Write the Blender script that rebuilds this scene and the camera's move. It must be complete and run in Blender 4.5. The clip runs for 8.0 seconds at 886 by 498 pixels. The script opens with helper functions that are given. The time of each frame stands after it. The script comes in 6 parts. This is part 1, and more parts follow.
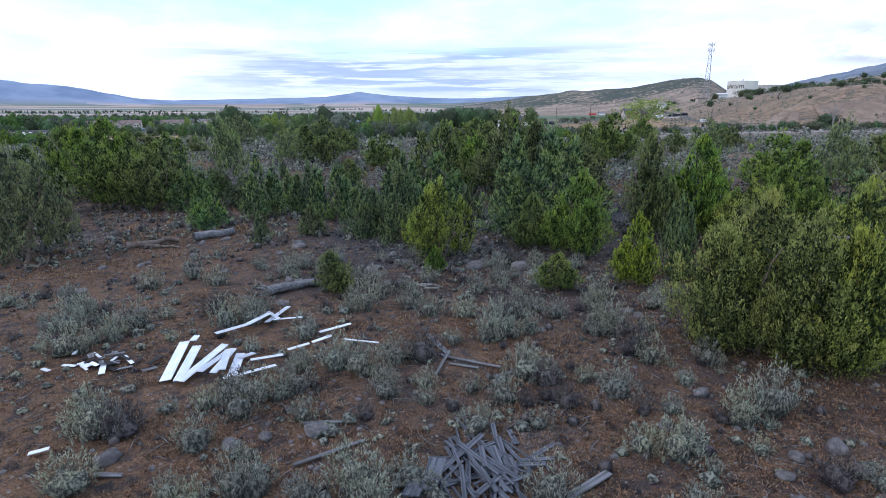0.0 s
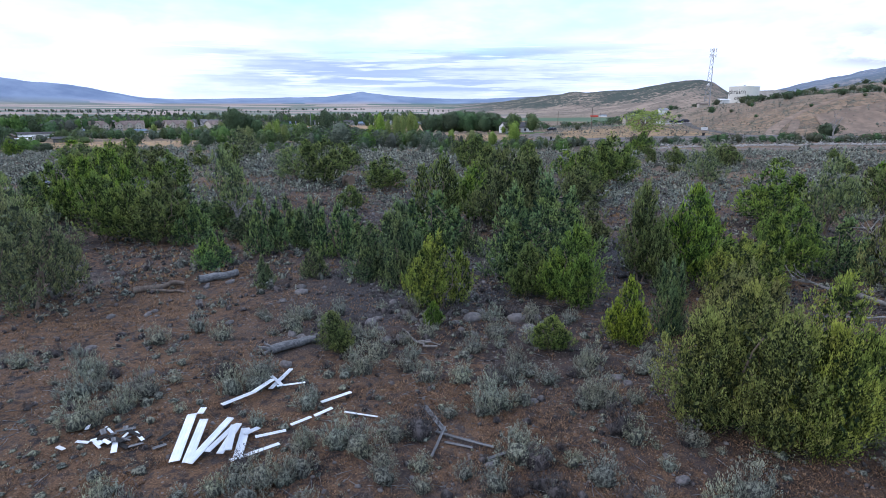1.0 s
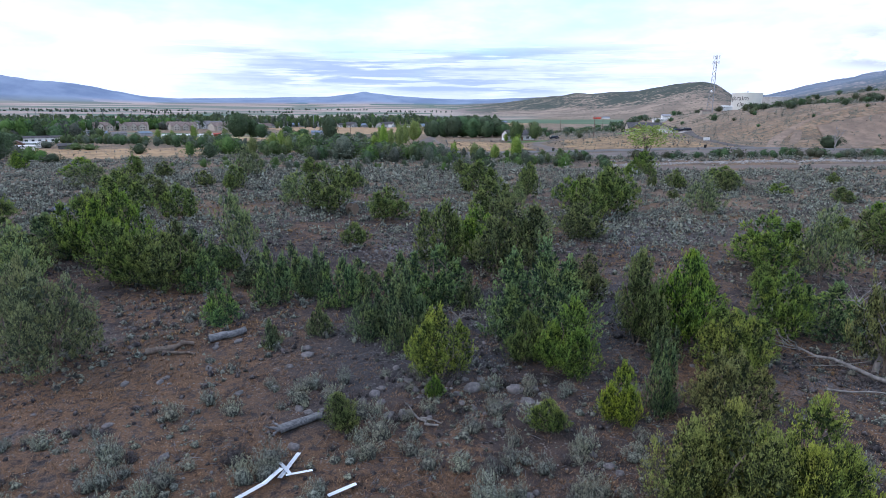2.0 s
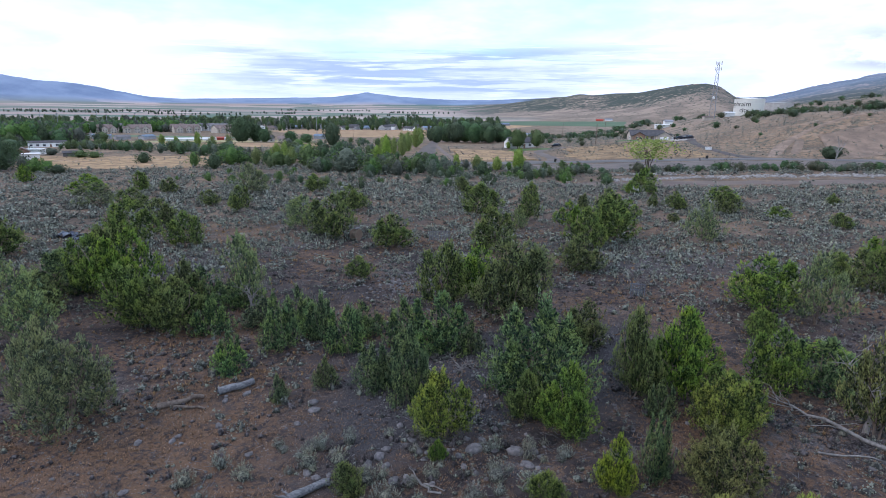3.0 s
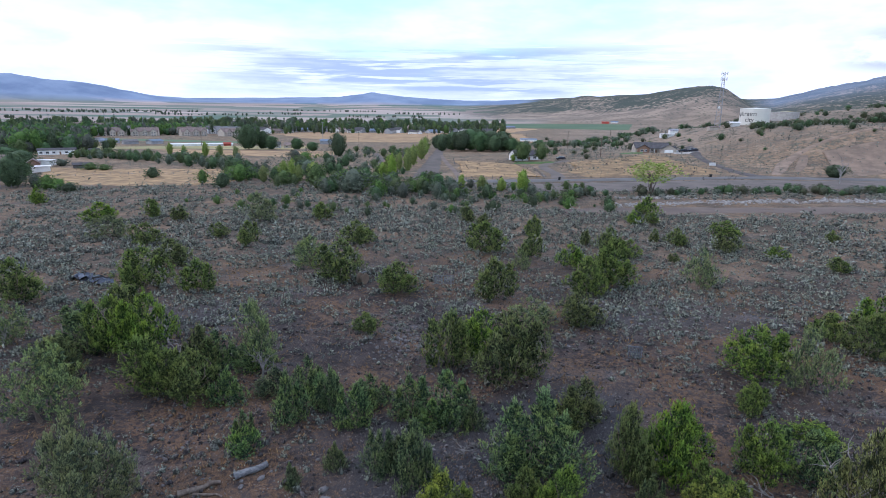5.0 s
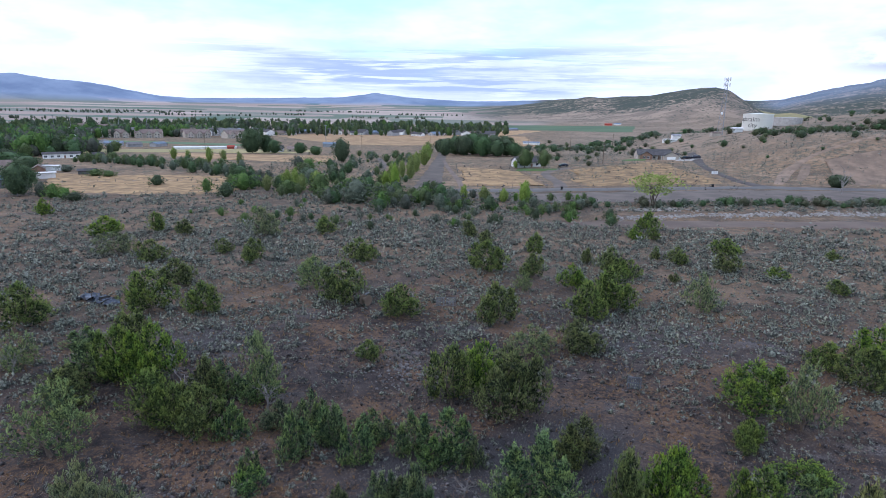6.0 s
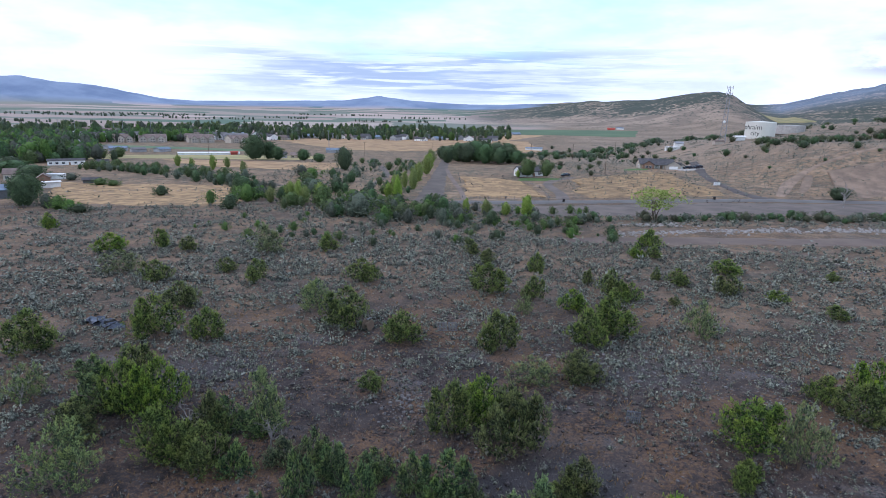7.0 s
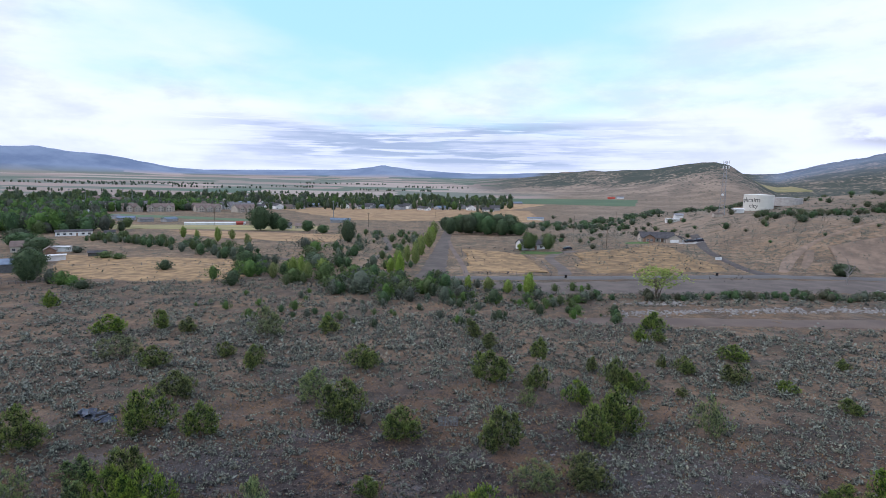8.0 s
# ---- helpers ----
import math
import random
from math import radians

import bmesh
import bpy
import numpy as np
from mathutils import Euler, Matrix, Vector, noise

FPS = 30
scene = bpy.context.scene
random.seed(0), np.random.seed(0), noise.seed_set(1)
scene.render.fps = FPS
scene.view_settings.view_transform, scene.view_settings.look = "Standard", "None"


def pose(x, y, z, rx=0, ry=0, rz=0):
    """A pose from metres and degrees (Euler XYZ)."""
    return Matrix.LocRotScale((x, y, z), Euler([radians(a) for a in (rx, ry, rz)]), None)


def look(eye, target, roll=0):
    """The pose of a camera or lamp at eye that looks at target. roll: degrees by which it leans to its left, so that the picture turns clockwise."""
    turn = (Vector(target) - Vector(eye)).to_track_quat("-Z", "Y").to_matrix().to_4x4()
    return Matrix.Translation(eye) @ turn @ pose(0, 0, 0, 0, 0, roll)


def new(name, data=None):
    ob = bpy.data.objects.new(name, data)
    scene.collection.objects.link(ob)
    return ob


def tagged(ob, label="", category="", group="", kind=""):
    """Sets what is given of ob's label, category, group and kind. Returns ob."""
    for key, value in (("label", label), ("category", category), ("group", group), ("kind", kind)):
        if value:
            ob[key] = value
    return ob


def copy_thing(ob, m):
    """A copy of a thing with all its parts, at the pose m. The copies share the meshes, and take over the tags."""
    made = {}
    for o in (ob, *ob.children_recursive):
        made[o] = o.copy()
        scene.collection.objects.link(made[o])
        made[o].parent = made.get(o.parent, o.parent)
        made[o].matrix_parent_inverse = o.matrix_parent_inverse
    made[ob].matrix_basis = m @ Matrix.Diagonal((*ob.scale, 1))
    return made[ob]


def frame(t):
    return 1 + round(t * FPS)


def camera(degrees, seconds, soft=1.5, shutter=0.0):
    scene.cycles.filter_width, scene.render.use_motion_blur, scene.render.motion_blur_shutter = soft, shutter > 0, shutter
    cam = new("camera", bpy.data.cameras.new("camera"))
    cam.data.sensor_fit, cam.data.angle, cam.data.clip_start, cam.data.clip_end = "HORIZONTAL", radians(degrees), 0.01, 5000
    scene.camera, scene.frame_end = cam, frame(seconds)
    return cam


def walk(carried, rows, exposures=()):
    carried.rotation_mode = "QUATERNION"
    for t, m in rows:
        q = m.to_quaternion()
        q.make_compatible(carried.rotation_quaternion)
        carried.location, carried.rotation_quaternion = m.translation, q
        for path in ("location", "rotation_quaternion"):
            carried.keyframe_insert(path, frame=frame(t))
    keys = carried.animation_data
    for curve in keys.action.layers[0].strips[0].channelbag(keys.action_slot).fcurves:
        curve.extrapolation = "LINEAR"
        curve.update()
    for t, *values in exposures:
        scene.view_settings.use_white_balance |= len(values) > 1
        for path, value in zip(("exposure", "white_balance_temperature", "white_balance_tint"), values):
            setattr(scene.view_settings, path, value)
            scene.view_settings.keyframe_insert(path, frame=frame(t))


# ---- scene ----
cam = camera(76.78, 8.0, soft=0.45)
# seconds, eye, aim 100 m ahead, roll
PATH = [
    (0, (0.082, 0.756, 7.239), (-0.09, 97.65, -17.47), -0.24),
    (0.5, (0.157, 0.712, 8.338), (-0.13, 97.61, -16.37), -0.07),
    (1, (0.209, 0.638, 9.816), (-0.15, 97.54, -14.88), 0.09),
    (1.5, (0.238, 0.576, 11.682), (-0.31, 97.47, -13.05), 0.25),
    (3, (0.140, 0.457, 17.004), (-0.97, 97.36, -7.66), 0.49),
    (3.5, (0.128, 0.356, 18.615), (-1.19, 97.25, -6.09), 0.56),
    (4, (0.110, 0.292, 20.162), (-1.37, 97.18, -4.54), 0.66),
    (4.5, (0.109, 0.161, 21.739), (-1.59, 97.03, -3.02), 0.70),
    (6, (0.095, 0.063, 26.439), (-2.28, 96.93, 1.72), 0.89),
    (6.5, (0.058, 0.097, 28.014), (-2.49, 96.96, 3.31), 1.00),
    (7, (0.115, 0.146, 29.687), (-2.70, 97.12, 5.42), 1.02),
    (7.1, (0.118, 0.192, 30.021), (-2.76, 97.27, 6.18), 1.03),
    (7.2, (0.120, 0.239, 30.355), (-2.82, 97.38, 6.80), 1.04),
    (7.3, (0.123, 0.285, 30.689), (-2.88, 97.54, 7.61), 1.05),
    (7.4, (0.125, 0.332, 31.023), (-2.94, 97.75, 8.65), 1.06),
    (7.5, (0.128, 0.379, 31.357), (-3.00, 98.03, 10.03), 1.07),
    (7.6, (0.162, 0.520, 31.672), (-3.06, 98.45, 11.70), 1.07),
    (7.7, (0.195, 0.662, 31.988), (-3.13, 98.90, 13.58), 1.08),
    (7.8, (0.229, 0.803, 32.304), (-3.19, 99.36, 15.71), 1.08),
    (7.9, (0.263, 0.945, 32.620), (-3.25, 99.79, 17.91), 1.08),
    (8, (0.296, 1.086, 32.936), (-3.31, 100.21, 20.26), 1.08),
]
EXPOSURES = [(0.0, 0.05, 5680, 20), (4.0, 0.04, 5680, 20), (6.0, 0.0, 5680, 20), (7.0, -0.03, 5700, 20), (8.0, -0.22, 5980, 20)]
walk(cam, [(t, look(eye, aim, roll)) for t, eye, aim, roll in PATH], EXPOSURES)

# ---- world, sun and sky ----
SUN_AZ, SUN_UP = -112.0, 34.0   # degrees: clockwise from the view's +y, and above the horizon
world = bpy.data.worlds.new("world")
scene.world = world
world.use_nodes = True


class Graph:
    """Short hand for building a node tree."""

    def __init__(self, tree):
        self.tree = tree
        tree.nodes.clear()

    def add(self, kind, out=0, settings=(), **inputs):
        n = self.tree.nodes.new(kind)
        for key, value in settings:
            setattr(n, key, value)
        for key, value in inputs.items():
            sock = n.inputs[int(key[1:])] if key[0] == "i" and key[1:].isdigit() else n.inputs[key.replace("_", " ")]
            if isinstance(value, bpy.types.NodeSocket):
                self.tree.links.new(value, sock)
            else:
                sock.default_value = value
        return n if out is None else n.outputs[out]

    def math(self, op, a, b=0.0, clamp=False):
        return self.add("ShaderNodeMath", settings=(("operation", op), ("use_clamp", clamp)), i0=a, i1=b)

    def mix(self, f, a, b, how="MIX"):
        return self.add("ShaderNodeMix", 2, (("data_type", "RGBA"), ("blend_type", how)), i0=f, i6=a, i7=b)

    def ramp(self, v, a, b, low=0.0, high=1.0):
        return self.add("ShaderNodeMapRange", settings=(("interpolation_type", "SMOOTHSTEP"),), i0=v, i1=a, i2=b, i3=low, i4=high)

    def noise(self, vec, scale, detail=4.0, rough=0.55):
        return self.add("ShaderNodeTexNoise", i0=vec, Scale=scale, Detail=detail, Roughness=rough)

    def scaled(self, vec, x, y, z):
        return self.add("ShaderNodeVectorMath", settings=(("operation", "MULTIPLY"),), i0=vec, i1=(x, y, z))


g = Graph(world.node_tree)
way = g.add("ShaderNodeTexCoord", "Generated")
sky = g.add("ShaderNodeTexSky", settings=(("sky_type", "NISHITA"), ("sun_disc", False), ("sun_elevation", radians(SUN_UP)),
                                          ("sun_rotation", radians(SUN_AZ)), ("altitude", 1700.0), ("ozone_density", 2.0)))
parts_ = g.add("ShaderNodeSeparateXYZ", None, i0=way)
dx, dy, dz = parts_.outputs[0], parts_.outputs[1], parts_.outputs[2]
up = g.math("MAXIMUM", dz, 0.0)
flat = g.math("ADD", up, 0.1)
plane = g.add("ShaderNodeCombineXYZ", i0=g.math("DIVIDE", dx, flat), i1=g.math("DIVIDE", dy, flat), i2=0.0)
veil = g.noise(g.scaled(plane, 0.5, 0.42, 1), 1.0, 6.0, 0.5)
shade = g.noise(g.scaled(way, 5.0, 5.0, 15), 1.0, 6.0, 0.6)
# an opening of blue in the cloud cover, ahead and above
gap_x = g.math("DIVIDE", g.math("SUBTRACT", dx, -0.04), 0.56)
gap_z = g.math("DIVIDE", g.math("SUBTRACT", dz, 0.37), 0.235)
gap = g.math("SQRT", g.math("ADD", g.math("MULTIPLY", gap_x, gap_x), g.math("MULTIPLY", gap_z, gap_z)))
gap = g.math("ADD", gap, g.math("MULTIPLY", g.math("SUBTRACT", veil, 0.5), 1.9))
cover = g.ramp(gap, 0.65, 1.3)
# grey-blue layers of cloud low over the valley, with brighter rifts
low = g.math("MULTIPLY", g.ramp(dz, 0.0, 0.03), g.ramp(dz, 0.085, 0.115, 1.0, 0.0))
side = g.math("MULTIPLY", g.ramp(dx, -0.55, -0.22), g.ramp(dx, 0.10, 0.50, 1.0, 0.0))
layer = g.noise(g.scaled(way, 3.2, 3.2, 46), 1.0, 6.0, 0.62)
rift = g.noise(g.scaled(way, 5.0, 5.0, 95), 1.0, 4.0, 0.6)
thick = g.math("MULTIPLY", g.ramp(layer, 0.36, 0.60), g.ramp(rift, 0.60, 0.50))
band = g.math("MULTIPLY", g.math("MULTIPLY", low, side), g.math("ADD", 0.25, g.math("MULTIPLY", thick, 0.75)))
white = g.mix(g.ramp(shade, 0.42, 0.66), (1.12, 1.22, 1.36, 1), (0.90, 1.00, 1.15, 1))
cloud = g.mix(band, white, (0.50, 0.635, 0.82, 1))
# a heap of grey cloud over the hill
heap = g.math("MULTIPLY", g.math("MULTIPLY", g.ramp(dx, 0.50, 0.60), g.ramp(dz, 0.045, 0.065)), g.ramp(dz, 0.085, 0.12, 1.0, 0.0))
puffs = g.noise(g.scaled(way, 9, 9, 26), 1.0, 6.0, 0.55)
cloud = g.mix(g.math("MULTIPLY", heap, g.ramp(puffs, 0.42, 0.56)), cloud, (0.58, 0.64, 0.74, 1))
below = g.ramp(dz, -0.02, 0.01)
cloud = g.mix(below, (0.25, 0.23, 0.22, 1), cloud)
thin = g.add("ShaderNodeBackground", Color=(0.56, 1.0, 1.0, 1), Strength=1.28)
blue = g.add("ShaderNodeMixShader", i0=0.7, i1=g.add("ShaderNodeBackground", Color=sky, Strength=0.15), i2=thin)
grey = g.add("ShaderNodeBackground", Color=cloud, Strength=1.0)
both = g.add("ShaderNodeMixShader", i0=g.math("MAXIMUM", cover, g.math("SUBTRACT", 1.0, below)), i1=blue, i2=grey)
g.add("ShaderNodeOutputWorld", None, i0=both)

sun_way = Vector((math.sin(radians(SUN_AZ)) * math.cos(radians(SUN_UP)), math.cos(radians(SUN_AZ)) * math.cos(radians(SUN_UP)), math.sin(radians(SUN_UP))))
sun = new("sun", bpy.data.lights.new("sun", "SUN"))
sun.data.energy, sun.data.angle, sun.data.color = 1.25, radians(12), (1.0, 0.88, 0.75)
sun.matrix_world = look(tuple(sun_way * 300), (0, 0, 0))

# ---- materials ----
def material(name, build):
    m = bpy.data.materials.new(name)
    m.use_nodes = True
    gr = Graph(m.node_tree)
    gr.add("ShaderNodeOutputMaterial", None, i0=build(gr))
    return m


def surface(gr, color, rough=0.85, bump=None, strength=0.4, distance=0.02, metal=0.0, spec=0.3):
    extra = {}
    if bump is not None:
        extra["Normal"] = gr.add("ShaderNodeBump", Strength=strength, Distance=distance, Height=bump)
    return gr.add("ShaderNodeBsdfPrincipled", Base_Color=color, Roughness=rough, Metallic=metal, Specular_IOR_Level=spec, **extra)


def foliage(name, a, b, c, glow=0.25, grain=9.0):
    """Leaves: dark inside, light tips (the mesh says which); in crowns inner shade is put into the colour along with
    paler young growth. The plant's own tint lies over them.
    """
    def build(gr):
        geo = gr.add("ShaderNodeNewGeometry", None)
        own = gr.add("ShaderNodeObjectInfo", "Random")
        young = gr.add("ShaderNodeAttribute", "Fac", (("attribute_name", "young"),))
        tone = gr.math("ADD", gr.math("MULTIPLY", young, 0.95), gr.math("MULTIPLY", geo.outputs["Random Per Island"], 0.2))
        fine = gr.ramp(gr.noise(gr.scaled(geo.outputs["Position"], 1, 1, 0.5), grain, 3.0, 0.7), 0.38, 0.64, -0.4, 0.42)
        tone = gr.math("ADD", tone, fine, True)
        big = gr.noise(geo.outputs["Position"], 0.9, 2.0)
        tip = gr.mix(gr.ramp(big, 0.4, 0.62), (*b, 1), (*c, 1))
        col = gr.mix(tone, (*a, 1), tip)
        hsv = gr.add("ShaderNodeHueSaturation", Hue=gr.math("ADD", 0.485, gr.math("MULTIPLY", own, 0.03)), Saturation=gr.math("ADD", 0.8, gr.math("MULTIPLY", own, 0.35)),
                     Value=gr.math("ADD", 0.8, gr.math("MULTIPLY", own, 0.4)), Color=col)
        bsdf = surface(gr, hsv, 0.75, spec=0.2)
        return gr.add("ShaderNodeMixShader", i0=glow, i1=bsdf, i2=gr.add("ShaderNodeBsdfTranslucent", Color=hsv))
    return material(name, build)


def plain(name, a, b, scale=6.0, rough=0.8, fine=60.0, strength=0.3, distance=0.01, metal=0.0, stretch=(1, 1, 1), spec=0.3):
    """Two tones at two scales with a fine relief; for paint, stone, wood and metal."""
    def build(gr):
        at = gr.scaled(gr.add("ShaderNodeTexCoord", "Object"), *stretch)
        own = gr.add("ShaderNodeObjectInfo", "Random")
        n1, n2 = gr.noise(at, scale, 5.0), gr.noise(at, fine, 3.0)
        col = gr.mix(gr.math("ADD", gr.math("MULTIPLY", gr.ramp(n1, 0.35, 0.68), 0.75), gr.math("MULTIPLY", n2, 0.25)), (*a, 1), (*b, 1))
        hsv = gr.add("ShaderNodeHueSaturation", Saturation=1.0, Value=gr.math("ADD", 0.85, gr.math("MULTIPLY", own, 0.3)), Color=col)
        return surface(gr, hsv, rough, gr.math("ADD", n1, n2), strength, distance, metal, spec)
    return material(name, build)


def ground_material(gr):
    at = gr.add("ShaderNodeNewGeometry", "Position")
    dry = gr.add("ShaderNodeAttribute", "Fac", (("attribute_name", "dry"),))
    valley = gr.add("ShaderNodeAttribute", "Fac", (("attribute_name", "valley"),))
    ridge = gr.add("ShaderNodeAttribute", "Fac", (("attribute_name", "ridge"),))
    distant = gr.add("ShaderNodeAttribute", "Fac", (("attribute_name", "distant"),))
    n0, n1, n2, n3 = gr.noise(at, 0.09, 4.0), gr.noise(at, 0.5, 5.0, 0.6), gr.noise(at, 3.2, 5.0, 0.65), gr.noise(at, 19.0, 4.0, 0.7)
    n4 = gr.noise(at, 1.15, 5.0, 0.7)
    soil = gr.mix(gr.ramp(n1, 0.38, 0.62), (0.016, 0.0158, 0.0185, 1), (0.056, 0.047, 0.047, 1))
    soil = gr.mix(gr.math("MULTIPLY", gr.ramp(n3, 0.45, 0.75), 0.5), soil, (0.13, 0.122, 0.118, 1))
    straw = gr.mix(gr.ramp(n3, 0.3, 0.7), (0.058, 0.036, 0.025, 1), (0.24, 0.146, 0.084, 1))
    thatch = gr.ramp(gr.math("ADD", gr.math("MULTIPLY", n2, 0.35), gr.math("ADD", gr.math("MULTIPLY", n0, 0.4), gr.math("MULTIPLY", n4, 0.25))), 0.47, 0.57)
    grassy = gr.add("ShaderNodeAttribute", "Fac", (("attribute_name", "grassy"),))
    thatch = gr.math("MAXIMUM", thatch, gr.math("MULTIPLY", grassy, gr.ramp(gr.math("ADD", gr.math("MULTIPLY", n2, 0.6), gr.math("MULTIPLY", n4, 0.4)), 0.40, 0.54)))
    scree = gr.math("MULTIPLY", gr.ramp(gr.noise(gr.scaled(at, 1, 1.6, 1), 0.075, 4.0, 0.55), 0.56, 0.64), gr.ramp(n2, 0.38, 0.55))
    soil = gr.mix(gr.math("MULTIPLY", scree, 0.8), soil, gr.mix(gr.ramp(n3, 0.35, 0.65), (0.05, 0.052, 0.06, 1), (0.19, 0.19, 0.20, 1)))
    wash = gr.math("MULTIPLY", gr.add("ShaderNodeAttribute", "Fac", (("attribute_name", "wash"),)), gr.ramp(n2, 0.30, 0.5, 0.55, 1.0))
    near = gr.mix(gr.math("MULTIPLY", thatch, 0.85), soil, straw)
    near = gr.mix(wash, near, gr.mix(gr.ramp(n3, 0.35, 0.68), (0.020, 0.0205, 0.024, 1), (0.095, 0.093, 0.100, 1)))
    # dark specks: twig litter, with the shade beneath it coloured into the soil
    litter_shade = gr.ramp(gr.noise(at, 7.0, 4.0, 0.7), 0.54, 0.68)
    near = gr.mix(gr.math("MULTIPLY", litter_shade, 0.5), near, (0.018, 0.016, 0.016, 1))
    # pebbles
    peb = gr.add("ShaderNodeTexVoronoi", None, (("feature", "F1"),), i0=gr.scaled(at, 1, 1, 0.3), Scale=6.5, Randomness=1.0)
    few = gr.math("MULTIPLY", gr.ramp(n4, 0.40, 0.62), 0.30)
    pebble = gr.math("LESS_THAN", peb.outputs["Distance"], few)
    near = gr.mix(gr.math("MULTIPLY", pebble, 0.8), near, gr.mix(peb.outputs["Color"], (0.09, 0.088, 0.09, 1), (0.27, 0.255, 0.24, 1)))
    tan = gr.mix(gr.ramp(gr.noise(at, 0.05, 6.0, 0.7), 0.36, 0.62), (0.115, 0.086, 0.065, 1), (0.27, 0.182, 0.115, 1))
    tan = gr.mix(gr.math("MULTIPLY", gr.ramp(n4, 0.5, 0.62), 0.75), tan, (0.095, 0.085, 0.07, 1))
    tan = gr.mix(gr.math("MULTIPLY", gr.ramp(n1, 0.5, 0.6), 0.5), tan, (0.11, 0.095, 0.075, 1))
    tan = gr.mix(gr.math("MULTIPLY", gr.ramp(gr.noise(at, 0.35, 4.0, 0.7), 0.47, 0.62), 0.75), tan, (0.08, 0.083, 0.068, 1))
    low = gr.add("ShaderNodeTexVoronoi", "Distance", (("feature", "F1"),), i0=gr.scaled(at, 1, 1, 0), Scale=0.42, Randomness=1.0)
    tufty = gr.math("LESS_THAN", low, gr.math("SUBTRACT", gr.math("MULTIPLY", gr.noise(at, 0.03, 4.0, 0.6), 1.5), 0.42))
    tan = gr.mix(gr.math("MULTIPLY", tufty, 0.75), tan, (0.085, 0.092, 0.072, 1))
    tan = gr.mix(gr.math("MULTIPLY", gr.ramp(n2, 0.52, 0.64), 0.6), tan, (0.36, 0.255, 0.16, 1))
    bare = gr.ramp(gr.noise(gr.scaled(at, 1, 1, 2.5), 0.16, 6.0, 0.75), 0.52, 0.60)
    tan = gr.mix(gr.math("MULTIPLY", bare, 0.55), tan, (0.34, 0.25, 0.175, 1))
    # grit and litter, light and dark
    grit = gr.noise(at, 62.0, 2.0, 0.7)
    near = gr.mix(gr.math("MULTIPLY", gr.ramp(grit, 0.56, 0.70), 0.55), near, (0.19, 0.15, 0.115, 1))
    near = gr.mix(gr.math("MULTIPLY", gr.ramp(grit, 0.44, 0.32), 0.7), near, (0.012, 0.011, 0.012, 1))
    col = gr.mix(dry, near, tan)
    # strip fields of the far valley floor, cooled a little to carry haze in their colour
    strips = gr.add("ShaderNodeTexVoronoi", "Color", (("feature", "F1"), ("distance", "CHEBYCHEV")), i0=gr.scaled(at, 0.0022, 0.0046, 0), Scale=1.0, Randomness=0.8)
    pick = gr.add("ShaderNodeSeparateColor", None, i0=strips)
    field = gr.mix(gr.ramp(pick.outputs[0], 0.35, 0.6), (0.17, 0.19, 0.16, 1), (0.33, 0.265, 0.235, 1))
    field = gr.mix(gr.math("MULTIPLY", gr.ramp(pick.outputs[1], 0.6, 0.7), 0.85), field, (0.10, 0.155, 0.115, 1))
    field = gr.mix(gr.math("MULTIPLY", gr.ramp(pick.outputs[2], 0.78, 0.84), 0.8), field, (0.44, 0.36, 0.32, 1))
    col = gr.mix(valley, col, field)
    # scattered scrub on the far ridges
    spots = gr.add("ShaderNodeTexVoronoi", "Distance", (("feature", "F1"),), i0=gr.scaled(at, 1, 1, 0), Scale=0.075, Randomness=1.0)
    dense = gr.math("ADD", gr.math("MULTIPLY", gr.noise(at, 0.006, 5.0, 0.65), 1.6), -0.22)
    woody = gr.add("ShaderNodeAttribute", "Fac", (("attribute_name", "woody"),))
    scrub = gr.math("LESS_THAN", spots, gr.math("MULTIPLY", dense, gr.math("ADD", 0.46, gr.math("MULTIPLY", woody, 0.8))))
    hill = gr.mix(gr.math("MULTIPLY", scrub, 0.9), gr.mix(gr.ramp(gr.noise(at, 0.01, 6.0, 0.6), 0.4, 0.6), (0.19, 0.155, 0.125, 1), (0.31, 0.245, 0.19, 1)), (0.045, 0.062, 0.052, 1))
    col = gr.mix(ridge, col, hill)
    # rock and woods of the distant ranges, with blue haze put into the colour
    haze_blue = gr.mix(gr.ramp(gr.noise(at, 0.004, 6.0, 0.6), 0.35, 0.65), (0.16, 0.215, 0.32, 1), (0.235, 0.30, 0.41, 1))
    col = gr.mix(distant, col, haze_blue)
    return surface(gr, col, 0.95, gr.math("ADD", n2, n3), 0.7, 0.06, spec=0.1)


GROUND = material("ground", ground_material)
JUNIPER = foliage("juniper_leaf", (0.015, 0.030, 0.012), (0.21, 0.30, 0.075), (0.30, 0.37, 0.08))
# yellower leaf, brightened too: stronger light on these trees put into its colour
JUNIPER_GOLD_LIT = foliage("juniper_leaf_gold", (0.020, 0.034, 0.013), (0.32, 0.385, 0.09), (0.40, 0.43, 0.09), 0.3)
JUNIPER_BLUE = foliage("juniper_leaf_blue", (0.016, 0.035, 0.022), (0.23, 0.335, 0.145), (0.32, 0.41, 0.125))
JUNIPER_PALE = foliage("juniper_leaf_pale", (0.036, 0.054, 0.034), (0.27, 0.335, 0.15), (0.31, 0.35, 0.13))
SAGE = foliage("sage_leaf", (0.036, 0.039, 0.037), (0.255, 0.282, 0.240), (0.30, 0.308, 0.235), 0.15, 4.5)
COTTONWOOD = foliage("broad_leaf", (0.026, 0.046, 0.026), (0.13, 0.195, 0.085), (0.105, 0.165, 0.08))
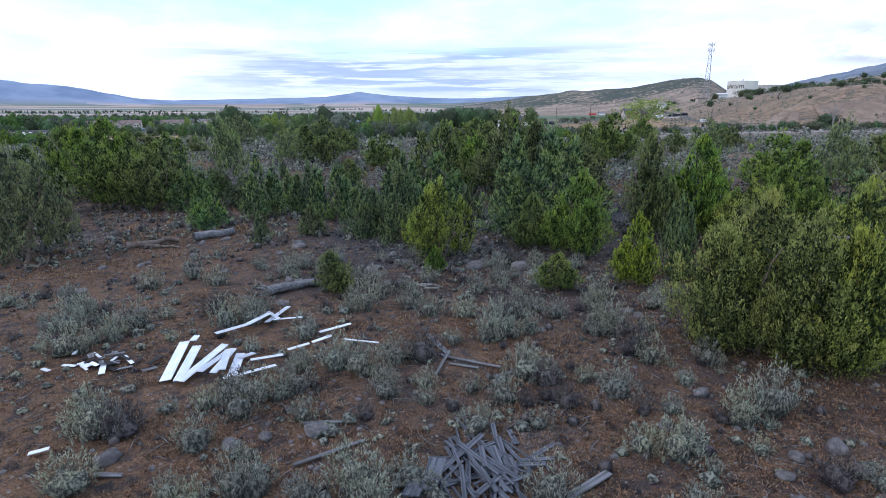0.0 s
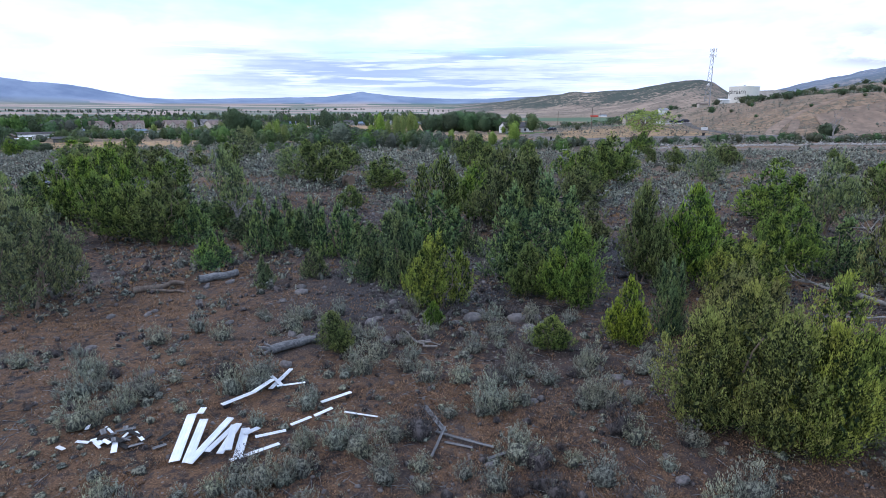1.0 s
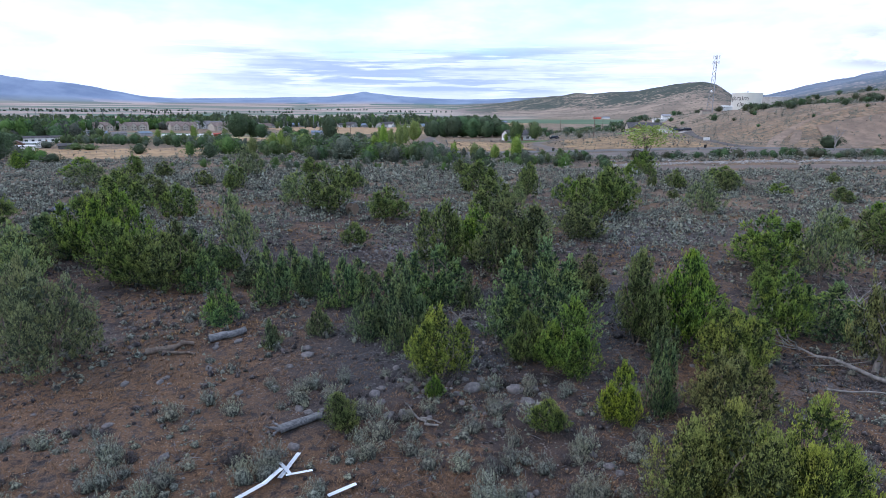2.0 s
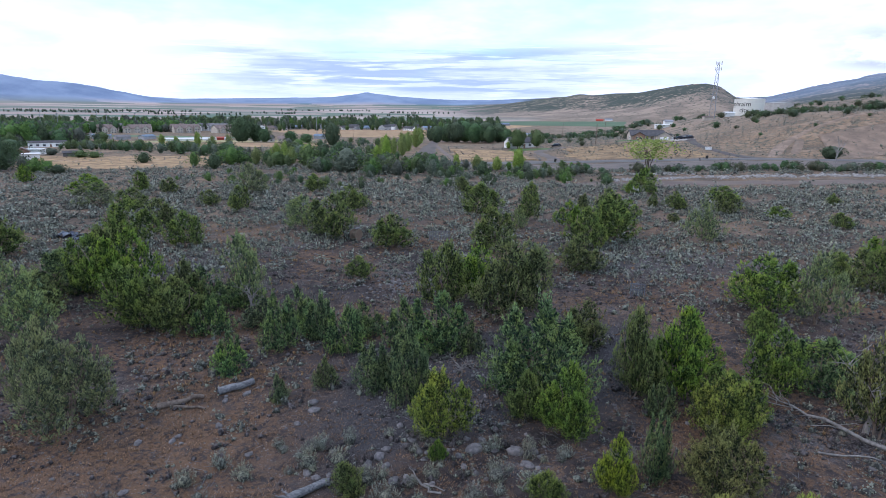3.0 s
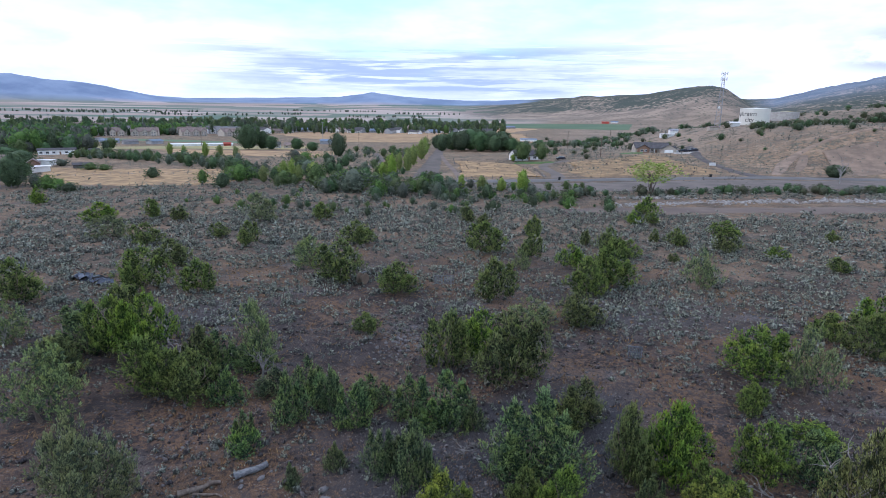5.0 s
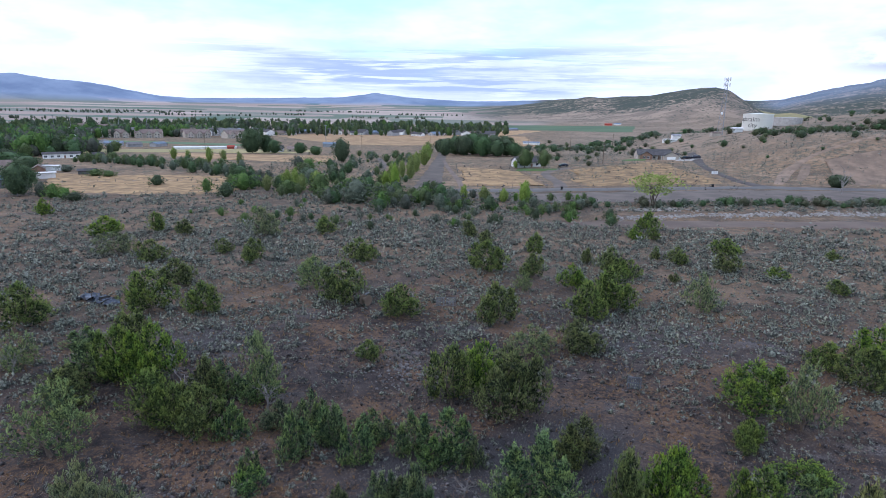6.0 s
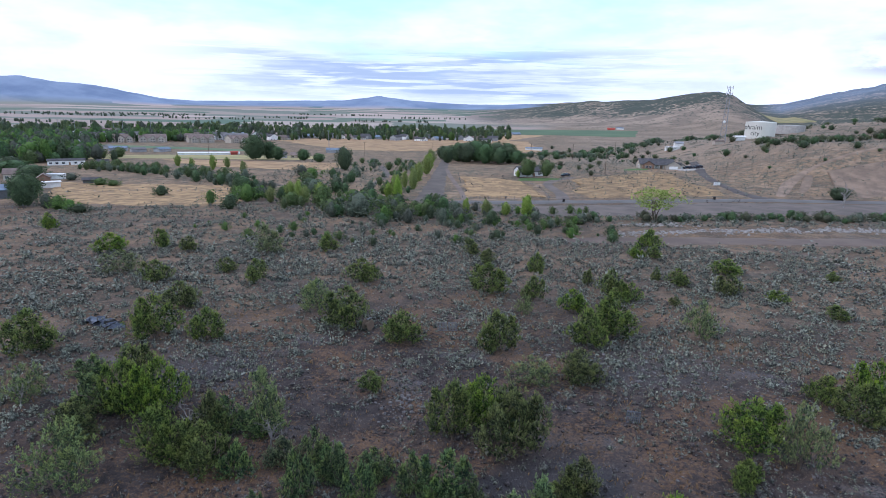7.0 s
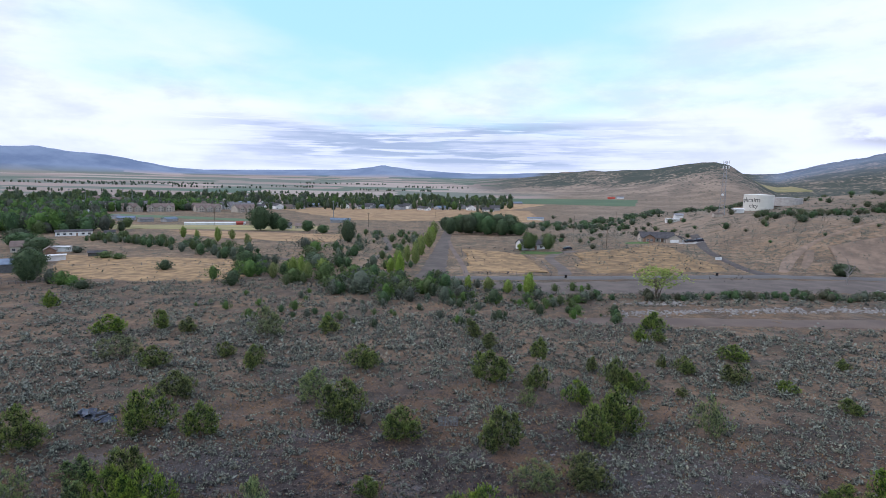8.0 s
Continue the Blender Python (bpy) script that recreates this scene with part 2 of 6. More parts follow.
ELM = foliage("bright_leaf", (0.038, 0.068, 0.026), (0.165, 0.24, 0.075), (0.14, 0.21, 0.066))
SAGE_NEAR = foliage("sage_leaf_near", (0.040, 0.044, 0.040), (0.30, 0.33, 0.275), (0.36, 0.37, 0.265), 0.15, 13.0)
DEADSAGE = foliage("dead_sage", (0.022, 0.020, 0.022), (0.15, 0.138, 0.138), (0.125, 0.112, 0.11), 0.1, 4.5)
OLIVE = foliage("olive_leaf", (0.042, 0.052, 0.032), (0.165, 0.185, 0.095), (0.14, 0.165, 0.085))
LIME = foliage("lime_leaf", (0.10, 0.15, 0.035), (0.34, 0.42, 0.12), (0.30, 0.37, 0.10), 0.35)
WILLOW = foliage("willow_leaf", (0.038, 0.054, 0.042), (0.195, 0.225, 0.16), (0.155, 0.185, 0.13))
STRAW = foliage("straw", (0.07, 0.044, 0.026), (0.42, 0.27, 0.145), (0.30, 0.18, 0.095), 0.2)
BARK = plain("bark", (0.10, 0.075, 0.06), (0.22, 0.18, 0.15), 5.0, 0.9, 40.0, 0.8, 0.03, stretch=(1, 1, 0.25))
DEADWOOD = plain("deadwood", (0.14, 0.135, 0.13), (0.29, 0.278, 0.265), 6.0, 0.9, 50.0, 0.8, 0.03, stretch=(1, 1, 0.3))
ROCK = plain("rock", (0.085, 0.084, 0.09), (0.215, 0.205, 0.205), 3.0, 0.9, 25.0, 0.9, 0.04)
PALE_ROCK = plain("pale_rock", (0.19, 0.185, 0.18), (0.38, 0.365, 0.345), 1.2, 0.9, 12.0, 0.7, 0.05)
PALE_LIME = foliage("pale_lime_leaf", (0.13, 0.17, 0.05), (0.42, 0.47, 0.16), (0.38, 0.43, 0.15), 0.4)
# more materials
SLATWOOD = plain("slat_wood", (0.04, 0.046, 0.058), (0.15, 0.163, 0.19), 4.0, 0.9, 60.0, 0.8, 0.015, stretch=(0.3, 4, 4))
GREYWOOD = plain("grey_wood", (0.07, 0.073, 0.08), (0.22, 0.225, 0.235), 4.0, 0.9, 60.0, 0.8, 0.015, stretch=(0.3, 3, 3))
SIDING = plain("white_siding", (0.60, 0.66, 0.74), (0.80, 0.83, 0.87), 2.0, 0.5, 30.0, 0.15, 0.004)
ASPHALT = plain("asphalt", (0.12, 0.115, 0.115), (0.17, 0.165, 0.16), 0.12, 0.9, 6.0, 0.3, 0.01)
DARK_GRAVEL = plain("dark_gravel", (0.055, 0.048, 0.047), (0.095, 0.083, 0.078), 0.2, 0.95, 3.0, 0.5, 0.03)
GRAVEL = plain("gravel", (0.095, 0.08, 0.072), (0.15, 0.125, 0.11), 0.15, 0.95, 3.0, 0.5, 0.03)
DIRT = plain("bare_dirt", (0.12, 0.092, 0.08), (0.18, 0.14, 0.115), 0.1, 0.95, 2.0, 0.5, 0.03)
PALE_DIRT = plain("pale_dirt", (0.15, 0.115, 0.088), (0.28, 0.205, 0.15), 0.2, 0.95, 1.6, 0.8, 0.1)
WHEAT = plain("stubble_field", (0.23, 0.15, 0.085), (0.43, 0.285, 0.15), 0.09, 0.95, 0.9, 0.4, 0.1)
PASTURE = plain("dry_pasture", (0.16, 0.108, 0.062), (0.42, 0.28, 0.14), 0.22, 0.95, 1.4, 0.6, 0.1)
MEADOW = plain("meadow", (0.19, 0.19, 0.085), (0.36, 0.29, 0.14), 0.03, 0.95, 0.5, 0.4, 0.1)
LAWN = plain("lawn", (0.05, 0.10, 0.03), (0.09, 0.15, 0.045), 0.15, 0.95, 2.0, 0.4, 0.03)
CROP = plain("green_crop", (0.075, 0.125, 0.07), (0.105, 0.16, 0.085), 0.01, 0.95, 0.4, 0.3, 0.1)
WHITE = plain("white_paint", (0.62, 0.63, 0.63), (0.78, 0.78, 0.76), 0.5, 0.6, 8.0, 0.1, 0.01)
TANK = plain("tank_paint", (0.66, 0.66, 0.60), (0.80, 0.79, 0.72), 0.12, 0.5, 3.0, 0.1, 0.01, stretch=(1, 1, 0.3))
LETTER = plain("black_lettering", (0.02, 0.02, 0.02), (0.05, 0.05, 0.05), 1.0, 0.6)
STUCCO = plain("tan_wall", (0.38, 0.34, 0.29), (0.50, 0.45, 0.39), 0.5, 0.85, 9.0, 0.3, 0.02)
BRICK = plain("brown_wall", (0.20, 0.12, 0.09), (0.30, 0.19, 0.14), 0.6, 0.85, 9.0, 0.3, 0.02)
GREYWALL = plain("grey_wall", (0.26, 0.27, 0.29), (0.40, 0.41, 0.42), 0.5, 0.85, 9.0, 0.2, 0.02)
ROOF_DARK = plain("dark_shingle", (0.045, 0.045, 0.05), (0.09, 0.088, 0.092), 0.5, 0.9, 7.0, 0.5, 0.03)
ROOF_BROWN = plain("brown_shingle", (0.14, 0.11, 0.10), (0.22, 0.175, 0.155), 0.5, 0.9, 7.0, 0.5, 0.03)
ROOF_GREY = plain("grey_shingle", (0.12, 0.12, 0.125), (0.19, 0.185, 0.19), 0.5, 0.9, 7.0, 0.5, 0.03)
ROOF_BLUE = plain("blue_metal_roof", (0.10, 0.14, 0.20), (0.18, 0.24, 0.33), 0.4, 0.45, 6.0, 0.2, 0.02)
RED = plain("barn_red", (0.30, 0.05, 0.04), (0.42, 0.09, 0.06), 0.6, 0.8)
STEEL = plain("galvanised_steel", (0.20, 0.21, 0.23), (0.34, 0.35, 0.37), 1.0, 0.5, 12.0, 0.1, 0.01, 0.6)
RUBBER = plain("black_rubber", (0.012, 0.012, 0.013), (0.03, 0.03, 0.03), 4.0, 0.8)
TARP = plain("dark_tarp", (0.03, 0.04, 0.06), (0.09, 0.11, 0.15), 2.0, 0.5, 20.0, 0.4, 0.02)
CARPAINT = plain("dark_car_paint", (0.015, 0.02, 0.035), (0.03, 0.035, 0.05), 0.5, 0.25, 8.0, 0.02, 0.001, 0.3, spec=0.6)
POLEWOOD = plain("pole_wood", (0.10, 0.075, 0.06), (0.17, 0.13, 0.10), 1.0, 0.9, 20.0, 0.5, 0.01, stretch=(1, 1, 0.1))
CONCRETE = plain("concrete", (0.30, 0.29, 0.28), (0.42, 0.41, 0.39), 0.6, 0.9, 9.0, 0.3, 0.01)
GLASS = material("window_glass", lambda gr: surface(gr, (0.03, 0.04, 0.05, 1), 0.08, spec=0.6))

# ---- mesh helpers ----
def mesh_of(name, verts, faces, mats, index=None, smooth_=False, young=None):
    """A mesh from an array of places and an array of faces, all of one size."""
    verts, faces = np.asarray(verts, np.float32), np.asarray(faces, np.int32)
    me = bpy.data.meshes.new(name)
    n, k = faces.shape
    me.vertices.add(len(verts)), me.loops.add(n * k), me.polygons.add(n)
    me.vertices.foreach_set("co", verts.ravel())
    me.loops.foreach_set("vertex_index", faces.ravel())
    me.polygons.foreach_set("loop_start", np.arange(n, dtype=np.int32) * k)
    if smooth_:
        me.polygons.foreach_set("use_smooth", np.ones(n, bool))
    for m in mats:
        me.materials.append(m)
    if index is not None:
        me.polygons.foreach_set("material_index", np.asarray(index, np.int32))
    me.update(calc_edges=True)
    if young is not None:
        me.attributes.new("young", "FLOAT", "POINT").data.foreach_set("value", np.asarray(young, np.float32).ravel())
    return me


# ---- the ground ----
def smooth(a, b, v):
    """0 below a, 1 above b, smooth between."""
    s = np.clip((v - a) / (b - a), 0, 1)
    return s * s * (3 - 2 * s)


AZIMUTH = [-180, -60, -42, -38, -36, -32, -28, -25, -20, -14, -11.5, -9.3, -8.2, -7.2, -5, 0, 4, 180]
CREST = [60, 170, 158, 155, 140, 105, 40, 25, 35, 45, 52, 75, 92, 80, 58, 38, 30, 30]
RIDGE_AZ = [-180, 1, 6, 11, 12.5, 13.6, 15.5, 18, 21, 23.4, 24.5, 26, 28.5, 180]
RIDGE_UP = [0, 0, 32, 70, 82, 78, 86, 92, 112, 125, 114, 70, 0, 0]
RIGHT_AZ = [-180, 26, 29, 31, 35, 39, 43, 50, 180]
RIGHT_UP = [0, 0, 50, 95, 165, 225, 280, 340, 340]


def wobble(x, y, size, seed=0.0):
    """Smooth unevenness between about -1 and 1."""
    a, b = x / size + seed, y / size - 1.7 * seed
    return (np.sin(a * 1.9 + 1.3 * np.sin(b * 1.1)) + np.sin(b * 2.3 + 1.7 * np.sin(a * 0.7 + 2)) + 0.6 * np.sin(a * 4.1 - b * 3.3)) / 2.6


def height(x, y):
    """The ground's height: a flat bench, a valley to the left, a hill and far ridges to the right."""
    x, y = np.asarray(x, float), np.asarray(y, float)
    r, az = np.hypot(x, y), np.degrees(np.arctan2(x, y))
    z = np.interp(r, [0, 60, 120, 220, 300, 600, 1000, 1600, 2500, 3600, 4800], [0.2, 0.0, -0.6, -2.6, -4.2, -16, -21, -19, -8, 12, 34])
    z = z + smooth(0, 120, x) * np.interp(y, [0, 90, 220, 295, 420, 700], [0.6, 2.4, 2.6, 6, 5, 0])
    z = z - smooth(40, 160, -x) * np.interp(y, [60, 200, 400], [0.5, 2.0, 0])
    z = z + 17 * smooth(115, 200, x) * smooth(212, 268, y) * (1 - smooth(480, 800, y))
    z = z + 20 * smooth(190, 340, x) * smooth(250, 400, y) * (1 - smooth(480, 850, y))
    rc = 3700 - 45 * np.clip(az, 0, 30)
    bend = 1 + 0.05 * wobble(x, y, 130) + 0.03 * wobble(x, y, 47, 3)
    z = z + np.interp(az, RIDGE_AZ, RIDGE_UP) * (smooth(rc - 1500, rc, r) ** 1.4 - 0.5 * smooth(rc, rc + 500, r)) * bend
    z = z + np.interp(az, RIGHT_AZ, RIGHT_UP) * smooth(2300, 4300, r) * bend
    z = z + np.interp(az, AZIMUTH, CREST) * smooth(4150, 4650, r) * bend
    far = smooth(60, 500, r)
    return z + (1 - far) * (0.16 * wobble(x, y, 5.5) + 0.07 * wobble(x, y, 1.9, 5)) + far * 0.5 * wobble(x, y, 45, 2)


def ground_sheet():
    az = np.radians(np.concatenate([np.linspace(-180, -52, 40, endpoint=False), np.linspace(-52, 52, 270, endpoint=False), np.linspace(52, 180, 40, endpoint=False)]))
    rad = np.concatenate([[0.01], np.geomspace(1.0, 4850, 380)])
    rr, aa = np.meshgrid(rad, az, indexing="ij")
    x, y = (rr * np.sin(aa)).ravel(), (rr * np.cos(aa)).ravel()
    z = height(x, y)
    nr, na = len(rad), len(az)
    i, j = np.meshgrid(np.arange(nr - 1), np.arange(na), indexing="ij")
    a, b = i * na + j, i * na + (j + 1) % na
    faces = np.stack([a, b, b + na, a + na], -1).reshape(-1, 4)[:, ::-1]
    verts = np.stack([x, y, z], 1)
    me = mesh_of("ground", verts, faces, [GROUND], smooth_=True)
    r, deg = np.hypot(x, y), np.degrees(np.arctan2(x, y))
    wave = 8 * wobble(x, y, 20)
    dry = smooth(185, 215, y + wave) * smooth(0, 60, x + 40) + smooth(165, 190, y + wave + 0.25 * x) * smooth(30, 0, x)
    dry = np.clip(np.maximum(np.maximum(dry, smooth(240, 260, r)), 0.56 * smooth(58, 112, r + wave)), 0, 1)
    ridge = smooth(1500, 2100, r + 0.5 * wave) * smooth(-2, 6, deg) + 0.5 * smooth(280, 420, r) * smooth(6, 14, deg) * (1 - smooth(1500, 2100, r))
    valley = smooth(950, 1150, r) * smooth(8, 4, deg - 0.004 * (r - 1000))
    # where the ranges take on the painted haze
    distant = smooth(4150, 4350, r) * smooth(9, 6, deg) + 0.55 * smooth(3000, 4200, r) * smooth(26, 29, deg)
    grassy = smooth(2, -9, x) * smooth(36, 24, y) + 0.5 * smooth(26, 15, y) + 0.4 * smooth(50, 44, y) * smooth(38, 44, y)
    crest = np.maximum(np.interp(deg, RIDGE_AZ, RIDGE_UP) * 0.62, 1)
    woody = smooth(0.5, 1.0, (z + 20) / crest) * smooth(1700, 2400, r) + 1.0 * smooth(2300, 3000, r) * smooth(26, 29, deg)
    # a dry wash with grey gravel, winding between the junipers
    wash = smooth(9, 5, np.abs(y - 33 - 4 * np.sin(x / 9) - 0.1 * x) + 2 * wobble(x, y, 3.0)) * smooth(15, 8, np.abs(x - 4)) + smooth(6.5, 3, np.hypot((x + 29) / 1.4, y - 60)) + smooth(9, 4, np.hypot((x - 24) / 1.3, y - 63))
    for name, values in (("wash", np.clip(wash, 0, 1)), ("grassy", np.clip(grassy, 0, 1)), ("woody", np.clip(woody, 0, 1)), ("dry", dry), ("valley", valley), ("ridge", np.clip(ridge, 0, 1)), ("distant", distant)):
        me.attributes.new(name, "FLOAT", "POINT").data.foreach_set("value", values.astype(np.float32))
    return tagged(new("ground", me), "dry brown sagebrush bench falling to a wide valley", "ground", kind="structure")


ground_sheet()

# ---- roads, fields and bare ground, laid on the sheet ----
def strip(name, line, width, mat, label, lift=0.1, across=5, step=4.0):
    """A road along a line of (x, y), or of (x, y, width)."""
    pts = np.array([p[:2] for p in line], float)
    wid = np.array([p[2] if len(p) > 2 else width for p in line], float)
    seg = np.r_[0, np.cumsum(np.hypot(*np.diff(pts, axis=0).T))]
    s = np.linspace(0, seg[-1], max(3, int(seg[-1] / step)))
    sm = lambda v: np.convolve(np.pad(np.interp(s, seg, v), 2, "edge"), np.ones(5) / 5, "valid")
    x, y, w = sm(pts[:, 0]), sm(pts[:, 1]), sm(wid)
    tx, ty = np.gradient(x), np.gradient(y)
    k = np.hypot(tx, ty)
    nx, ny = ty / k, -tx / k
    q = np.linspace(-0.5, 0.5, across)[None]
    ragged = 1 + (0.14 * wobble(x, y, 4.0, 1) + 0.06 * wobble(x, y, 1.3, 4))[:, None] * np.sign(q)
    px, py = x[:, None] + nx[:, None] * q * w[:, None] * ragged, y[:, None] + ny[:, None] * q * w[:, None] * ragged
    return patch_of(name, px, py, mat, label, lift)


def patch_of(name, px, py, mat, label, lift):
    n, m = px.shape
    pz = height(px, py) + lift
    for rim in (np.s_[0, :], np.s_[-1, :], np.s_[:, 0], np.s_[:, -1]):      # edges tucked under
        pz[rim] -= lift + 0.15
    i, j = np.meshgrid(np.arange(n - 1), np.arange(m - 1), indexing="ij")
    a = (i * m + j).ravel()
    me = mesh_of(name, np.stack([px, py, pz], -1).reshape(-1, 3), np.stack([a, a + 1, a + m + 1, a + m], 1), [mat], smooth_=True)
    if me.polygons[0].normal.z < 0:
        me.flip_normals()
    return tagged(new(name, me), label, name.replace("_", " "), kind="structure")


def field(name, corners, mat, label, lift=0.2, n=24):
    """A four-cornered field; corners go round."""
    (x0, y0), (x1, y1), (x2, y2), (x3, y3) = corners
    u, v = np.meshgrid(np.linspace(0, 1, n), np.linspace(0, 1, n), indexing="ij")
    px = (1 - u) * (1 - v) * x0 + u * (1 - v) * x1 + u * v * x2 + (1 - u) * v * x3
    py = (1 - u) * (1 - v) * y0 + u * (1 - v) * y1 + u * v * y2 + (1 - u) * v * y3
    edge = np.minimum(np.minimum(u, 1 - u), np.minimum(v, 1 - v)) < 0.02
    px, py = px + edge * 5 * wobble(px, py, 14.0), py + edge * 5 * wobble(px, py, 14.0, 3)
    return patch_of(name, px, py, mat, label, lift)


strip("road", [(-8, 195), (16, 197), (75, 199), (140, 206), (230, 214), (330, 222)], 8.0, ASPHALT, "grey asphalt country road with gravel shoulders", 0.35)
strip("road_shoulder", [(2, 181, 14), (30, 179, 24), (75, 181, 28), (120, 186, 28), (150, 190, 26), (240, 200, 22)], 26, GRAVEL, "bare brown gravel verge below the road", 0.15, 9)
strip("dirt_road", [(16, 133, 5), (35, 133, 9), (52, 133, 10), (90, 132, 10), (140, 134, 10), (220, 140, 10)], 10, DIRT, "wide bare dirt track through the sagebrush", 0.08, 7)
strip("gravel_road", [(-11, 188, 13), (-11, 210, 12), (-11, 290, 9), (-12, 410, 8), (-14, 520, 7)], 10, GRAVEL, "grey gravel lane running towards the fields", 0.15, 7)
strip("dirt_track", [(2, 196), (1, 222), (-2, 255), (-6, 300), (-9, 350)], 3.0, DIRT, "narrow dirt track beside a dry field", 0.2)
strip("driveway", [(37, 200, 7), (40, 220, 5.5), (38.5, 246, 5), (40, 262, 6), (52, 276, 9), (58, 280, 8)], 5, GRAVEL, "curved gravel drive up to a white house", 0.2)
strip("driveway", [(114, 200, 16), (111, 212, 7), (110.7, 228, 5), (113.5, 252, 5), (117, 274, 5), (124, 296, 6), (130, 316, 6), (138, 340, 5)], 5, DARK_GRAVEL, "dark drive climbing past a house to the tank", 0.25)
strip("driveway", [(108, 293, 6), (122, 297, 7), (131, 303, 5)], 6, CONCRETE, "pale drive before the garage", 0.3)
strip("creek_track", [(-93, 246, 5), (-80, 240, 6), (-66, 236, 7), (-50, 226, 5), (-38, 215, 6), (-23, 200, 6)], 6, GRAVEL, "grey gravel track through creekside willows", 0.15)
strip("dirt_track", [(-36, 207, 3), (-39, 241, 4), (-37, 285, 4), (-45, 330, 4), (-52, 369, 4)], 4, GRAVEL, "worn grey track between brush", 0.2)
field("dry_field", [(2, 208), (34, 208), (30, 268), (0, 300)], PASTURE, "dry tan pasture inside a wire fence")
field("dry_field", [(46, 208), (104, 214), (100, 290), (52, 268)], PASTURE, "dry tan pasture beside the road")
field("dry_field", [(-150, 190), (-70, 178), (-95, 240), (-190, 255)], PASTURE, "trampled tan pasture beside a farmyard")
field("stubble_field", [(-125, 622), (95, 640), (120, 960), (-330, 900)], WHEAT, "wide golden stubble field before the town")
field("stubble_field", [(-165, 355), (-72, 320), (-78, 390), (-230, 420)], WHEAT, "golden stubble field beside a farm")
field("meadow", [(-330, 440), (-120, 425), (-110, 495), (-390, 520)], MEADOW, "pale green meadow by the long white roof")
field("green_field", [(-420, 620), (-180, 570), (-190, 605), (-430, 668)], CROP, "dark green irrigated field below the town")
field("green_field", [(20, 1250), (360, 1190), (480, 1560), (60, 1500)], CROP, "green irrigated field below the hills", 0.8)
field("stubble_field", [(-60, 960), (60, 930), (180, 1200), (10, 1240)], WHEAT, "tan field beyond the grove", 0.6)
field("green_field", [(1180, 2350), (1400, 2300), (1480, 2600), (1290, 2700)], MEADOW, "green valley field below the far mountain", 4.0)
field("lawn", [(28, 271), (46, 266), (50, 272), (30, 281)], LAWN, "small mown lawn beside a white house", 0.25)
field("lawn", [(88, 297), (98, 295), (99, 302), (90, 305)], LAWN, "small green lawn beside the house", 0.35)
field("bank", [(146, 218), (196, 226), (206, 252), (158, 250)], PALE_DIRT, "pale bare cut bank of the hillside", 0.25, 40)
strip("dirt_track", [(120, 213, 3), (130, 228, 5), (139, 242, 6), (151, 253, 4), (160, 258, 2.5), (182, 264, 2.5), (230, 276, 2.5)], 5, PALE_DIRT, "pale dirt track climbing the hillside", 0.4)
strip("dirt_track", [(134, 223, 2), (141, 233, 4), (147, 242, 5), (154, 252, 3)], 4, PALE_DIRT, "short pale track scored into the bank", 0.4)

# ---- plants ----
def unit(v):
    return v / np.maximum(np.linalg.norm(v, axis=-1, keepdims=True), 1e-9)


def leaves(base, way, length, width, rng):
    """Kite-shaped leaves: an array of places and of four-cornered faces."""
    n = len(base)
    way = unit(way)
    side = unit(np.cross(way, rng.normal(size=(n, 3))))
    length, width = np.broadcast_to(length, n)[:, None], np.broadcast_to(width, n)[:, None]
    mid = base + way * length * 0.45
    verts = np.stack([base, mid + side * width / 2, base + way * length, mid - side * width / 2], 1).reshape(-1, 3)
    return verts, np.arange(4 * n).reshape(-1, 4)


def tubes(lines, sides=6):
    """Tapered tubes along lines of (place, radius): places and four-cornered faces."""
    verts, faces, at = [], [], 0
    for line in lines:
        pts, rad = np.array([p for p, _ in line], float), [r for _, r in line]
        for k, p in enumerate(pts):
            d = unit(pts[min(k + 1, len(pts) - 1)] - pts[max(k - 1, 0)])
            s = unit(np.cross(d, (0.31, 0.92, 0.2) if abs(d[1]) < 0.9 else (1.0, 0, 0)))
            u = np.cross(d, s)
            for q in range(sides):
                a = 2 * math.pi * q / sides
                verts.append(p + rad[k] * (math.cos(a) * s + math.sin(a) * u))
        for k in range(len(pts) - 1):
            for q in range(sides):
                a, b = at + k * sides + q, at + k * sides + (q + 1) % sides
                faces.append((a, b, b + sides, a + sides))
        faces.append(tuple(at + (len(pts) - 1) * sides + q for q in (0, 1, 2, 3)))
        if at:
            k = int(np.argmin(((np.array(verts[:at]) - pts[0]) ** 2).sum(1)))
            faces.append((k, at, at + 1, at + 2))
        at += len(pts) * sides
    return np.array(verts), np.array(faces)


def limb(rng, a, b, r0, r1, bend=0.08, steps=5):
    a, b = np.array(a, float), np.array(b, float)
    off = rng.normal(size=(steps + 1, 3)) * bend * np.linalg.norm(b - a)
    off[0] = 0
    return [(a + (b - a) * s + off[k] * s, r0 + (r1 - r0) * s) for k, s in enumerate(np.linspace(0, 1, steps + 1))]


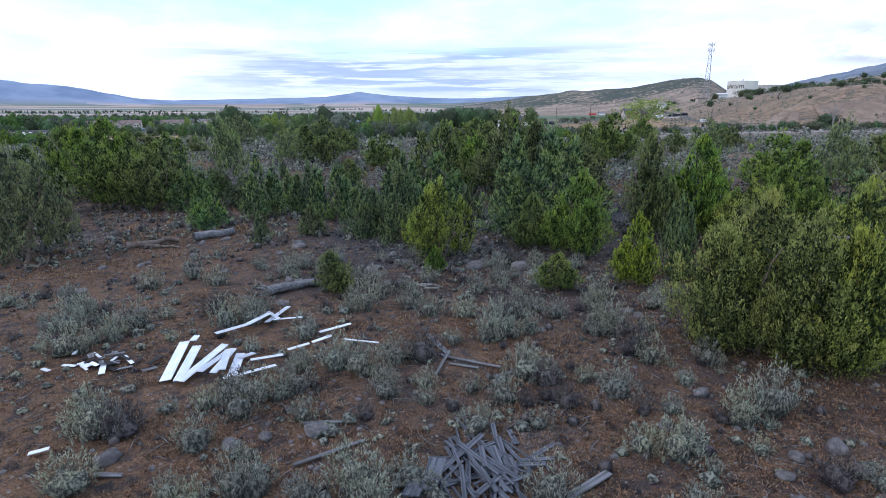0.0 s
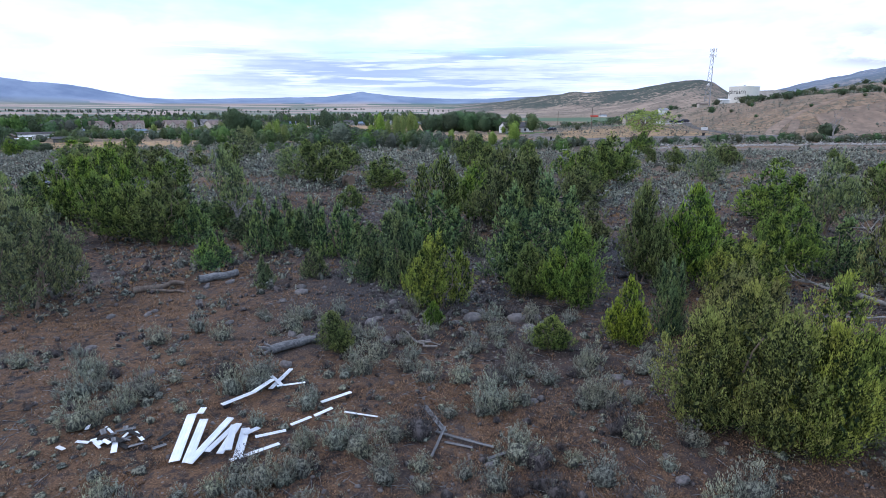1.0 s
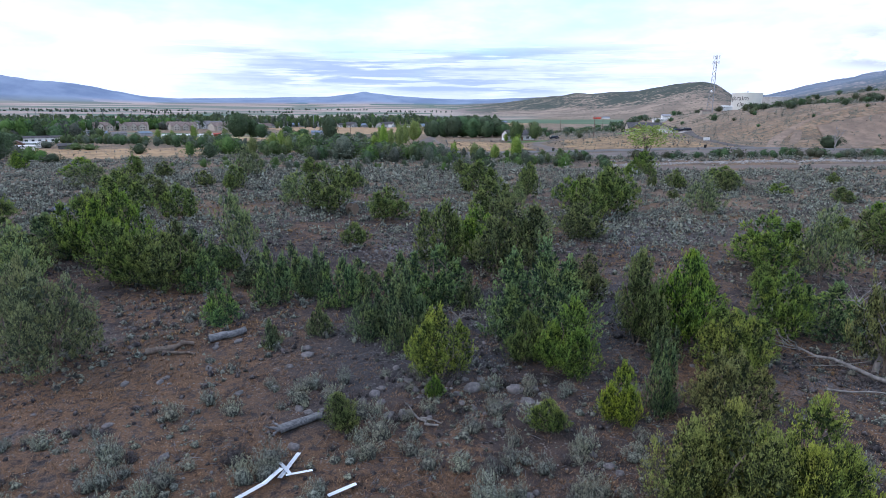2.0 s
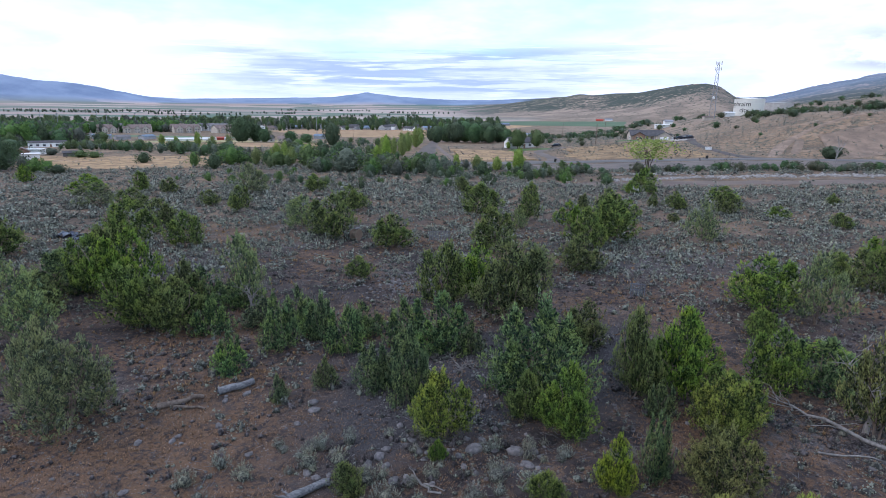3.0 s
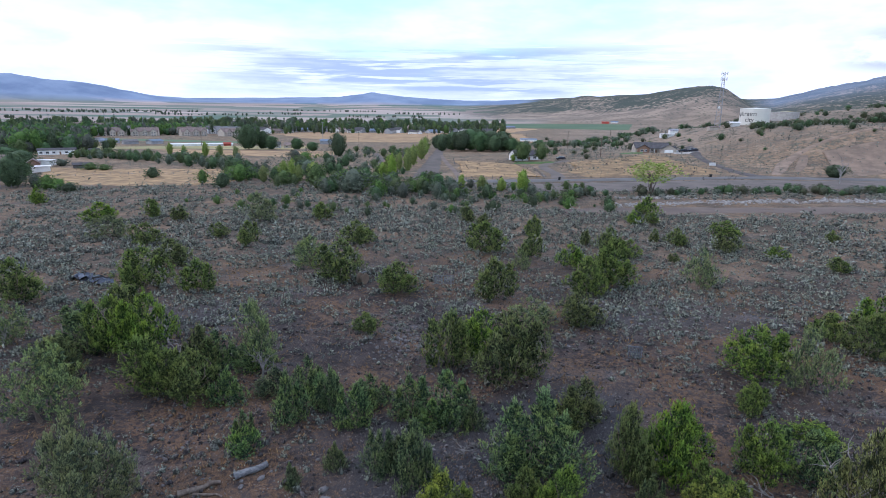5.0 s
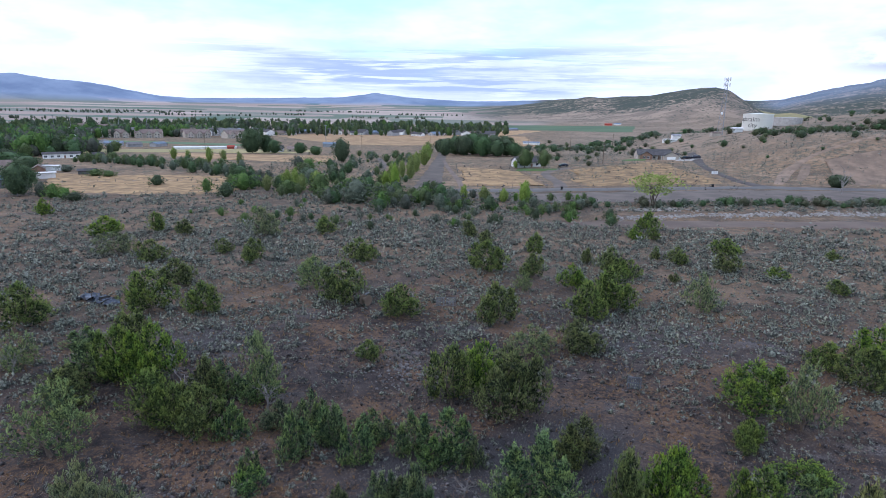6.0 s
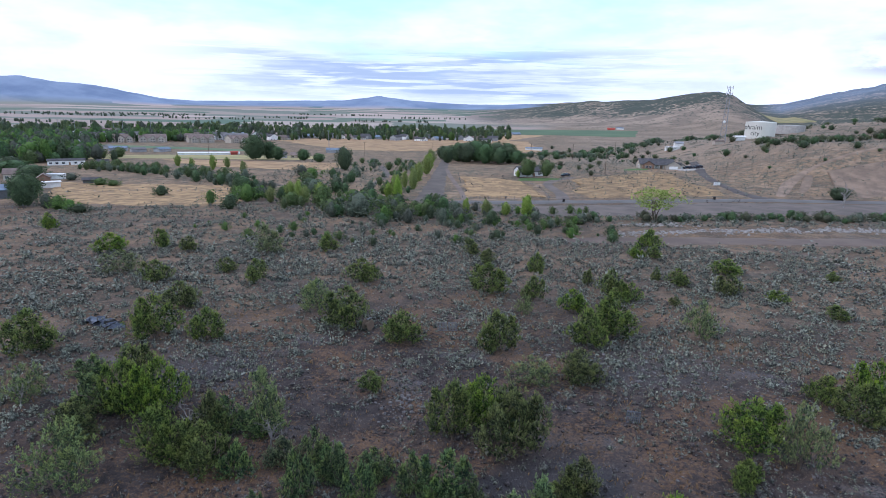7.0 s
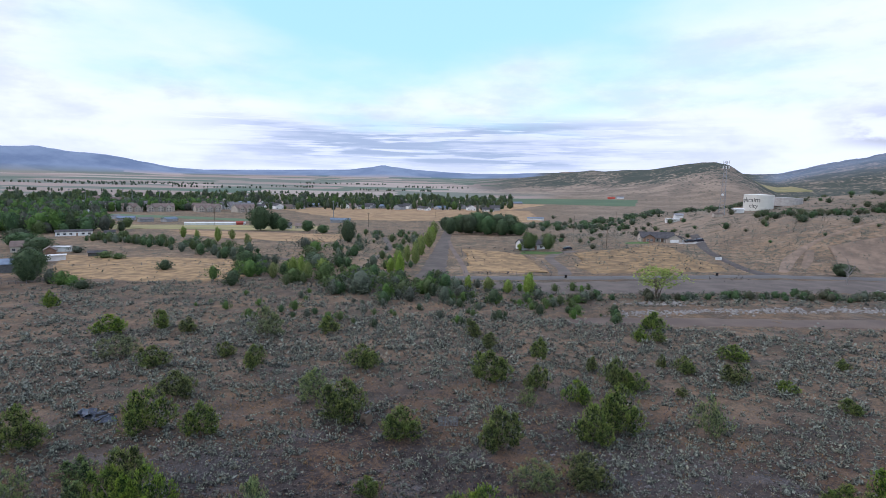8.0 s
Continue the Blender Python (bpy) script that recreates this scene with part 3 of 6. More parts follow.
def lump(rng, rings, sides, rough=0.16):
    """A closed, uneven body through rings of (middle, radius): places, four-cornered faces, and how high each place stands from 0 to 1."""
    verts, faces, up = [], [], []
    n = len(rings)
    for k, (mid, rad) in enumerate(rings):
        a = 2 * math.pi * (np.arange(sides) + 0.5 * (k % 2)) / sides + rng.uniform(-0.25, 0.25, sides)
        q = rad * rng.uniform(1 - rough, 1 + rough, sides)
        verts.append(np.stack([mid[0] + q * np.cos(a), mid[1] + q * np.sin(a), mid[2] + rad * rng.uniform(-rough, rough, sides)], 1))
        up += [k / (n - 1)] * sides
        for s in range(sides if k else 0):
            i, j = (k - 1) * sides + s, (k - 1) * sides + (s + 1) % sides
            faces.append((i, j, j + sides, i + sides))
    t = (n - 1) * sides
    faces += [(t, t + k, t + k + 1, t + k + 2) for k in range(1, sides - 2, 2)]
    return np.vstack(verts), np.array(faces), np.array(up)


def gather(shapes):
    """Joins (places, faces, tip lightness) into one."""
    at = np.cumsum([0] + [len(s[0]) for s in shapes])
    return np.vstack([s[0] for s in shapes]), np.vstack([s[1] + at[k] for k, s in enumerate(shapes)]), np.concatenate([s[2] for s in shapes])


def juniper_crown(seed, tops, plumes, per, size=1.0, dome=True, low=0.1, airy=0.0):
    """A juniper's crown, 1 high and 1 wide: a few close-set domes or cones clad in upswept plumes of scale leaves.
    Gives places, faces, tip lightness.
    """
    rng = np.random.default_rng(seed)
    heads = [(0.0, 0.0, 1.0, 0.34 if tops > 2 else 0.42)]
    for k in range(1, tops):
        a = seed + k * 2.2 + rng.uniform(-0.3, 0.3)
        wide = rng.uniform(0.19, 0.31)
        heads.append(((0.53 - wide) * math.cos(a), (0.53 - wide) * math.sin(a), rng.uniform(0.55, 0.93), wide))

    def girth(s):
        """The crown's outline from foot (0) to tip (1)."""
        if dome:
            return np.interp(s, [0, 0.12, 0.3, 0.5, 0.7, 0.85, 0.95, 1.0], [0.30, 0.70, 0.97, 1.0, 0.82, 0.52, 0.25, 0.04])
        return np.interp(s, [0, 0.1, 0.25, 0.45, 0.7, 0.9, 1.0], [0.55, 0.88, 1.0, 0.84, 0.5, 0.2, 0.03])

    shapes, area = [], sum(h[3] for h in heads)
    for cx, cy, top, wide in heads:
        n = int(plumes * wide / area)
        s = rng.uniform(0, 1, n) ** (0.9 if dome else 1.15)
        turn = np.arange(n) * 2.39996 + rng.uniform(-0.5, 0.5, n)
        out = np.stack([np.cos(turn), np.sin(turn), 0 * turn], 1)
        bumpy = 1 + 0.13 * np.sin(3 * turn + seed + 5 * s) + 0.11 * np.sin(7 * turn - 9 * s) + rng.normal(0, 0.10 if size < 0.9 else 0.06, n)
        rad = wide * girth(s) * bumpy * np.where(rng.uniform(0, 1, n) < (0.35 if size < 0.5 else 0.15), 0.72, 1.0)
        reach = rng.uniform(0.10, 0.21, n) * (1.0 if dome else 1.1)
        base = out * (rad - 0.3 * reach)[:, None] + (cx, cy, 0)
        base[:, 2] = low + s * (top - low) - 0.62 * reach
        way = unit(out * (0.6 * (1 - s) + 0.06)[:, None] * rng.uniform(0.5, 1.1, (n, 1)) + np.array([0, 0, 1.0]) + rng.normal(size=(n, 3)) * 0.13)
        hole = np.sin(5 * turn + 11 * s + seed) + np.sin(3 * turn - 17 * s)
        keep = (rng.uniform(0, 1, n) > airy) & (hole > -1.75 + 1.2 * airy)
        base, way, reach, out = base[keep], way[keep], reach[keep], out[keep]
        n = len(base)
        u = rng.uniform(0, 1, (n, per)) ** 0.85
        puff = rng.normal(size=(n, per, 3)) * ((0.020 if dome else 0.017) * np.sin(np.pi * (0.25 + 0.73 * u)))[..., None]
        place = base[:, None] + way[:, None] * (u * reach[:, None])[..., None] + puff
        d = way[:, None] + puff * 16 + rng.normal(size=(n, per, 3)) * 0.16
        m = n * per
        v, f = leaves(place.reshape(-1, 3), d.reshape(-1, 3), rng.uniform(0.026, 0.048, m) * size, rng.uniform(0.008, 0.015, m) * size, rng)
        # outer and upper leaves paler: light falling there is put into the colour
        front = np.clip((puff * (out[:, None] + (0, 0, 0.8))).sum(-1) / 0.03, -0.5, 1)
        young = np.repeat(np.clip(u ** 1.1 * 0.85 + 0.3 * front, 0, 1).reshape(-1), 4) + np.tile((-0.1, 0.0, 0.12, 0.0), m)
        shapes.append((v, f, young))
        # the inner leaves, kept dark: the crown's own shade put into their colour
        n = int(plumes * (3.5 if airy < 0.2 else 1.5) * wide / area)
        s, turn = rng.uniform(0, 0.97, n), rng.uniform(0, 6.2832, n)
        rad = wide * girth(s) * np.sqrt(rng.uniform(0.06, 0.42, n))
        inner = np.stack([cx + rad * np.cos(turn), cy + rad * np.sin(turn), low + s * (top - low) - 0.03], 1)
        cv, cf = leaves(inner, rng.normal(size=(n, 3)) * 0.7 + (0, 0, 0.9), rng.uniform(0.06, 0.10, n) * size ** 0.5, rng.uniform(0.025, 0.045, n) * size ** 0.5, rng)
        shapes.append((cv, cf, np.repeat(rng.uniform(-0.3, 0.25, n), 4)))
    v, f, young = gather(shapes)
    return v, f, np.clip(young, -1, 1)


def juniper_wood(seed, stems=3, bare=0.0):
    rng = np.random.default_rng(seed)
    lines = []
    for k in range(stems):
        a = rng.uniform(0, 2 * math.pi)
        tip = (0.22 * math.cos(a), 0.22 * math.sin(a), rng.uniform(0.5, 0.8))
        lines.append(limb(rng, (0.015 * math.cos(a), 0.015 * math.sin(a), -0.04), tip, 0.016, 0.004))
        for _ in range(4):
            b, q = rng.uniform(0, 2 * math.pi), rng.uniform(0.15, 0.6)
            root = np.array(tip) * q
            lines.append(limb(rng, root, root + np.array([0.2 * math.cos(b), 0.2 * math.sin(b), rng.uniform(0.0, 0.2)]), 0.006, 0.0015, 0.12, 4))
    return tubes(lines, 5)


def plant(name, crown, wood, label, category, group):
    """A top-level plant with its crown and trunk as parts."""
    top = tagged(new(name), label, category, group)
    part_of("crown", crown, top)
    if wood:
        part_of("trunk", wood, top)
    return top


def part_of(name, me, parent, label=""):
    ob = new(name, me)
    ob.parent = parent
    return tagged(ob, label) if label else ob


def at_ground(x, y, sx=1.0, sz=None, turn=0.0, sink=0.0, lean=(0, 0)):
    return Matrix.LocRotScale((x, y, float(height(x, y)) - sink), Euler((radians(lean[0]), radians(lean[1]), radians(turn))), (sx, sx, sz or sx))


PLACED = set()


def put(src, m):
    """The first time the thing itself, later a copy of it, at the pose m (which may scale)."""
    if src.name in PLACED:
        return copy_thing(src, m @ Matrix.Diagonal((*(1 / v for v in src.scale), 1)))
    PLACED.add(src.name)
    src.matrix_basis = m
    return src


JUNIPER_LABELS = {
    "full": "bushy green juniper with upswept sprays on dry ground",
    "blue": "blue-green pointed juniper among sagebrush",
    "gold": "large bushy yellow-green juniper beside open ground",
    "pale": "sparse grey-green juniper with thin pale foliage",
}


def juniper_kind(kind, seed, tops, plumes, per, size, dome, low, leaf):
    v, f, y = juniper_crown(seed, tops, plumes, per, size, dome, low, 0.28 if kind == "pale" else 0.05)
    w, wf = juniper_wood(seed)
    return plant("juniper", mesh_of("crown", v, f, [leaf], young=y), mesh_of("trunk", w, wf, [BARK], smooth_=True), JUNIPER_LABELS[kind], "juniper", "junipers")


KINDS = {"full": (JUNIPER, 3), "gold": (JUNIPER_GOLD_LIT, 2), "blue": (JUNIPER_BLUE, 3), "pale": (JUNIPER_PALE, 2)}
STOCK = {}
for kind, (leaf, count) in KINDS.items():
    for k in range(count):
        dome, tops = kind != "blue", (5, 3, 4)[k]
        STOCK[kind, k, "far"] = juniper_kind(kind, 10 + k, tops, 230, 34, 0.95, dome, 0.15 if dome else 0.05, leaf)
        STOCK[kind, k, "near"] = juniper_kind(kind, 40 + k, tops, 380, 46, 0.74, dome, 0.13 if dome else 0.03, leaf)
        if kind in ("full", "gold"):
            STOCK[kind, k, "close"] = juniper_kind(kind, 60 + k, tops + 3, 900, 44, 0.55, dome, 0.07, leaf)


def stand(rows, kind="full"):
    """Junipers at x, y with their height and width."""
    for n, (x, y, high, wide) in enumerate(rows):
        near = "near" if math.hypot(x, y) < 34 else "far"
        near = "close" if math.hypot(x, y) < 20 and kind in ("full", "gold") else near
        k = (n + int(abs(x) * 7)) % KINDS[kind][1]
        m = at_ground(x, y, wide * (1.6 if kind == "blue" else 1.14), high * 1.04, turn=(37 * n + 11 * x) % 360, sink=0.05)
        put(STOCK[kind, k, near], m)


# x, y, height, width
stand([
    (4.5, 21.6, 1.52, 1.66), (-4.4, 22, 1.66, 1.81), (-0.3, 24.6, 1.24, 0.89), (6.6, 26.9, 3.91, 3.11),
    (15.6, 28.3, 3.06, 3.43), (4.6, 28.6, 2.69, 2.29), (11.3, 31.2, 5.42, 3.17), (14.3, 31.7, 5.41, 3.93),
    (20.3, 31.8, 4.14, 3.39), (15.5, 33.1, 4.05, 3.71), (26.1, 36.6, 1.29, 4.03), (8.9, 37.7, 2.29, 2.91),
    (10.3, 38.7, 3.44, 3.41), (23.1, 39.3, 2.66, 1.88), (-20.7, 40.4, 4.22, 4.92), (-22.5, 40.5, 4.18, 3.58),
    (-25.3, 41.3, 4.82, 5.03), (24.4, 41.4, 1.94, 2.25), (4.8, 43.8, 6.74, 6.24), (-34.8, 44, 3.4, 5.33),
], "full")
stand([
    (-22.4, 45.6, 4.4, 3.49), (-0, 46, 5.57, 4.43), (26.8, 46.1, 4.93, 6.18), (5.6, 46.5, 4.52, 4.02),
    (-28.2, 48, 6.29, 5.23), (-32.2, 49, 5.31, 4.8), (3, 49.4, 4.74, 5.32), (39.5, 49.7, 4.53, 4.91),
    (-33.4, 52.1, 5.41, 5.3), (38.7, 54.6, 3.16, 3.56), (44, 54.7, 4.67, 4.15), (-9, 54.8, 2.33, 2.8),
    (14.2, 58.6, 3.85, 5.12), (-52, 61.9, 5.33, 6.55), (5.1, 66.1, 5.13, 5.2), (-32.3, 67.2, 4.21, 4.3),
    (-39.4, 67.4, 5.87, 6.14), (17.2, 68.3, 4.93, 4.97), (-6.9, 68.8, 4.1, 5.65), (21.4, 72.1, 6.22, 6.35),
], "full")
stand([
    (-15.1, 73, 5.78, 6.54), (55.3, 78.8, 2.2, 3.2), (-41.7, 79, 4.1, 5.46), (17.6, 80.9, 3.86, 4.01),
    (34.6, 85.1, 1.53, 1.92), (27.7, 85.9, 3.35, 3.53), (12.3, 86.5, 4, 3.76), (51.4, 86.9, 2.03, 3.18),
    (5, 88.4, 5.27, 6.23), (25.4, 88.7, 4.73, 4.55), (45.3, 90.2, 3.43, 4.41), (-52.3, 91.6, 3.84, 5.04),
    (-35.1, 92.4, 4.25, 3.88), (-16.7, 94.6, 4.25, 5.91), (23.1, 95.2, 2.84, 2.15), (38.7, 95.3, 3.25, 3.5),
    (66.7, 97.7, 2.11, 2.36), (35.7, 97.8, 2.68, 1.6), (-42.8, 99, 2.82, 3.33), (15, 102, 4.08, 3.15),
], "full")
stand([
    (50.5, 102.9, 2.87, 5.84), (6.1, 108.4, 3.11, 4.02), (-73.4, 112.6, 4.2, 6.53), (41, 114.7, 2.54, 3.5),
    (-57.8, 115.3, 3.26, 3.87), (37.5, 115.4, 2.81, 3.52), (-28.2, 116.3, 3.72, 4.83), (2.6, 116.3, 3.39, 4.07),
    (-65.1, 116.9, 4.22, 4.42), (42.5, 122.8, 4.58, 5.23), (-105.3, 137.8, 4.59, 4.07),
], "full")
stand([
    (9.9, 23.4, 3.34, 1.06), (12.2, 29.2, 2.22, 1.19), (-9.8, 30, 1.67, 0.91), (-2.1, 30.5, 4.59, 2.08),
    (-7.4, 31.8, 2.01, 1.08), (-4.5, 32, 2.87, 1.81), (6, 32.2, 5.7, 4.72), (23.4, 32.2, 3.37, 2.88),
    (-3.3, 32.7, 2.12, 1.84), (-13.8, 33.4, 2.01, 1.69), (-14.7, 35.3, 2.1, 1.27), (-1.3, 37, 2.39, 2.05),
    (1.8, 37.1, 2.5, 1.23), (-6.9, 37.1, 3.47, 2.06), (-12.2, 37.5, 4.21, 2.08), (-0.3, 38.2, 4.04, 3.38),
    (-3.1, 38.8, 3.38, 2.14), (-9.3, 39.5, 3.51, 1.74), (-17.7, 39.8, 3.06, 2.2), (-6.4, 40.7, 2.54, 2.46),
], "blue")
stand([
    (-10.5, 41, 2.38, 2.26), (-14.5, 42.1, 2.13, 2.55), (-11.8, 42.3, 3.2, 2.09), (-18, 46.7, 2.63, 3.05),
    (-21.4, 46.8, 3.47, 3.06), (-35.2, 48.6, 4.07, 3.71), (-36.9, 50.2, 2.23, 2.28), (-40.8, 57, 2.42, 3.19),
], "blue")
stand([
    (-20.3, 26.8, 5.26, 4.66), (-22, 28.3, 5.61, 4.28), (-30.3, 36.8, 5.84, 6.2), (29.9, 43.2, 6.03, 4.37),
    (-17.7, 45.9, 6.27, 4.5), (-43.6, 50.1, 4.24, 4), (8.6, 57.3, 3.51, 5.04), (32.8, 71.3, 5.64, 4.41),
    (10.1, 79.6, 3.07, 2.97), (-21.2, 80.2, 4.56, 5.9), (-61.3, 96.5, 4.33, 6.74), (-40.4, 112.7, 6.21, 7.65),
], "pale")
stand([
    (11.5, 15.6, 4.89, 3.77), (9.2, 16, 4.45, 4.01), (12.4, 21.9, 3.47, 3.25), (7.8, 22.3, 2.84, 1.72),
    (22.6, 26.6, 6.75, 3.66), (14.5, 26.7, 3.64, 3.08), (-0.1, 26.7, 3.67, 3.1),
], "gold")

# ---- sagebrush, grass and stones ----
def sage_clump(seed, tips, per, size=1.0, broad=1.6, full=0.85, plume=0.34, splay=0.26):
    """A sagebrush, about 1 across and 0.8 high: upright plumes of small leaves over woody stems."""
    rng = np.random.default_rng(seed)
    a, q = rng.uniform(0, 2 * math.pi, tips), np.sqrt(rng.uniform(0, 1, tips))
    top = np.stack([0.46 * q * np.cos(a), 0.46 * q * np.sin(a), rng.uniform(0.4, 1.0, tips) * (1 - 0.5 * q * q)], 1)
    way = unit(np.stack([np.cos(a) * q * 0.45, np.sin(a) * q * 0.45, 0 * a + 1.0], 1) + rng.normal(size=(tips, 3)) * 0.12)
    u = rng.uniform(0, 1, (tips, per))
    place = top[:, None] - way[:, None] * (u * plume)[..., None] + rng.normal(size=(tips, per, 3)) * 0.016
    d = way[:, None] + rng.normal(size=(tips, per, 3)) * splay
    n = tips * per
    v, f = leaves(place.reshape(-1, 3), d.reshape(-1, 3), rng.uniform(0.08, 0.17, n) * size, rng.uniform(0.022, 0.04, n) * size * broad, rng)
    # plume feet darker than the pale tips; shade inside the clump is coloured in
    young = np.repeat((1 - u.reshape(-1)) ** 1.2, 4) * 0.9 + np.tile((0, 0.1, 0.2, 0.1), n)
    lines = [limb(rng, (0, 0, -0.03), top[k] * 0.8, 0.012, 0.004, 0.1, 2) for k in range(0, tips, 7)]
    sides = 6 if tips > 13 else 4
    rings = [((0, 0, z * full), r * full) for z, r in (((0.0, 0.36), (0.3, 0.43), (0.55, 0.30), (0.68, 0.1)) if sides == 6 else ((0.0, 0.42), (0.42, 0.40), (0.74, 0.12)))]
    # dark core, paler upward: inner shade of the clump put into its colour
    bv, bf, bu = lump(rng, rings, sides, 0.38)
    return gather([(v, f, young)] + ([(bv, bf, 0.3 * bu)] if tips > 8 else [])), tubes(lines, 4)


def joined(name, base, places, scales, turns, mats, tilt=None):
    """One mesh of many copies of a small shape (places, faces), for what nobody could count."""
    v, f = base[:2]
    n, k = len(places), len(v)
    c, s = np.cos(turns)[:, None], np.sin(turns)[:, None]
    x, y, z = v[None, :, 0] * scales[:, 0:1], v[None, :, 1] * scales[:, 0:1], v[None, :, 2] * scales[:, 1:2]
    out = np.stack([c * x - s * y, s * x + c * y, z], -1) + places[:, None]
    faces = (f[None] + (np.arange(n) * k)[:, None, None]).reshape(-1, f.shape[1])
    return mesh_of(name, out.reshape(-1, 3), faces, mats, young=np.tile(base[2], n) if len(base) > 2 else None)


def sector(rng, n, r0, r1, half=46.0, power=0.5):
    """Places in view: evenly over the plan (power 0.5) or thicker near the middle."""
    u = rng.uniform(0, 1, n)
    r = np.sqrt(r0 ** 2 + u * (r1 ** 2 - r0 ** 2)) if power == 0.5 else r0 * (r1 / r0) ** u
    a = np.radians(rng.uniform(-half, half, n))
    return r * np.sin(a), r * np.cos(a)


def clear(x, y):
    """False where boards, logs and heaps lie open on the ground."""
    ok = np.ones(len(x), bool)
    for cx, cy, r in ((-6.6, 15.3, 1.25), (-6.9, 13.6, 0.9), (-6.0, 17.6, 0.8), (0.8, 10.6, 1.2), (-9.6, 15.2, 0.7), (-6.0, 21.8, 1.0), (-4.3, 15.6, 0.6), (-6.9, 10.7, 0.8), (0.5, 15.5, 0.8)):
        ok &= np.hypot(x - cx, y - cy) > r
    return ok


rng = np.random.default_rng(5)
SAGES = []
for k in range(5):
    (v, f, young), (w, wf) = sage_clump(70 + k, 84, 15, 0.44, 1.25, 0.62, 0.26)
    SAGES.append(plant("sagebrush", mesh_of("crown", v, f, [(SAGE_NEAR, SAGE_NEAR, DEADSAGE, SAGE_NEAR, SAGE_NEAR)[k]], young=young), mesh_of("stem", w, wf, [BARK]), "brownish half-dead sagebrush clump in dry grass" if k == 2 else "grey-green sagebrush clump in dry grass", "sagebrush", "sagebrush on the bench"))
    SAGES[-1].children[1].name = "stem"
SAGE_AT = [(2.1, 9.7), (-0.6, 10.2), (0.8, 11.9), (-2.2, 14.7), (-4.4, 17.3), (-6.5, 18.6), (-3.7, 13.8), (-5.3, 11.4), (-4.7, 12.5), (-2.9, 15.1), (-1.3, 15.4), (-1.4, 13.4), (-0.4, 19.2), (1.7, 17.0),
           (2.2, 17.2), (5.0, 17.3), (4.2, 11.0), (4.4, 13.4), (-10.2, 16.9), (-12.5, 17.6), (-11.8, 22.4), (0.8, 19.2), (-12.6, 19.2), (5.2, 11.1), (3.9, 19.0), (-7.2, 18.2), (-1.3, 9.7), (-7.1, 10.0), (5.8, 15.1)]
for n, (px, py) in enumerate(SAGE_AT):
    wide = rng.uniform(0.9, 1.35)
    put(SAGES[(0, 1, 3, 4)[n % 4]], at_ground(px, py, wide, wide * rng.uniform(0.75, 1.0), rng.uniform(0, 360), 0.03))
x, y = sector(rng, 460, 8.5, 27, 46)
keep = (wobble(x, y, 3.2, 9) > -0.3) & clear(x, y)
for n, (px, py) in enumerate(zip(x[keep][:268], y[keep][:268])):
    wide = min(1.6, 0.78 * math.exp(rng.normal(0, 0.38)))
    m = at_ground(px, py, wide, wide * rng.uniform(0.7, 1.15), rng.uniform(0, 360), 0.03)
    put(SAGES[n % 5], m)


def sage_field(name, label, n, r0, r1, size, tips, per, half=47.0, rule=None, mat=SAGE, lean=0.0, mean=1.0, broad=1.8):
    x, y = sector(rng, n, r0, r1, half)
    ok = 0.7 * wobble(x, y, 7.0, 4) + 0.5 * wobble(x, y, 2.1, 6) + rng.normal(0, 0.25, n) > -0.35 + lean
    ok &= clear(x, y)
    if rule is not None:
        ok &= rule(x, y)
    x, y = x[ok], y[ok]
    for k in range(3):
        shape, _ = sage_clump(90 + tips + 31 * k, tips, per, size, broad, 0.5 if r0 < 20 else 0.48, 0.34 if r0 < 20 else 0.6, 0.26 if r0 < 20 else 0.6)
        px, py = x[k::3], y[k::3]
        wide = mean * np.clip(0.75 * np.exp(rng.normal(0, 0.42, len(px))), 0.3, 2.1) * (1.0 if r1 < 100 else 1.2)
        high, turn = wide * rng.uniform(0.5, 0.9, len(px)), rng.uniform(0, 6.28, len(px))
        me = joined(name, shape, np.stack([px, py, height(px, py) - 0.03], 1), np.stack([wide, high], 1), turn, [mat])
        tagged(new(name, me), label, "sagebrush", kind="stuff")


sage_field("sagebrush_cover", "low grey sagebrush seedlings between larger clumps", 1100, 8, 28, 0.6, 14, 5, lean=0.15, broad=1.2, mean=0.6, mat=SAGE_NEAR)
sage_field("sagebrush_cover", "low dead grey brush in dry grass", 900, 8, 27, 0.7, 12, 5, mat=DEADSAGE, mean=0.5, broad=1.2)
sage_field("sagebrush_cover", "grey-green sagebrush scattered between junipers", 4200, 26, 62, 1.3, 13, 2, broad=2.0, lean=0.22, mean=0.85)
sage_field("sagebrush_cover", "dark grey dead brush between junipers", 5200, 26, 62, 1.3, 10, 2, mat=DEADSAGE, mean=0.65, broad=1.4, lean=0.0)
sage_field("sagebrush_cover", "grey-green sagebrush over the open bench", 9500, 60, 100, 2.0, 13, 1, mean=0.95, broad=2.6, lean=0.2)
sage_field("sagebrush_cover", "thick grey-green sagebrush before the road", 9500, 98, 136, 2.4, 11, 1, mean=1.1, broad=2.7, lean=-0.1)
sage_field("sagebrush_cover", "dark grey dead brush over the open bench", 10000, 60, 135, 2.0, 8, 1, mat=DEADSAGE, mean=0.75, broad=2.0, lean=0.12)
sage_field("sagebrush_cover", "thick grey sagebrush towards the road and creek", 13000, 134, 214, 2.4, 9, 1, 47, lambda x, y: ((x > -50) | (wobble(x, y, 9.0, 5) > -0.5)) & (y < 190 + 0.1 * np.minimum(x, 0)) & ((x < 20) | (y < 126)) | (x > 15) & (y > 150) & (y < 168), broad=2.8, mean=1.15)
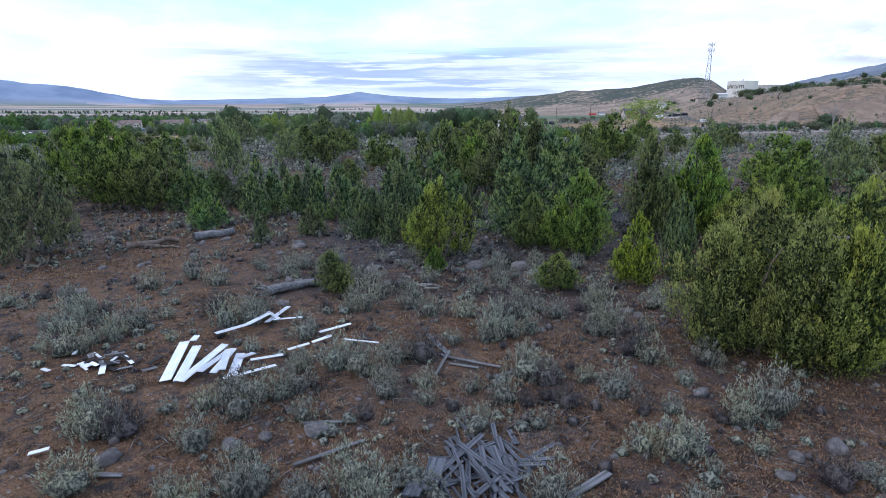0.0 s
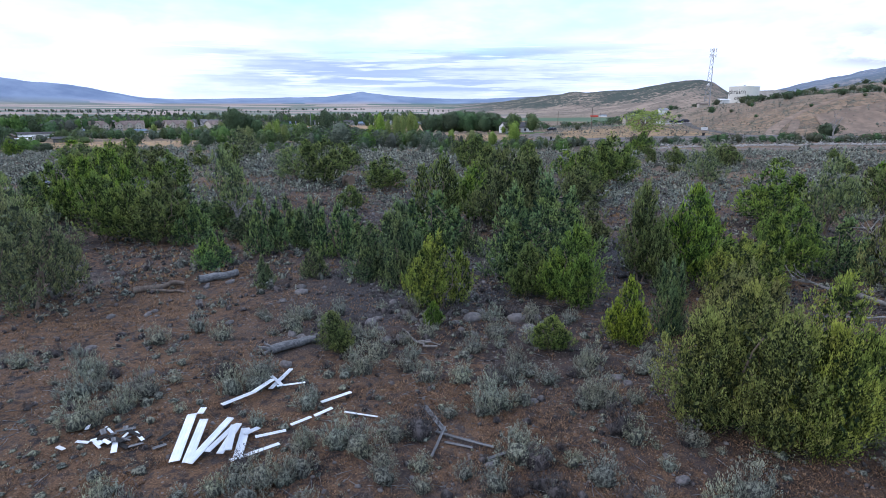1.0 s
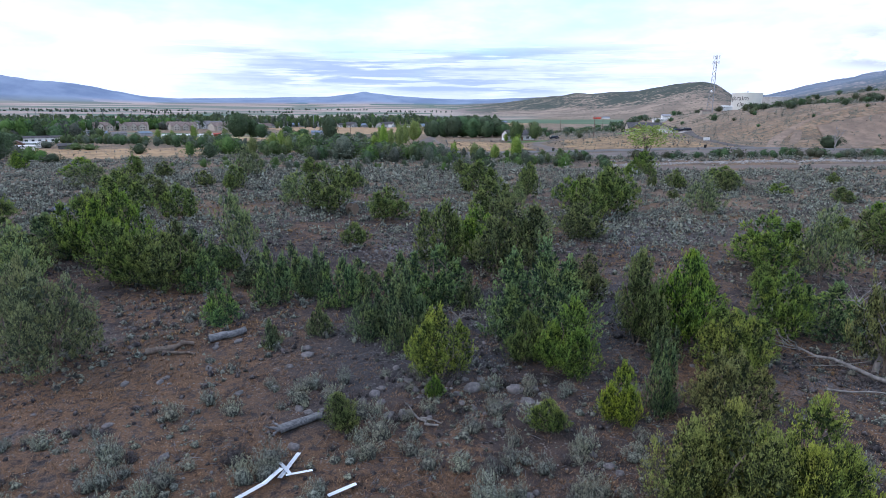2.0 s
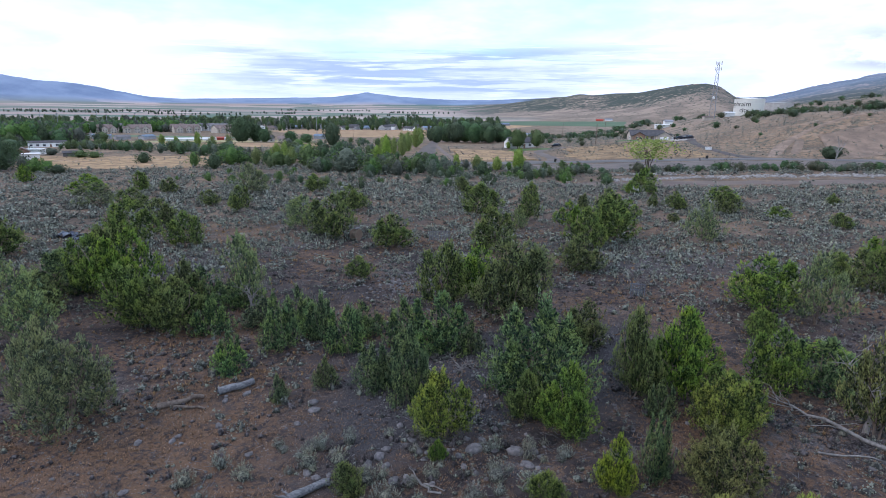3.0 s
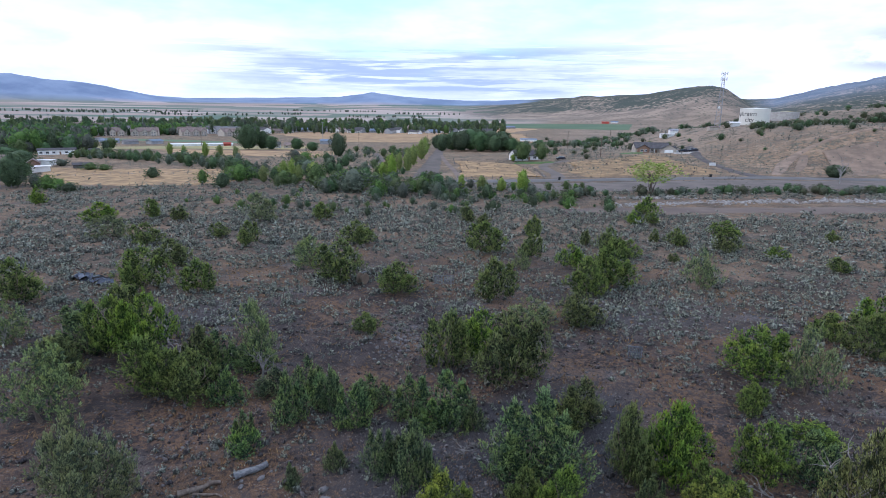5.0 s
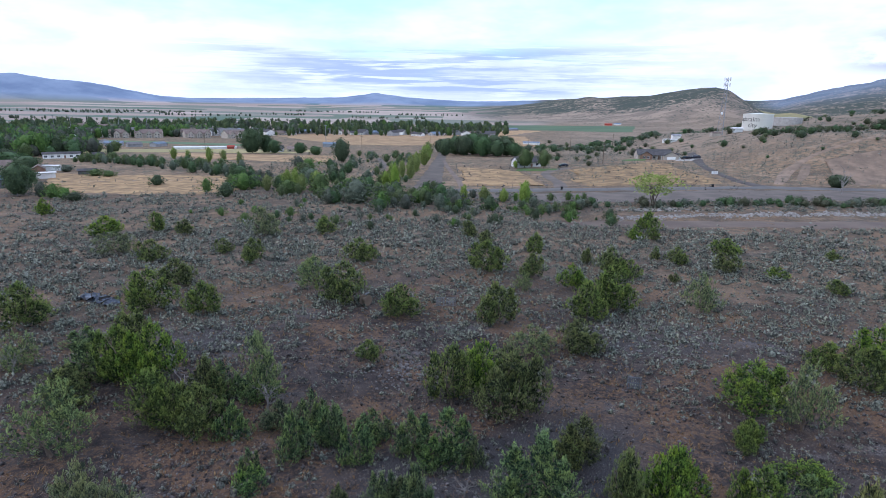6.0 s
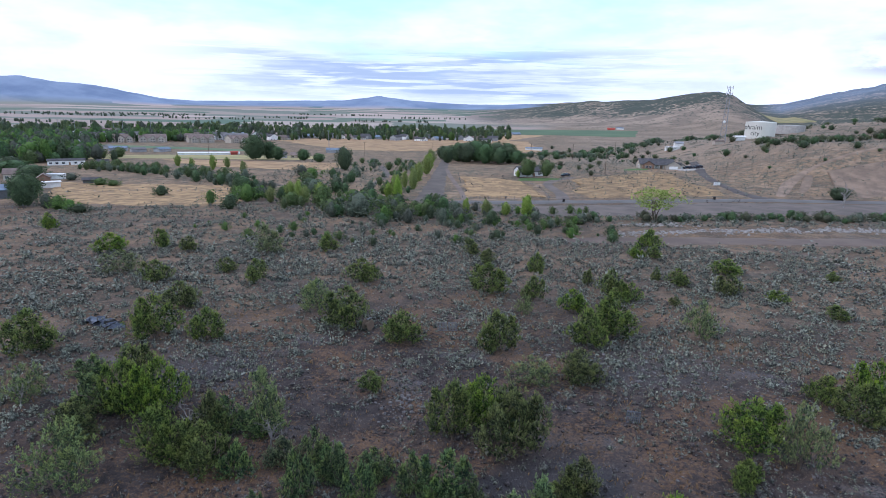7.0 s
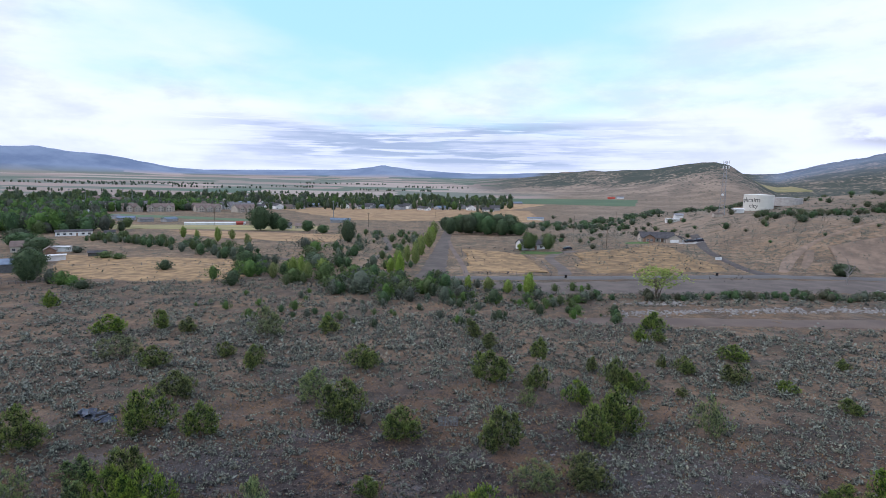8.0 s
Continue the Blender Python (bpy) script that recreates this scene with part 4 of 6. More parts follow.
sage_field("sagebrush_cover", "grey sagebrush dotting the dry hillside", 14000, 216, 400, 2.4, 7, 1, 46, lambda x, y: (x > 44) & ~((x > 88) & (x < 126) & (y > 285) & (y < 325)) & (y > 208 + 0.05 * x), mean=1.4, lean=-0.05, broad=3.0)
sage_field("sagebrush_cover", "grey sagebrush over the upper hillside", 6000, 400, 640, 2.8, 5, 1, 46, lambda x, y: x > 60, mean=1.9, lean=0.0, broad=3.2)
sage_field("sagebrush_cover", "grey-green low brush on the flats beside the lane", 8000, 185, 420, 2.4, 6, 1, 34, lambda x, y: (x < -22) & (x > -95 - 0.1 * (y - 185)) & (np.abs(x + 38) > 4), mean=1.5, broad=3.2)
sage_field("sagebrush_cover", "low brush spilling into a trampled pasture", 6000, 180, 330, 2.4, 6, 1, 46, lambda x, y: x < -70, lean=0.7, broad=3.2, mean=1.2)
sage_field("sagebrush_cover", "tufts of dry brush in the pastures by the road", 3000, 205, 300, 2.4, 6, 1, 30, lambda x, y: (x > 0) & (x < 104) & (np.abs(x - 40) > 6), mat=DEADSAGE, lean=0.4, broad=3.0, mean=1.0)


sage_field("sagebrush_cover", "close pale sagebrush round a spread of stones", 2600, 52, 84, 1.8, 13, 1, 34, lambda x, y: (np.hypot((x - 27) / 1.7, y - 64) < 11 + 3 * wobble(x, y, 5.0)) | (np.hypot((x + 26) / 1.5, y - 62) < 6), mean=0.8, broad=2.4, lean=-0.6)


def tufts(name, label, n, r0, r1, high, blades, mat, seed):
    """Dry grass: tufts of upright blades."""
    rngg = np.random.default_rng(seed)
    a = rngg.uniform(0, 6.28, blades)
    way = np.stack([np.cos(a) * 0.8, np.sin(a) * 0.8, 0 * a + 1], 1)
    v, f = leaves(np.stack([np.cos(a), np.sin(a), 0 * a], 1) * 0.12, way, rngg.uniform(0.6, 1.0, blades), 0.17, rngg)
    x, y = sector(rngg, n, r0, r1, 47)
    ok = wobble(x, y, 2.6, 7) + 0.6 * wobble(x, y, 11.0, 3) + rngg.normal(0, 0.5, n) > -0.1
    ok &= clear(x, y)
    x, y = x[ok], y[ok]
    s = high * rngg.uniform(0.5, 1.3, len(x))
    # each blade darker at its foot and paler towards the tip
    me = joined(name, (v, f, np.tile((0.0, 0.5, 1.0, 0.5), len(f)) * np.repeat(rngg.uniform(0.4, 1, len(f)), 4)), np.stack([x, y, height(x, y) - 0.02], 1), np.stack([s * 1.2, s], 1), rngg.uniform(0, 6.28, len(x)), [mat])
    tagged(new(name, me), label, "grass", kind="stuff")


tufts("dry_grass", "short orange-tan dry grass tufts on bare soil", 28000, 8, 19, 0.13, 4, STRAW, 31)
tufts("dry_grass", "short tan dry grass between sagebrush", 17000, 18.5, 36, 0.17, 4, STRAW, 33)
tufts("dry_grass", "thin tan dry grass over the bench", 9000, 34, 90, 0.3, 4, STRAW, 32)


# fallen twigs, past counting
rngg = np.random.default_rng(36)
x, y = sector(rngg, 2600, 8, 30, 47)
ok = (wobble(x, y, 3.0, 5) + rngg.normal(0, 0.4, len(x)) > 0.0) & clear(x, y)
x, y = x[ok], y[ok]
v, f, u = lump(rngg, [((0, 0, -0.5), 0.016), ((0.03, 0.02, -0.1), 0.018), ((-0.02, 0.03, 0.3), 0.012), ((0.03, 0, 0.5), 0.006)], 4)
v = v[:, [2, 0, 1]] + (0, 0, 0.03)
long_ = rngg.uniform(0.15, 0.75, len(x))
tagged(new("twigs", joined("twigs", (v, f), np.stack([x, y, height(x, y)], 1), np.stack([long_, 0.6 + 0 * long_], 1), rngg.uniform(0, 6.28, len(x)), [GREYWOOD])),
       "thin grey fallen twigs in dry grass", "twigs", kind="stuff")

# ---- broad-leaved trees and brush ----
def leafy_crown(seed, clumps, per, size=1.0, low=0.14, wide=0.42):
    """A crown 1 high: leaf clumps set through an uneven egg, leaving gaps."""
    rng = np.random.default_rng(seed)
    d = unit(rng.normal(size=(clumps, 3)))
    q = rng.uniform(0.35, 1, clumps) ** 0.6
    swell = 1 + (0.25 if wide < 0.49 else 0.42) * np.sin(3 * np.arctan2(d[:, 1], d[:, 0]) + seed) * (1 - np.abs(d[:, 2]))
    mid = np.stack([d[:, 0] * wide * q * swell, d[:, 1] * wide * q * swell, (1 + low) / 2 + d[:, 2] * (1 - low) / 2 * q * 0.92], 1)
    n = clumps * per
    out = unit(rng.normal(size=(clumps, per, 3)) + 0.4 * d[:, None])
    place = mid[:, None] + out * rng.uniform(0.2, 1, (clumps, per, 1)) * rng.uniform(0.06, 0.12, (clumps, 1, 1))
    way = out + rng.normal(size=(clumps, per, 3)) * 0.5 + np.array([0, 0, 0.25])
    v, f = leaves(place.reshape(-1, 3), way.reshape(-1, 3), rng.uniform(0.045, 0.08, n) * size, rng.uniform(0.025, 0.045, n) * size, rng)
    # leaves darker towards each clump's middle, where crown shade is put into the colour
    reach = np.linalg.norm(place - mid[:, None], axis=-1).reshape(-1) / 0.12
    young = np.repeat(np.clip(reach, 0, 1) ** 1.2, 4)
    if low > 0.3:
        return v, f, young
    # solid core, darkest low down: shade within the crown given as colour
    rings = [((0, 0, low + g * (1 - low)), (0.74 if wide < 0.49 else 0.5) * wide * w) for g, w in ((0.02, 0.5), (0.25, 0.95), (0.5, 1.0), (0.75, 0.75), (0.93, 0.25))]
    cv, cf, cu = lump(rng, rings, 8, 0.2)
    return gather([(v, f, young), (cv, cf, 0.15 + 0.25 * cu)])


def leafy_wood(seed, stems=1, spread=0.25, rich=True):
    rng = np.random.default_rng(seed)
    lines = []
    for k in range(stems):
        a = rng.uniform(0, 6.28)
        tip = np.array([0.12 * math.cos(a), 0.12 * math.sin(a), 0.7]) * (1 if stems > 1 else 0.6) + (0, 0, 0 if stems > 1 else 0.25)
        lines.append(limb(rng, (0.02 * (stems > 1) * math.cos(a), 0.02 * (stems > 1) * math.sin(a), -0.03), tip, 0.026 if stems == 1 else 0.015, 0.007, 0.05, 5 if rich else 2))
        for _ in range((6 if stems == 1 else 2) if rich else 1):
            b, q = rng.uniform(0, 6.28), rng.uniform(0.35, 0.9)
            lines.append(limb(rng, tip * q, tip * q + np.array([spread * math.cos(b), spread * math.sin(b), rng.uniform(0.1, 0.3)]), 0.009, 0.002, 0.1, 4 if rich else 2))
    return tubes(lines, 4)


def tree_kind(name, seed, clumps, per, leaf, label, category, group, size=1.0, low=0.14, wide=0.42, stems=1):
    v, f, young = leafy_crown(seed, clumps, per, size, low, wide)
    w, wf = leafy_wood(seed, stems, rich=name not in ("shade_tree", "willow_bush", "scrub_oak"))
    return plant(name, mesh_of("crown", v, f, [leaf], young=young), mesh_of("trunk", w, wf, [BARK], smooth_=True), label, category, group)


TOWN = [tree_kind("shade_tree", 100 + k, 46, 9, (COTTONWOOD, COTTONWOOD, WILLOW, ELM)[k], "dark green shade tree among the town's houses" if k < 2 else "grey-green shade tree among houses and farms" if k == 2 else "brighter green shade tree among houses and farms", "tree", "town trees", 1.7, 0.04, (0.45, 0.40, 0.48, 0.42)[k]) for k in range(4)]
GROVE = [tree_kind("cottonwood", 110 + k, 130, 18, COTTONWOOD, "tall dark green cottonwood in a dense grove", "tree", "cottonwoods", 0.85, 0.04, 0.46) for k in range(2)]
ELMS = [tree_kind("elm", 117 + k, 90, 16, ELM, "bright green elm before a white house", "tree", "elms", 1.0, 0.12, 0.42) for k in range(2)]
LIMES = [tree_kind("young_poplar", 120 + k, 60, 14, LIME, "slender yellow-green poplar by the creek", "tree", "poplars", 1.2, 0.08, 0.36) for k in range(2)]
PALETREE = tree_kind("willow_tree", 131, 80, 16, PALE_LIME, "spreading pale yellow-green willow with several thin trunks", "tree", "", 0.85, 0.38, 0.5, 4)
BRUSH = [tree_kind("willow_bush", 140 + k, 50, 11, leaf, "bushy grey-green willow along the creek" if leaf is WILLOW else "bushy green shrub along the creek", "bush", "creek willows", 1.35, 0.0, 0.5, 3) for k, leaf in enumerate((WILLOW, COTTONWOOD, ELM, ELM))]
OAK = [tree_kind("scrub_oak", 150 + k, 40, 9, (COTTONWOOD, OLIVE)[k], ("low dark scrub oak on the dry hillside", "low olive-green scrub oak on the dry hillside")[k], "bush", "hillside scrub", 1.5, 0.0, 0.5, 2) for k in range(2)]


def plant_row(stock, rows):
    for n, (x, y, high, wide) in enumerate(rows):
        put(stock[n % len(stock)], at_ground(x, y, wide * 1.1, high, (53 * n + 7 * x) % 360, 0.1))


plant_row(GROVE, [(-158, 430, 20, 19), (-2, 438, 15, 17), (11, 439, 17, 20), (26, 425, 16, 19), (35, 411, 13, 13), (-14, 469, 12, 14), (-66, 318, 14, 10),
                  (-229, 281, 9, 17), (-164, 206, 9, 12), (-205, 262, 8, 14), (-86, 219, 6.5, 9), (141, 211, 5.3, 8), (-246, 300, 10, 16), (-178, 222, 8, 9), (-146, 181, 11.5, 9), (-152, 190, 9, 8), (-236, 292, 7, 12), (-222, 278, 6.5, 11),
                  (-10, 412, 13, 12), (4, 418, 16, 15), (18, 412, 15, 14), (28, 404, 13, 12), (40, 402, 10, 12), (0, 455, 15, 15), (18, 452, 17, 16), (36, 440, 15, 15), (-150, 440, 15, 13), (-140, 428, 11, 11), (-118, 420, 9, 10), (-100, 395, 7, 9)])
plant_row(LIMES, [(19.8, 163.6, 7.2, 5.5), (-21.8, 195.6, 10, 4), (-19, 225.6, 10, 5.5), (-17.3, 289, 11, 7), (-19, 255, 10, 5.5), (-26, 201, 6.2, 4), (-110, 281, 8, 4.5),
                  (-58.5, 191, 7.5, 4.5), (-51.7, 184.5, 6.3, 4), (-48.6, 191.5, 7, 5), (-141, 316, 9.5, 5), (-141, 336, 7, 4.8), (-18, 320, 10, 7), (-19, 350, 10, 7), (-20, 380, 11, 8), (29, 284, 4, 3), (2, 171, 5, 3.5), (-24, 205, 9, 5), (-23, 232, 8, 4), (-20, 270, 9, 5), (-21, 186, 10, 4.5),
                  (8, 170, 5, 4), (14, 168, 4.5, 4), (-64, 186, 6, 4), (-55, 188, 8, 4.5), (-176, 345, 8, 5), (-160, 330, 7, 4)])
plant_row(ELMS, [(33.5, 282, 10, 9), (42, 277, 9.5, 7.5)])
put(PALETREE, at_ground(56.4, 160.3, 14.5, 9.8, 40, 0.1))
plant_row(BRUSH, [(-29.3, 162, 7.5, 10), (-114, 209, 4.4, 6.5), (-40, 170, 4, 7), (-12, 165, 4, 7), (0, 160, 4, 6), (9, 152, 4.5, 5), (-45, 180, 7, 8), (-30, 171, 7, 8), (-20, 168, 5, 6), (-36, 161, 4, 5), (-55, 179, 5, 6.5), (-74, 191, 6.5, 8), (-56, 213, 6, 9),
                  (-49, 221, 6, 8), (-66, 240, 6, 9), (-70, 262, 6, 9), (-80, 281, 6, 9), (-62, 228, 5, 8), (-130, 175, 5, 6), (-124, 172, 4, 6), (-136, 178, 5.5, 6), (-118, 168, 3, 7), (-160, 243, 3.5, 8), (-152, 240, 3, 7), (-186, 262, 3.5, 8)])

rngt = np.random.default_rng(21)
count = 0
while count < 195:      # the town's trees
    az, r = radians(rngt.uniform(-45, 4)), rngt.uniform(930, 1300)
    x, y = r * math.sin(az), r * math.cos(az)
    if rngt.uniform() > 0.8 + 0.2 * float(wobble(x, y, 60)):
        continue
    put(TOWN[(count * 7 // 3) % 4], at_ground(x, y, rngt.uniform(8, 14), rngt.uniform(10, 20), rngt.uniform(0, 360), 0.3))
    count += 1
while count < 265:      # gardens before the first row of houses
    az, r = radians(rngt.uniform(-30, 3)), rngt.uniform(865, 960)
    put(TOWN[(count * 7 // 3) % 4], at_ground(r * math.sin(az), r * math.cos(az), rngt.uniform(5, 10), rngt.uniform(6, 15), rngt.uniform(0, 360), 0.3))
    count += 1
while count < 400:      # thick trees round the farms towards the valley
    az, r = radians(rngt.uniform(-46, -31.5)), rngt.uniform(478, 800)
    x, y = r * math.sin(az), r * math.cos(az)
    if float(wobble(x, y, 45, 1)) < -0.75 or (az > radians(-34.5) and r > 560) or math.hypot(x + 395, y - 580) < 28:
        continue
    put(TOWN[(count * 7 // 3) % 4], at_ground(x, y, rngt.uniform(7, 13), rngt.uniform(8, 17), rngt.uniform(0, 360), 0.3))
    count += 1
count = 0
while count < 180:      # willows along the creek bed
    u = rngt.uniform()
    x = -86 + 126 * u
    y = np.interp(x, [-120, -60, -20, 10, 40], [232, 196, 172, 158, 152]) + rngt.normal(0, 13)
    if abs(x + 11) < 8 and y > 184 or -2 < x < 6 and y > 195:
        continue
    high = rngt.uniform(1.0, 4.6) * (1.15 if x < 0 else 0.7)
    put(BRUSH[count % 4], at_ground(x, y, high * rngt.uniform(0.85, 1.35), high, rngt.uniform(0, 360), 0.1))
    count += 1
verge = np.stack([rngt.uniform(30, 200, 150), rngt.normal(0, 2.4, 150), rngt.uniform(1.0, 2.9, 150)], 1)
for k, leaf in enumerate((WILLOW, OLIVE, COTTONWOOD)):      # brush below the road's verge
    hx, hy, hh = verge[k::3].T
    hy = 157 + 0.06 * hx + hy
    me = joined("hedge", leafy_crown(180 + k, 30, 8, 1.6, 0.0, 0.5), np.stack([hx, hy, height(hx, hy) - 0.1], 1), np.stack([hh * 1.7, hh], 1), rngt.uniform(0, 6.28, len(hx)), [leaf])
    tagged(new("hedge", me), ("grey-green willow brush below the road", "olive brush below the road", "dark green brush below the road")[k], "hedge", kind="stuff")
far_hedge = []
while len(far_hedge) < 75:      # hedge between lane and track
    x, y = rngt.uniform(-58, -18), rngt.uniform(200, 400)
    if abs(x + 39) > 4:
        far_hedge.append((x - 0.06 * (y - 205), y, rngt.uniform(1.5, 5.5)))
while len(far_hedge) < 165:     # and along the ditch beyond the pasture
    s = rngt.uniform()
    far_hedge.append((-225 + 135 * s + rngt.normal(0, 5), np.interp(s, [0, 0.7, 1], [336, 280, 236]) + rngt.normal(0, 6), rngt.uniform(2, 6)))
far_hedge = np.array(far_hedge)
for k, leaf in enumerate((WILLOW, COTTONWOOD, ELM)):
    hx, hy, hh = far_hedge[k::3].T
    me = joined("hedge", leafy_crown(160 + k, 34, 9, 1.6, 0.0, 0.5), np.stack([hx, hy, height(hx, hy) - 0.1], 1), np.stack([hh * 1.15, hh], 1), rngt.uniform(0, 6.28, len(hx)), [leaf])
    tagged(new("hedge", me), ("grey-green brush along ditch and lane", "dark green brush along ditch and lane", "bright green brush along ditch and lane")[k], "hedge", kind="stuff")
while count < 225:      # shrubs straying from the creek into the sagebrush
    x, y = rngt.uniform(-70, 20), rngt.uniform(122, 166)
    high = rngt.uniform(1.0, 2.8)
    put(BRUSH[count % 4], at_ground(x, y, high * 1.1, high, rngt.uniform(0, 360), 0.1))
    count += 1
count = 0
while count < 90:       # scrub oak on the hill before the tank
    x, y = 165 + rngt.uniform(0, 170), 315 + rngt.uniform(0, 75)
    if rngt.uniform() > math.exp(-((y - 335 - 0.1 * (x - 165)) / 22) ** 2):
        continue
    high = rngt.uniform(2, 4.6)
    put(OAK[count % 2], at_ground(x, y, high * 1.7, high, rngt.uniform(0, 360), 0.1))
    count += 1
while count < 290:      # scattered bushes over the right-hand slopes
    az, r = radians(rngt.uniform(9, 44)), rngt.uniform(275, 760)
    x, y = r * math.sin(az), r * math.cos(az)
    if 84 < x < 140 and 285 < y < 325 or 195 < x < 250 and 395 < y < 450 or 40 < x < 60 and y < 300:
        continue
    high = rngt.uniform(1.0, 3.0) * (1 + r / 900)
    put(OAK[count % 2], at_ground(x, y, high * 1.6, high, rngt.uniform(0, 360), 0.1))
    count += 1
belt = []
while len(belt) < 150:      # brush belt beyond the white house
    x, y = rngt.uniform(40, 330), rngt.uniform(440, 760)
    if rngt.uniform() < math.exp(-((y - 500 - 0.6 * (x - 40)) / 60) ** 2):
        belt.append((x, y, rngt.uniform(2.2, 6)))
belt = np.array(belt)
for k, leaf in enumerate((COTTONWOOD, WILLOW)):
    hx, hy, hh = belt[k::2].T
    me = joined("brush_belt", leafy_crown(170 + k, 30, 8, 1.8, 0.0, 0.5), np.stack([hx, hy, height(hx, hy) - 0.1], 1), np.stack([hh * 1.7, hh], 1), rngt.uniform(0, 6.28, len(hx)), [leaf])
    tagged(new("brush_belt", me), ("dark green scrub oak in a belt across the flats", "grey-green brush in a belt across the flats")[k], "brush", kind="stuff")


# woods of the town and the valley farms, past counting
def woods(name, label, spots, seed, leaf, grown=1.0):
    rngw = np.random.default_rng(seed)
    x, y = spots(rngw)
    s, high = grown * rngw.uniform(7, 13, len(x)), grown * rngw.uniform(8, 17, len(x))
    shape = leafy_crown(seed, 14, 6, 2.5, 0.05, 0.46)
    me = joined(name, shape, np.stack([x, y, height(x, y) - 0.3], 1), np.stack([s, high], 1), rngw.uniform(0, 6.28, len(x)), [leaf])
    tagged(new(name, me), label, "trees", kind="stuff")


def in_town(rngw):
    az, r = np.radians(rngw.uniform(-46, 5, 420)), rngw.uniform(955, 1420, 420)
    x, y = r * np.sin(az), r * np.cos(az)
    ok = wobble(x, y, 60) > -0.45
    return x[ok], y[ok]


def by_farms(rngw):
    az, r = np.radians(rngw.uniform(-47, -24, 420)), rngw.uniform(480, 1000, 420)
    x, y = r * np.sin(az), r * np.cos(az)
    ok = (wobble(x, y, 45, 1) > -0.5) & ~((r < 840) & (az > np.radians(-33.0))) & (np.hypot(x + 395, y - 580) > 28)
    return x[ok], y[ok]


woods("town_woods", "dark green trees filling the town", in_town, 41, COTTONWOOD)
woods("town_woods", "bright green trees between the town's houses", in_town, 44, ELM)
woods("farm_woods", "dark green trees round the valley farms", by_farms, 42, COTTONWOOD)
woods("farm_woods", "grey-green willows round the valley farms", by_farms, 45, WILLOW)
woods("farm_woods", "bright green trees round the valley farms", by_farms, 46, ELM)


def in_rows(rngw):
    """Field hedges far out on the valley floor."""
    x, y = [], []
    for az, r, long_ in ((-36, 2300, 260), (-32, 2350, 300), (-28.5, 2420, 200), (-24, 2000, 160), (-18, 2150, 120), (-12, 2600, 220), (-7, 1900, 140), (-3, 2300, 180), (-39, 1750, 240), (-21, 1650, 160)):
        long_ *= 1.8
        n = int(long_ / 10)
        u = rngw.uniform(-0.5, 0.5, n) * long_
        x.append(r * math.sin(radians(az)) + u + rngw.normal(0, 3, n))
        y.append(r * math.cos(radians(az)) + 0.1 * u + rngw.normal(0, 8, n))
    return np.concatenate(x), np.concatenate(y)


woods("valley_hedge", "dark tree rows between far valley fields", in_rows, 47, WILLOW, 0.62)

# ---- building helpers ----
def box(bm, x0, x1, y0, y1, z0, z1, bevel=0.0):
    m = Matrix.LocRotScale(((x0 + x1) / 2, (y0 + y1) / 2, (z0 + z1) / 2), None, (x1 - x0, y1 - y0, z1 - z0))
    made = bmesh.ops.create_cube(bm, size=1, matrix=m)
    if bevel:
        edges = list({e for v in made["verts"] for e in v.link_edges})
        bmesh.ops.bevel(bm, geom=edges, offset=bevel, segments=1, affect="EDGES")
    return bm


def cyl(bm, x, y, z0, z1, r0, r1=None, n=12):
    bmesh.ops.create_cone(bm, cap_ends=True, segments=n, radius1=r0, radius2=r0 if r1 is None else r1, depth=z1 - z0, matrix=Matrix.Translation((x, y, (z0 + z1) / 2)))
    return bm


def part(name, bm, mat, parent, label="", m=None):
    me = bpy.data.meshes.new(name)
    bm.to_mesh(me)
    bm.free()
    me.materials.append(mat)
    ob = new(name, me)
    ob.parent = parent
    if m is not None:
        ob.matrix_basis = m
    return tagged(ob, label) if label else ob


def thing(name, label, category, m, group=""):
    ob = tagged(new(name), label, category, group)
    ob.matrix_basis = m
    return ob


def rod(bm, a, b, r, n=6, r1=None):
    a, b = Vector(a), Vector(b)
    turn = (b - a).to_track_quat("Z", "Y").to_matrix().to_4x4()
    bmesh.ops.create_cone(bm, cap_ends=True, segments=n, radius1=r, radius2=r if r1 is None else r1, depth=(b - a).length, matrix=Matrix.Translation((a + b) / 2) @ turn)
    return bm


def solid(bm, pts, faces):
    vs = [bm.verts.new(p) for p in pts]
    for f in faces:
        bm.faces.new([vs[k] for k in f])
    bmesh.ops.recalc_face_normals(bm, faces=bm.faces)
    return bm


def gable_body(bm, x0, x1, y0, y1, h, rise, along="x"):
    """Walls with gable ends; the ridge runs along x or y."""
    xm, ym = (x0 + x1) / 2, (y0 + y1) / 2
    if along == "x":
        pts = [(x0, y0, 0), (x1, y0, 0), (x1, y1, 0), (x0, y1, 0), (x0, y0, h), (x1, y0, h), (x1, y1, h), (x0, y1, h), (x0, ym, h + rise), (x1, ym, h + rise)]
        fs = [(0, 1, 5, 4), (2, 3, 7, 6), (1, 2, 6, 9, 5), (3, 0, 4, 8, 7), (4, 5, 9, 8), (6, 7, 8, 9), (3, 2, 1, 0)]
    else:
        pts = [(x0, y0, 0), (x1, y0, 0), (x1, y1, 0), (x0, y1, 0), (x0, y0, h), (x1, y0, h), (x1, y1, h), (x0, y1, h), (xm, y0, h + rise), (xm, y1, h + rise)]
        fs = [(0, 1, 5, 8, 4), (1, 2, 6, 5), (2, 3, 7, 9, 6), (3, 0, 4, 7), (4, 8, 9, 7), (5, 6, 9, 8), (3, 2, 1, 0)]
    return solid(bm, pts, fs)


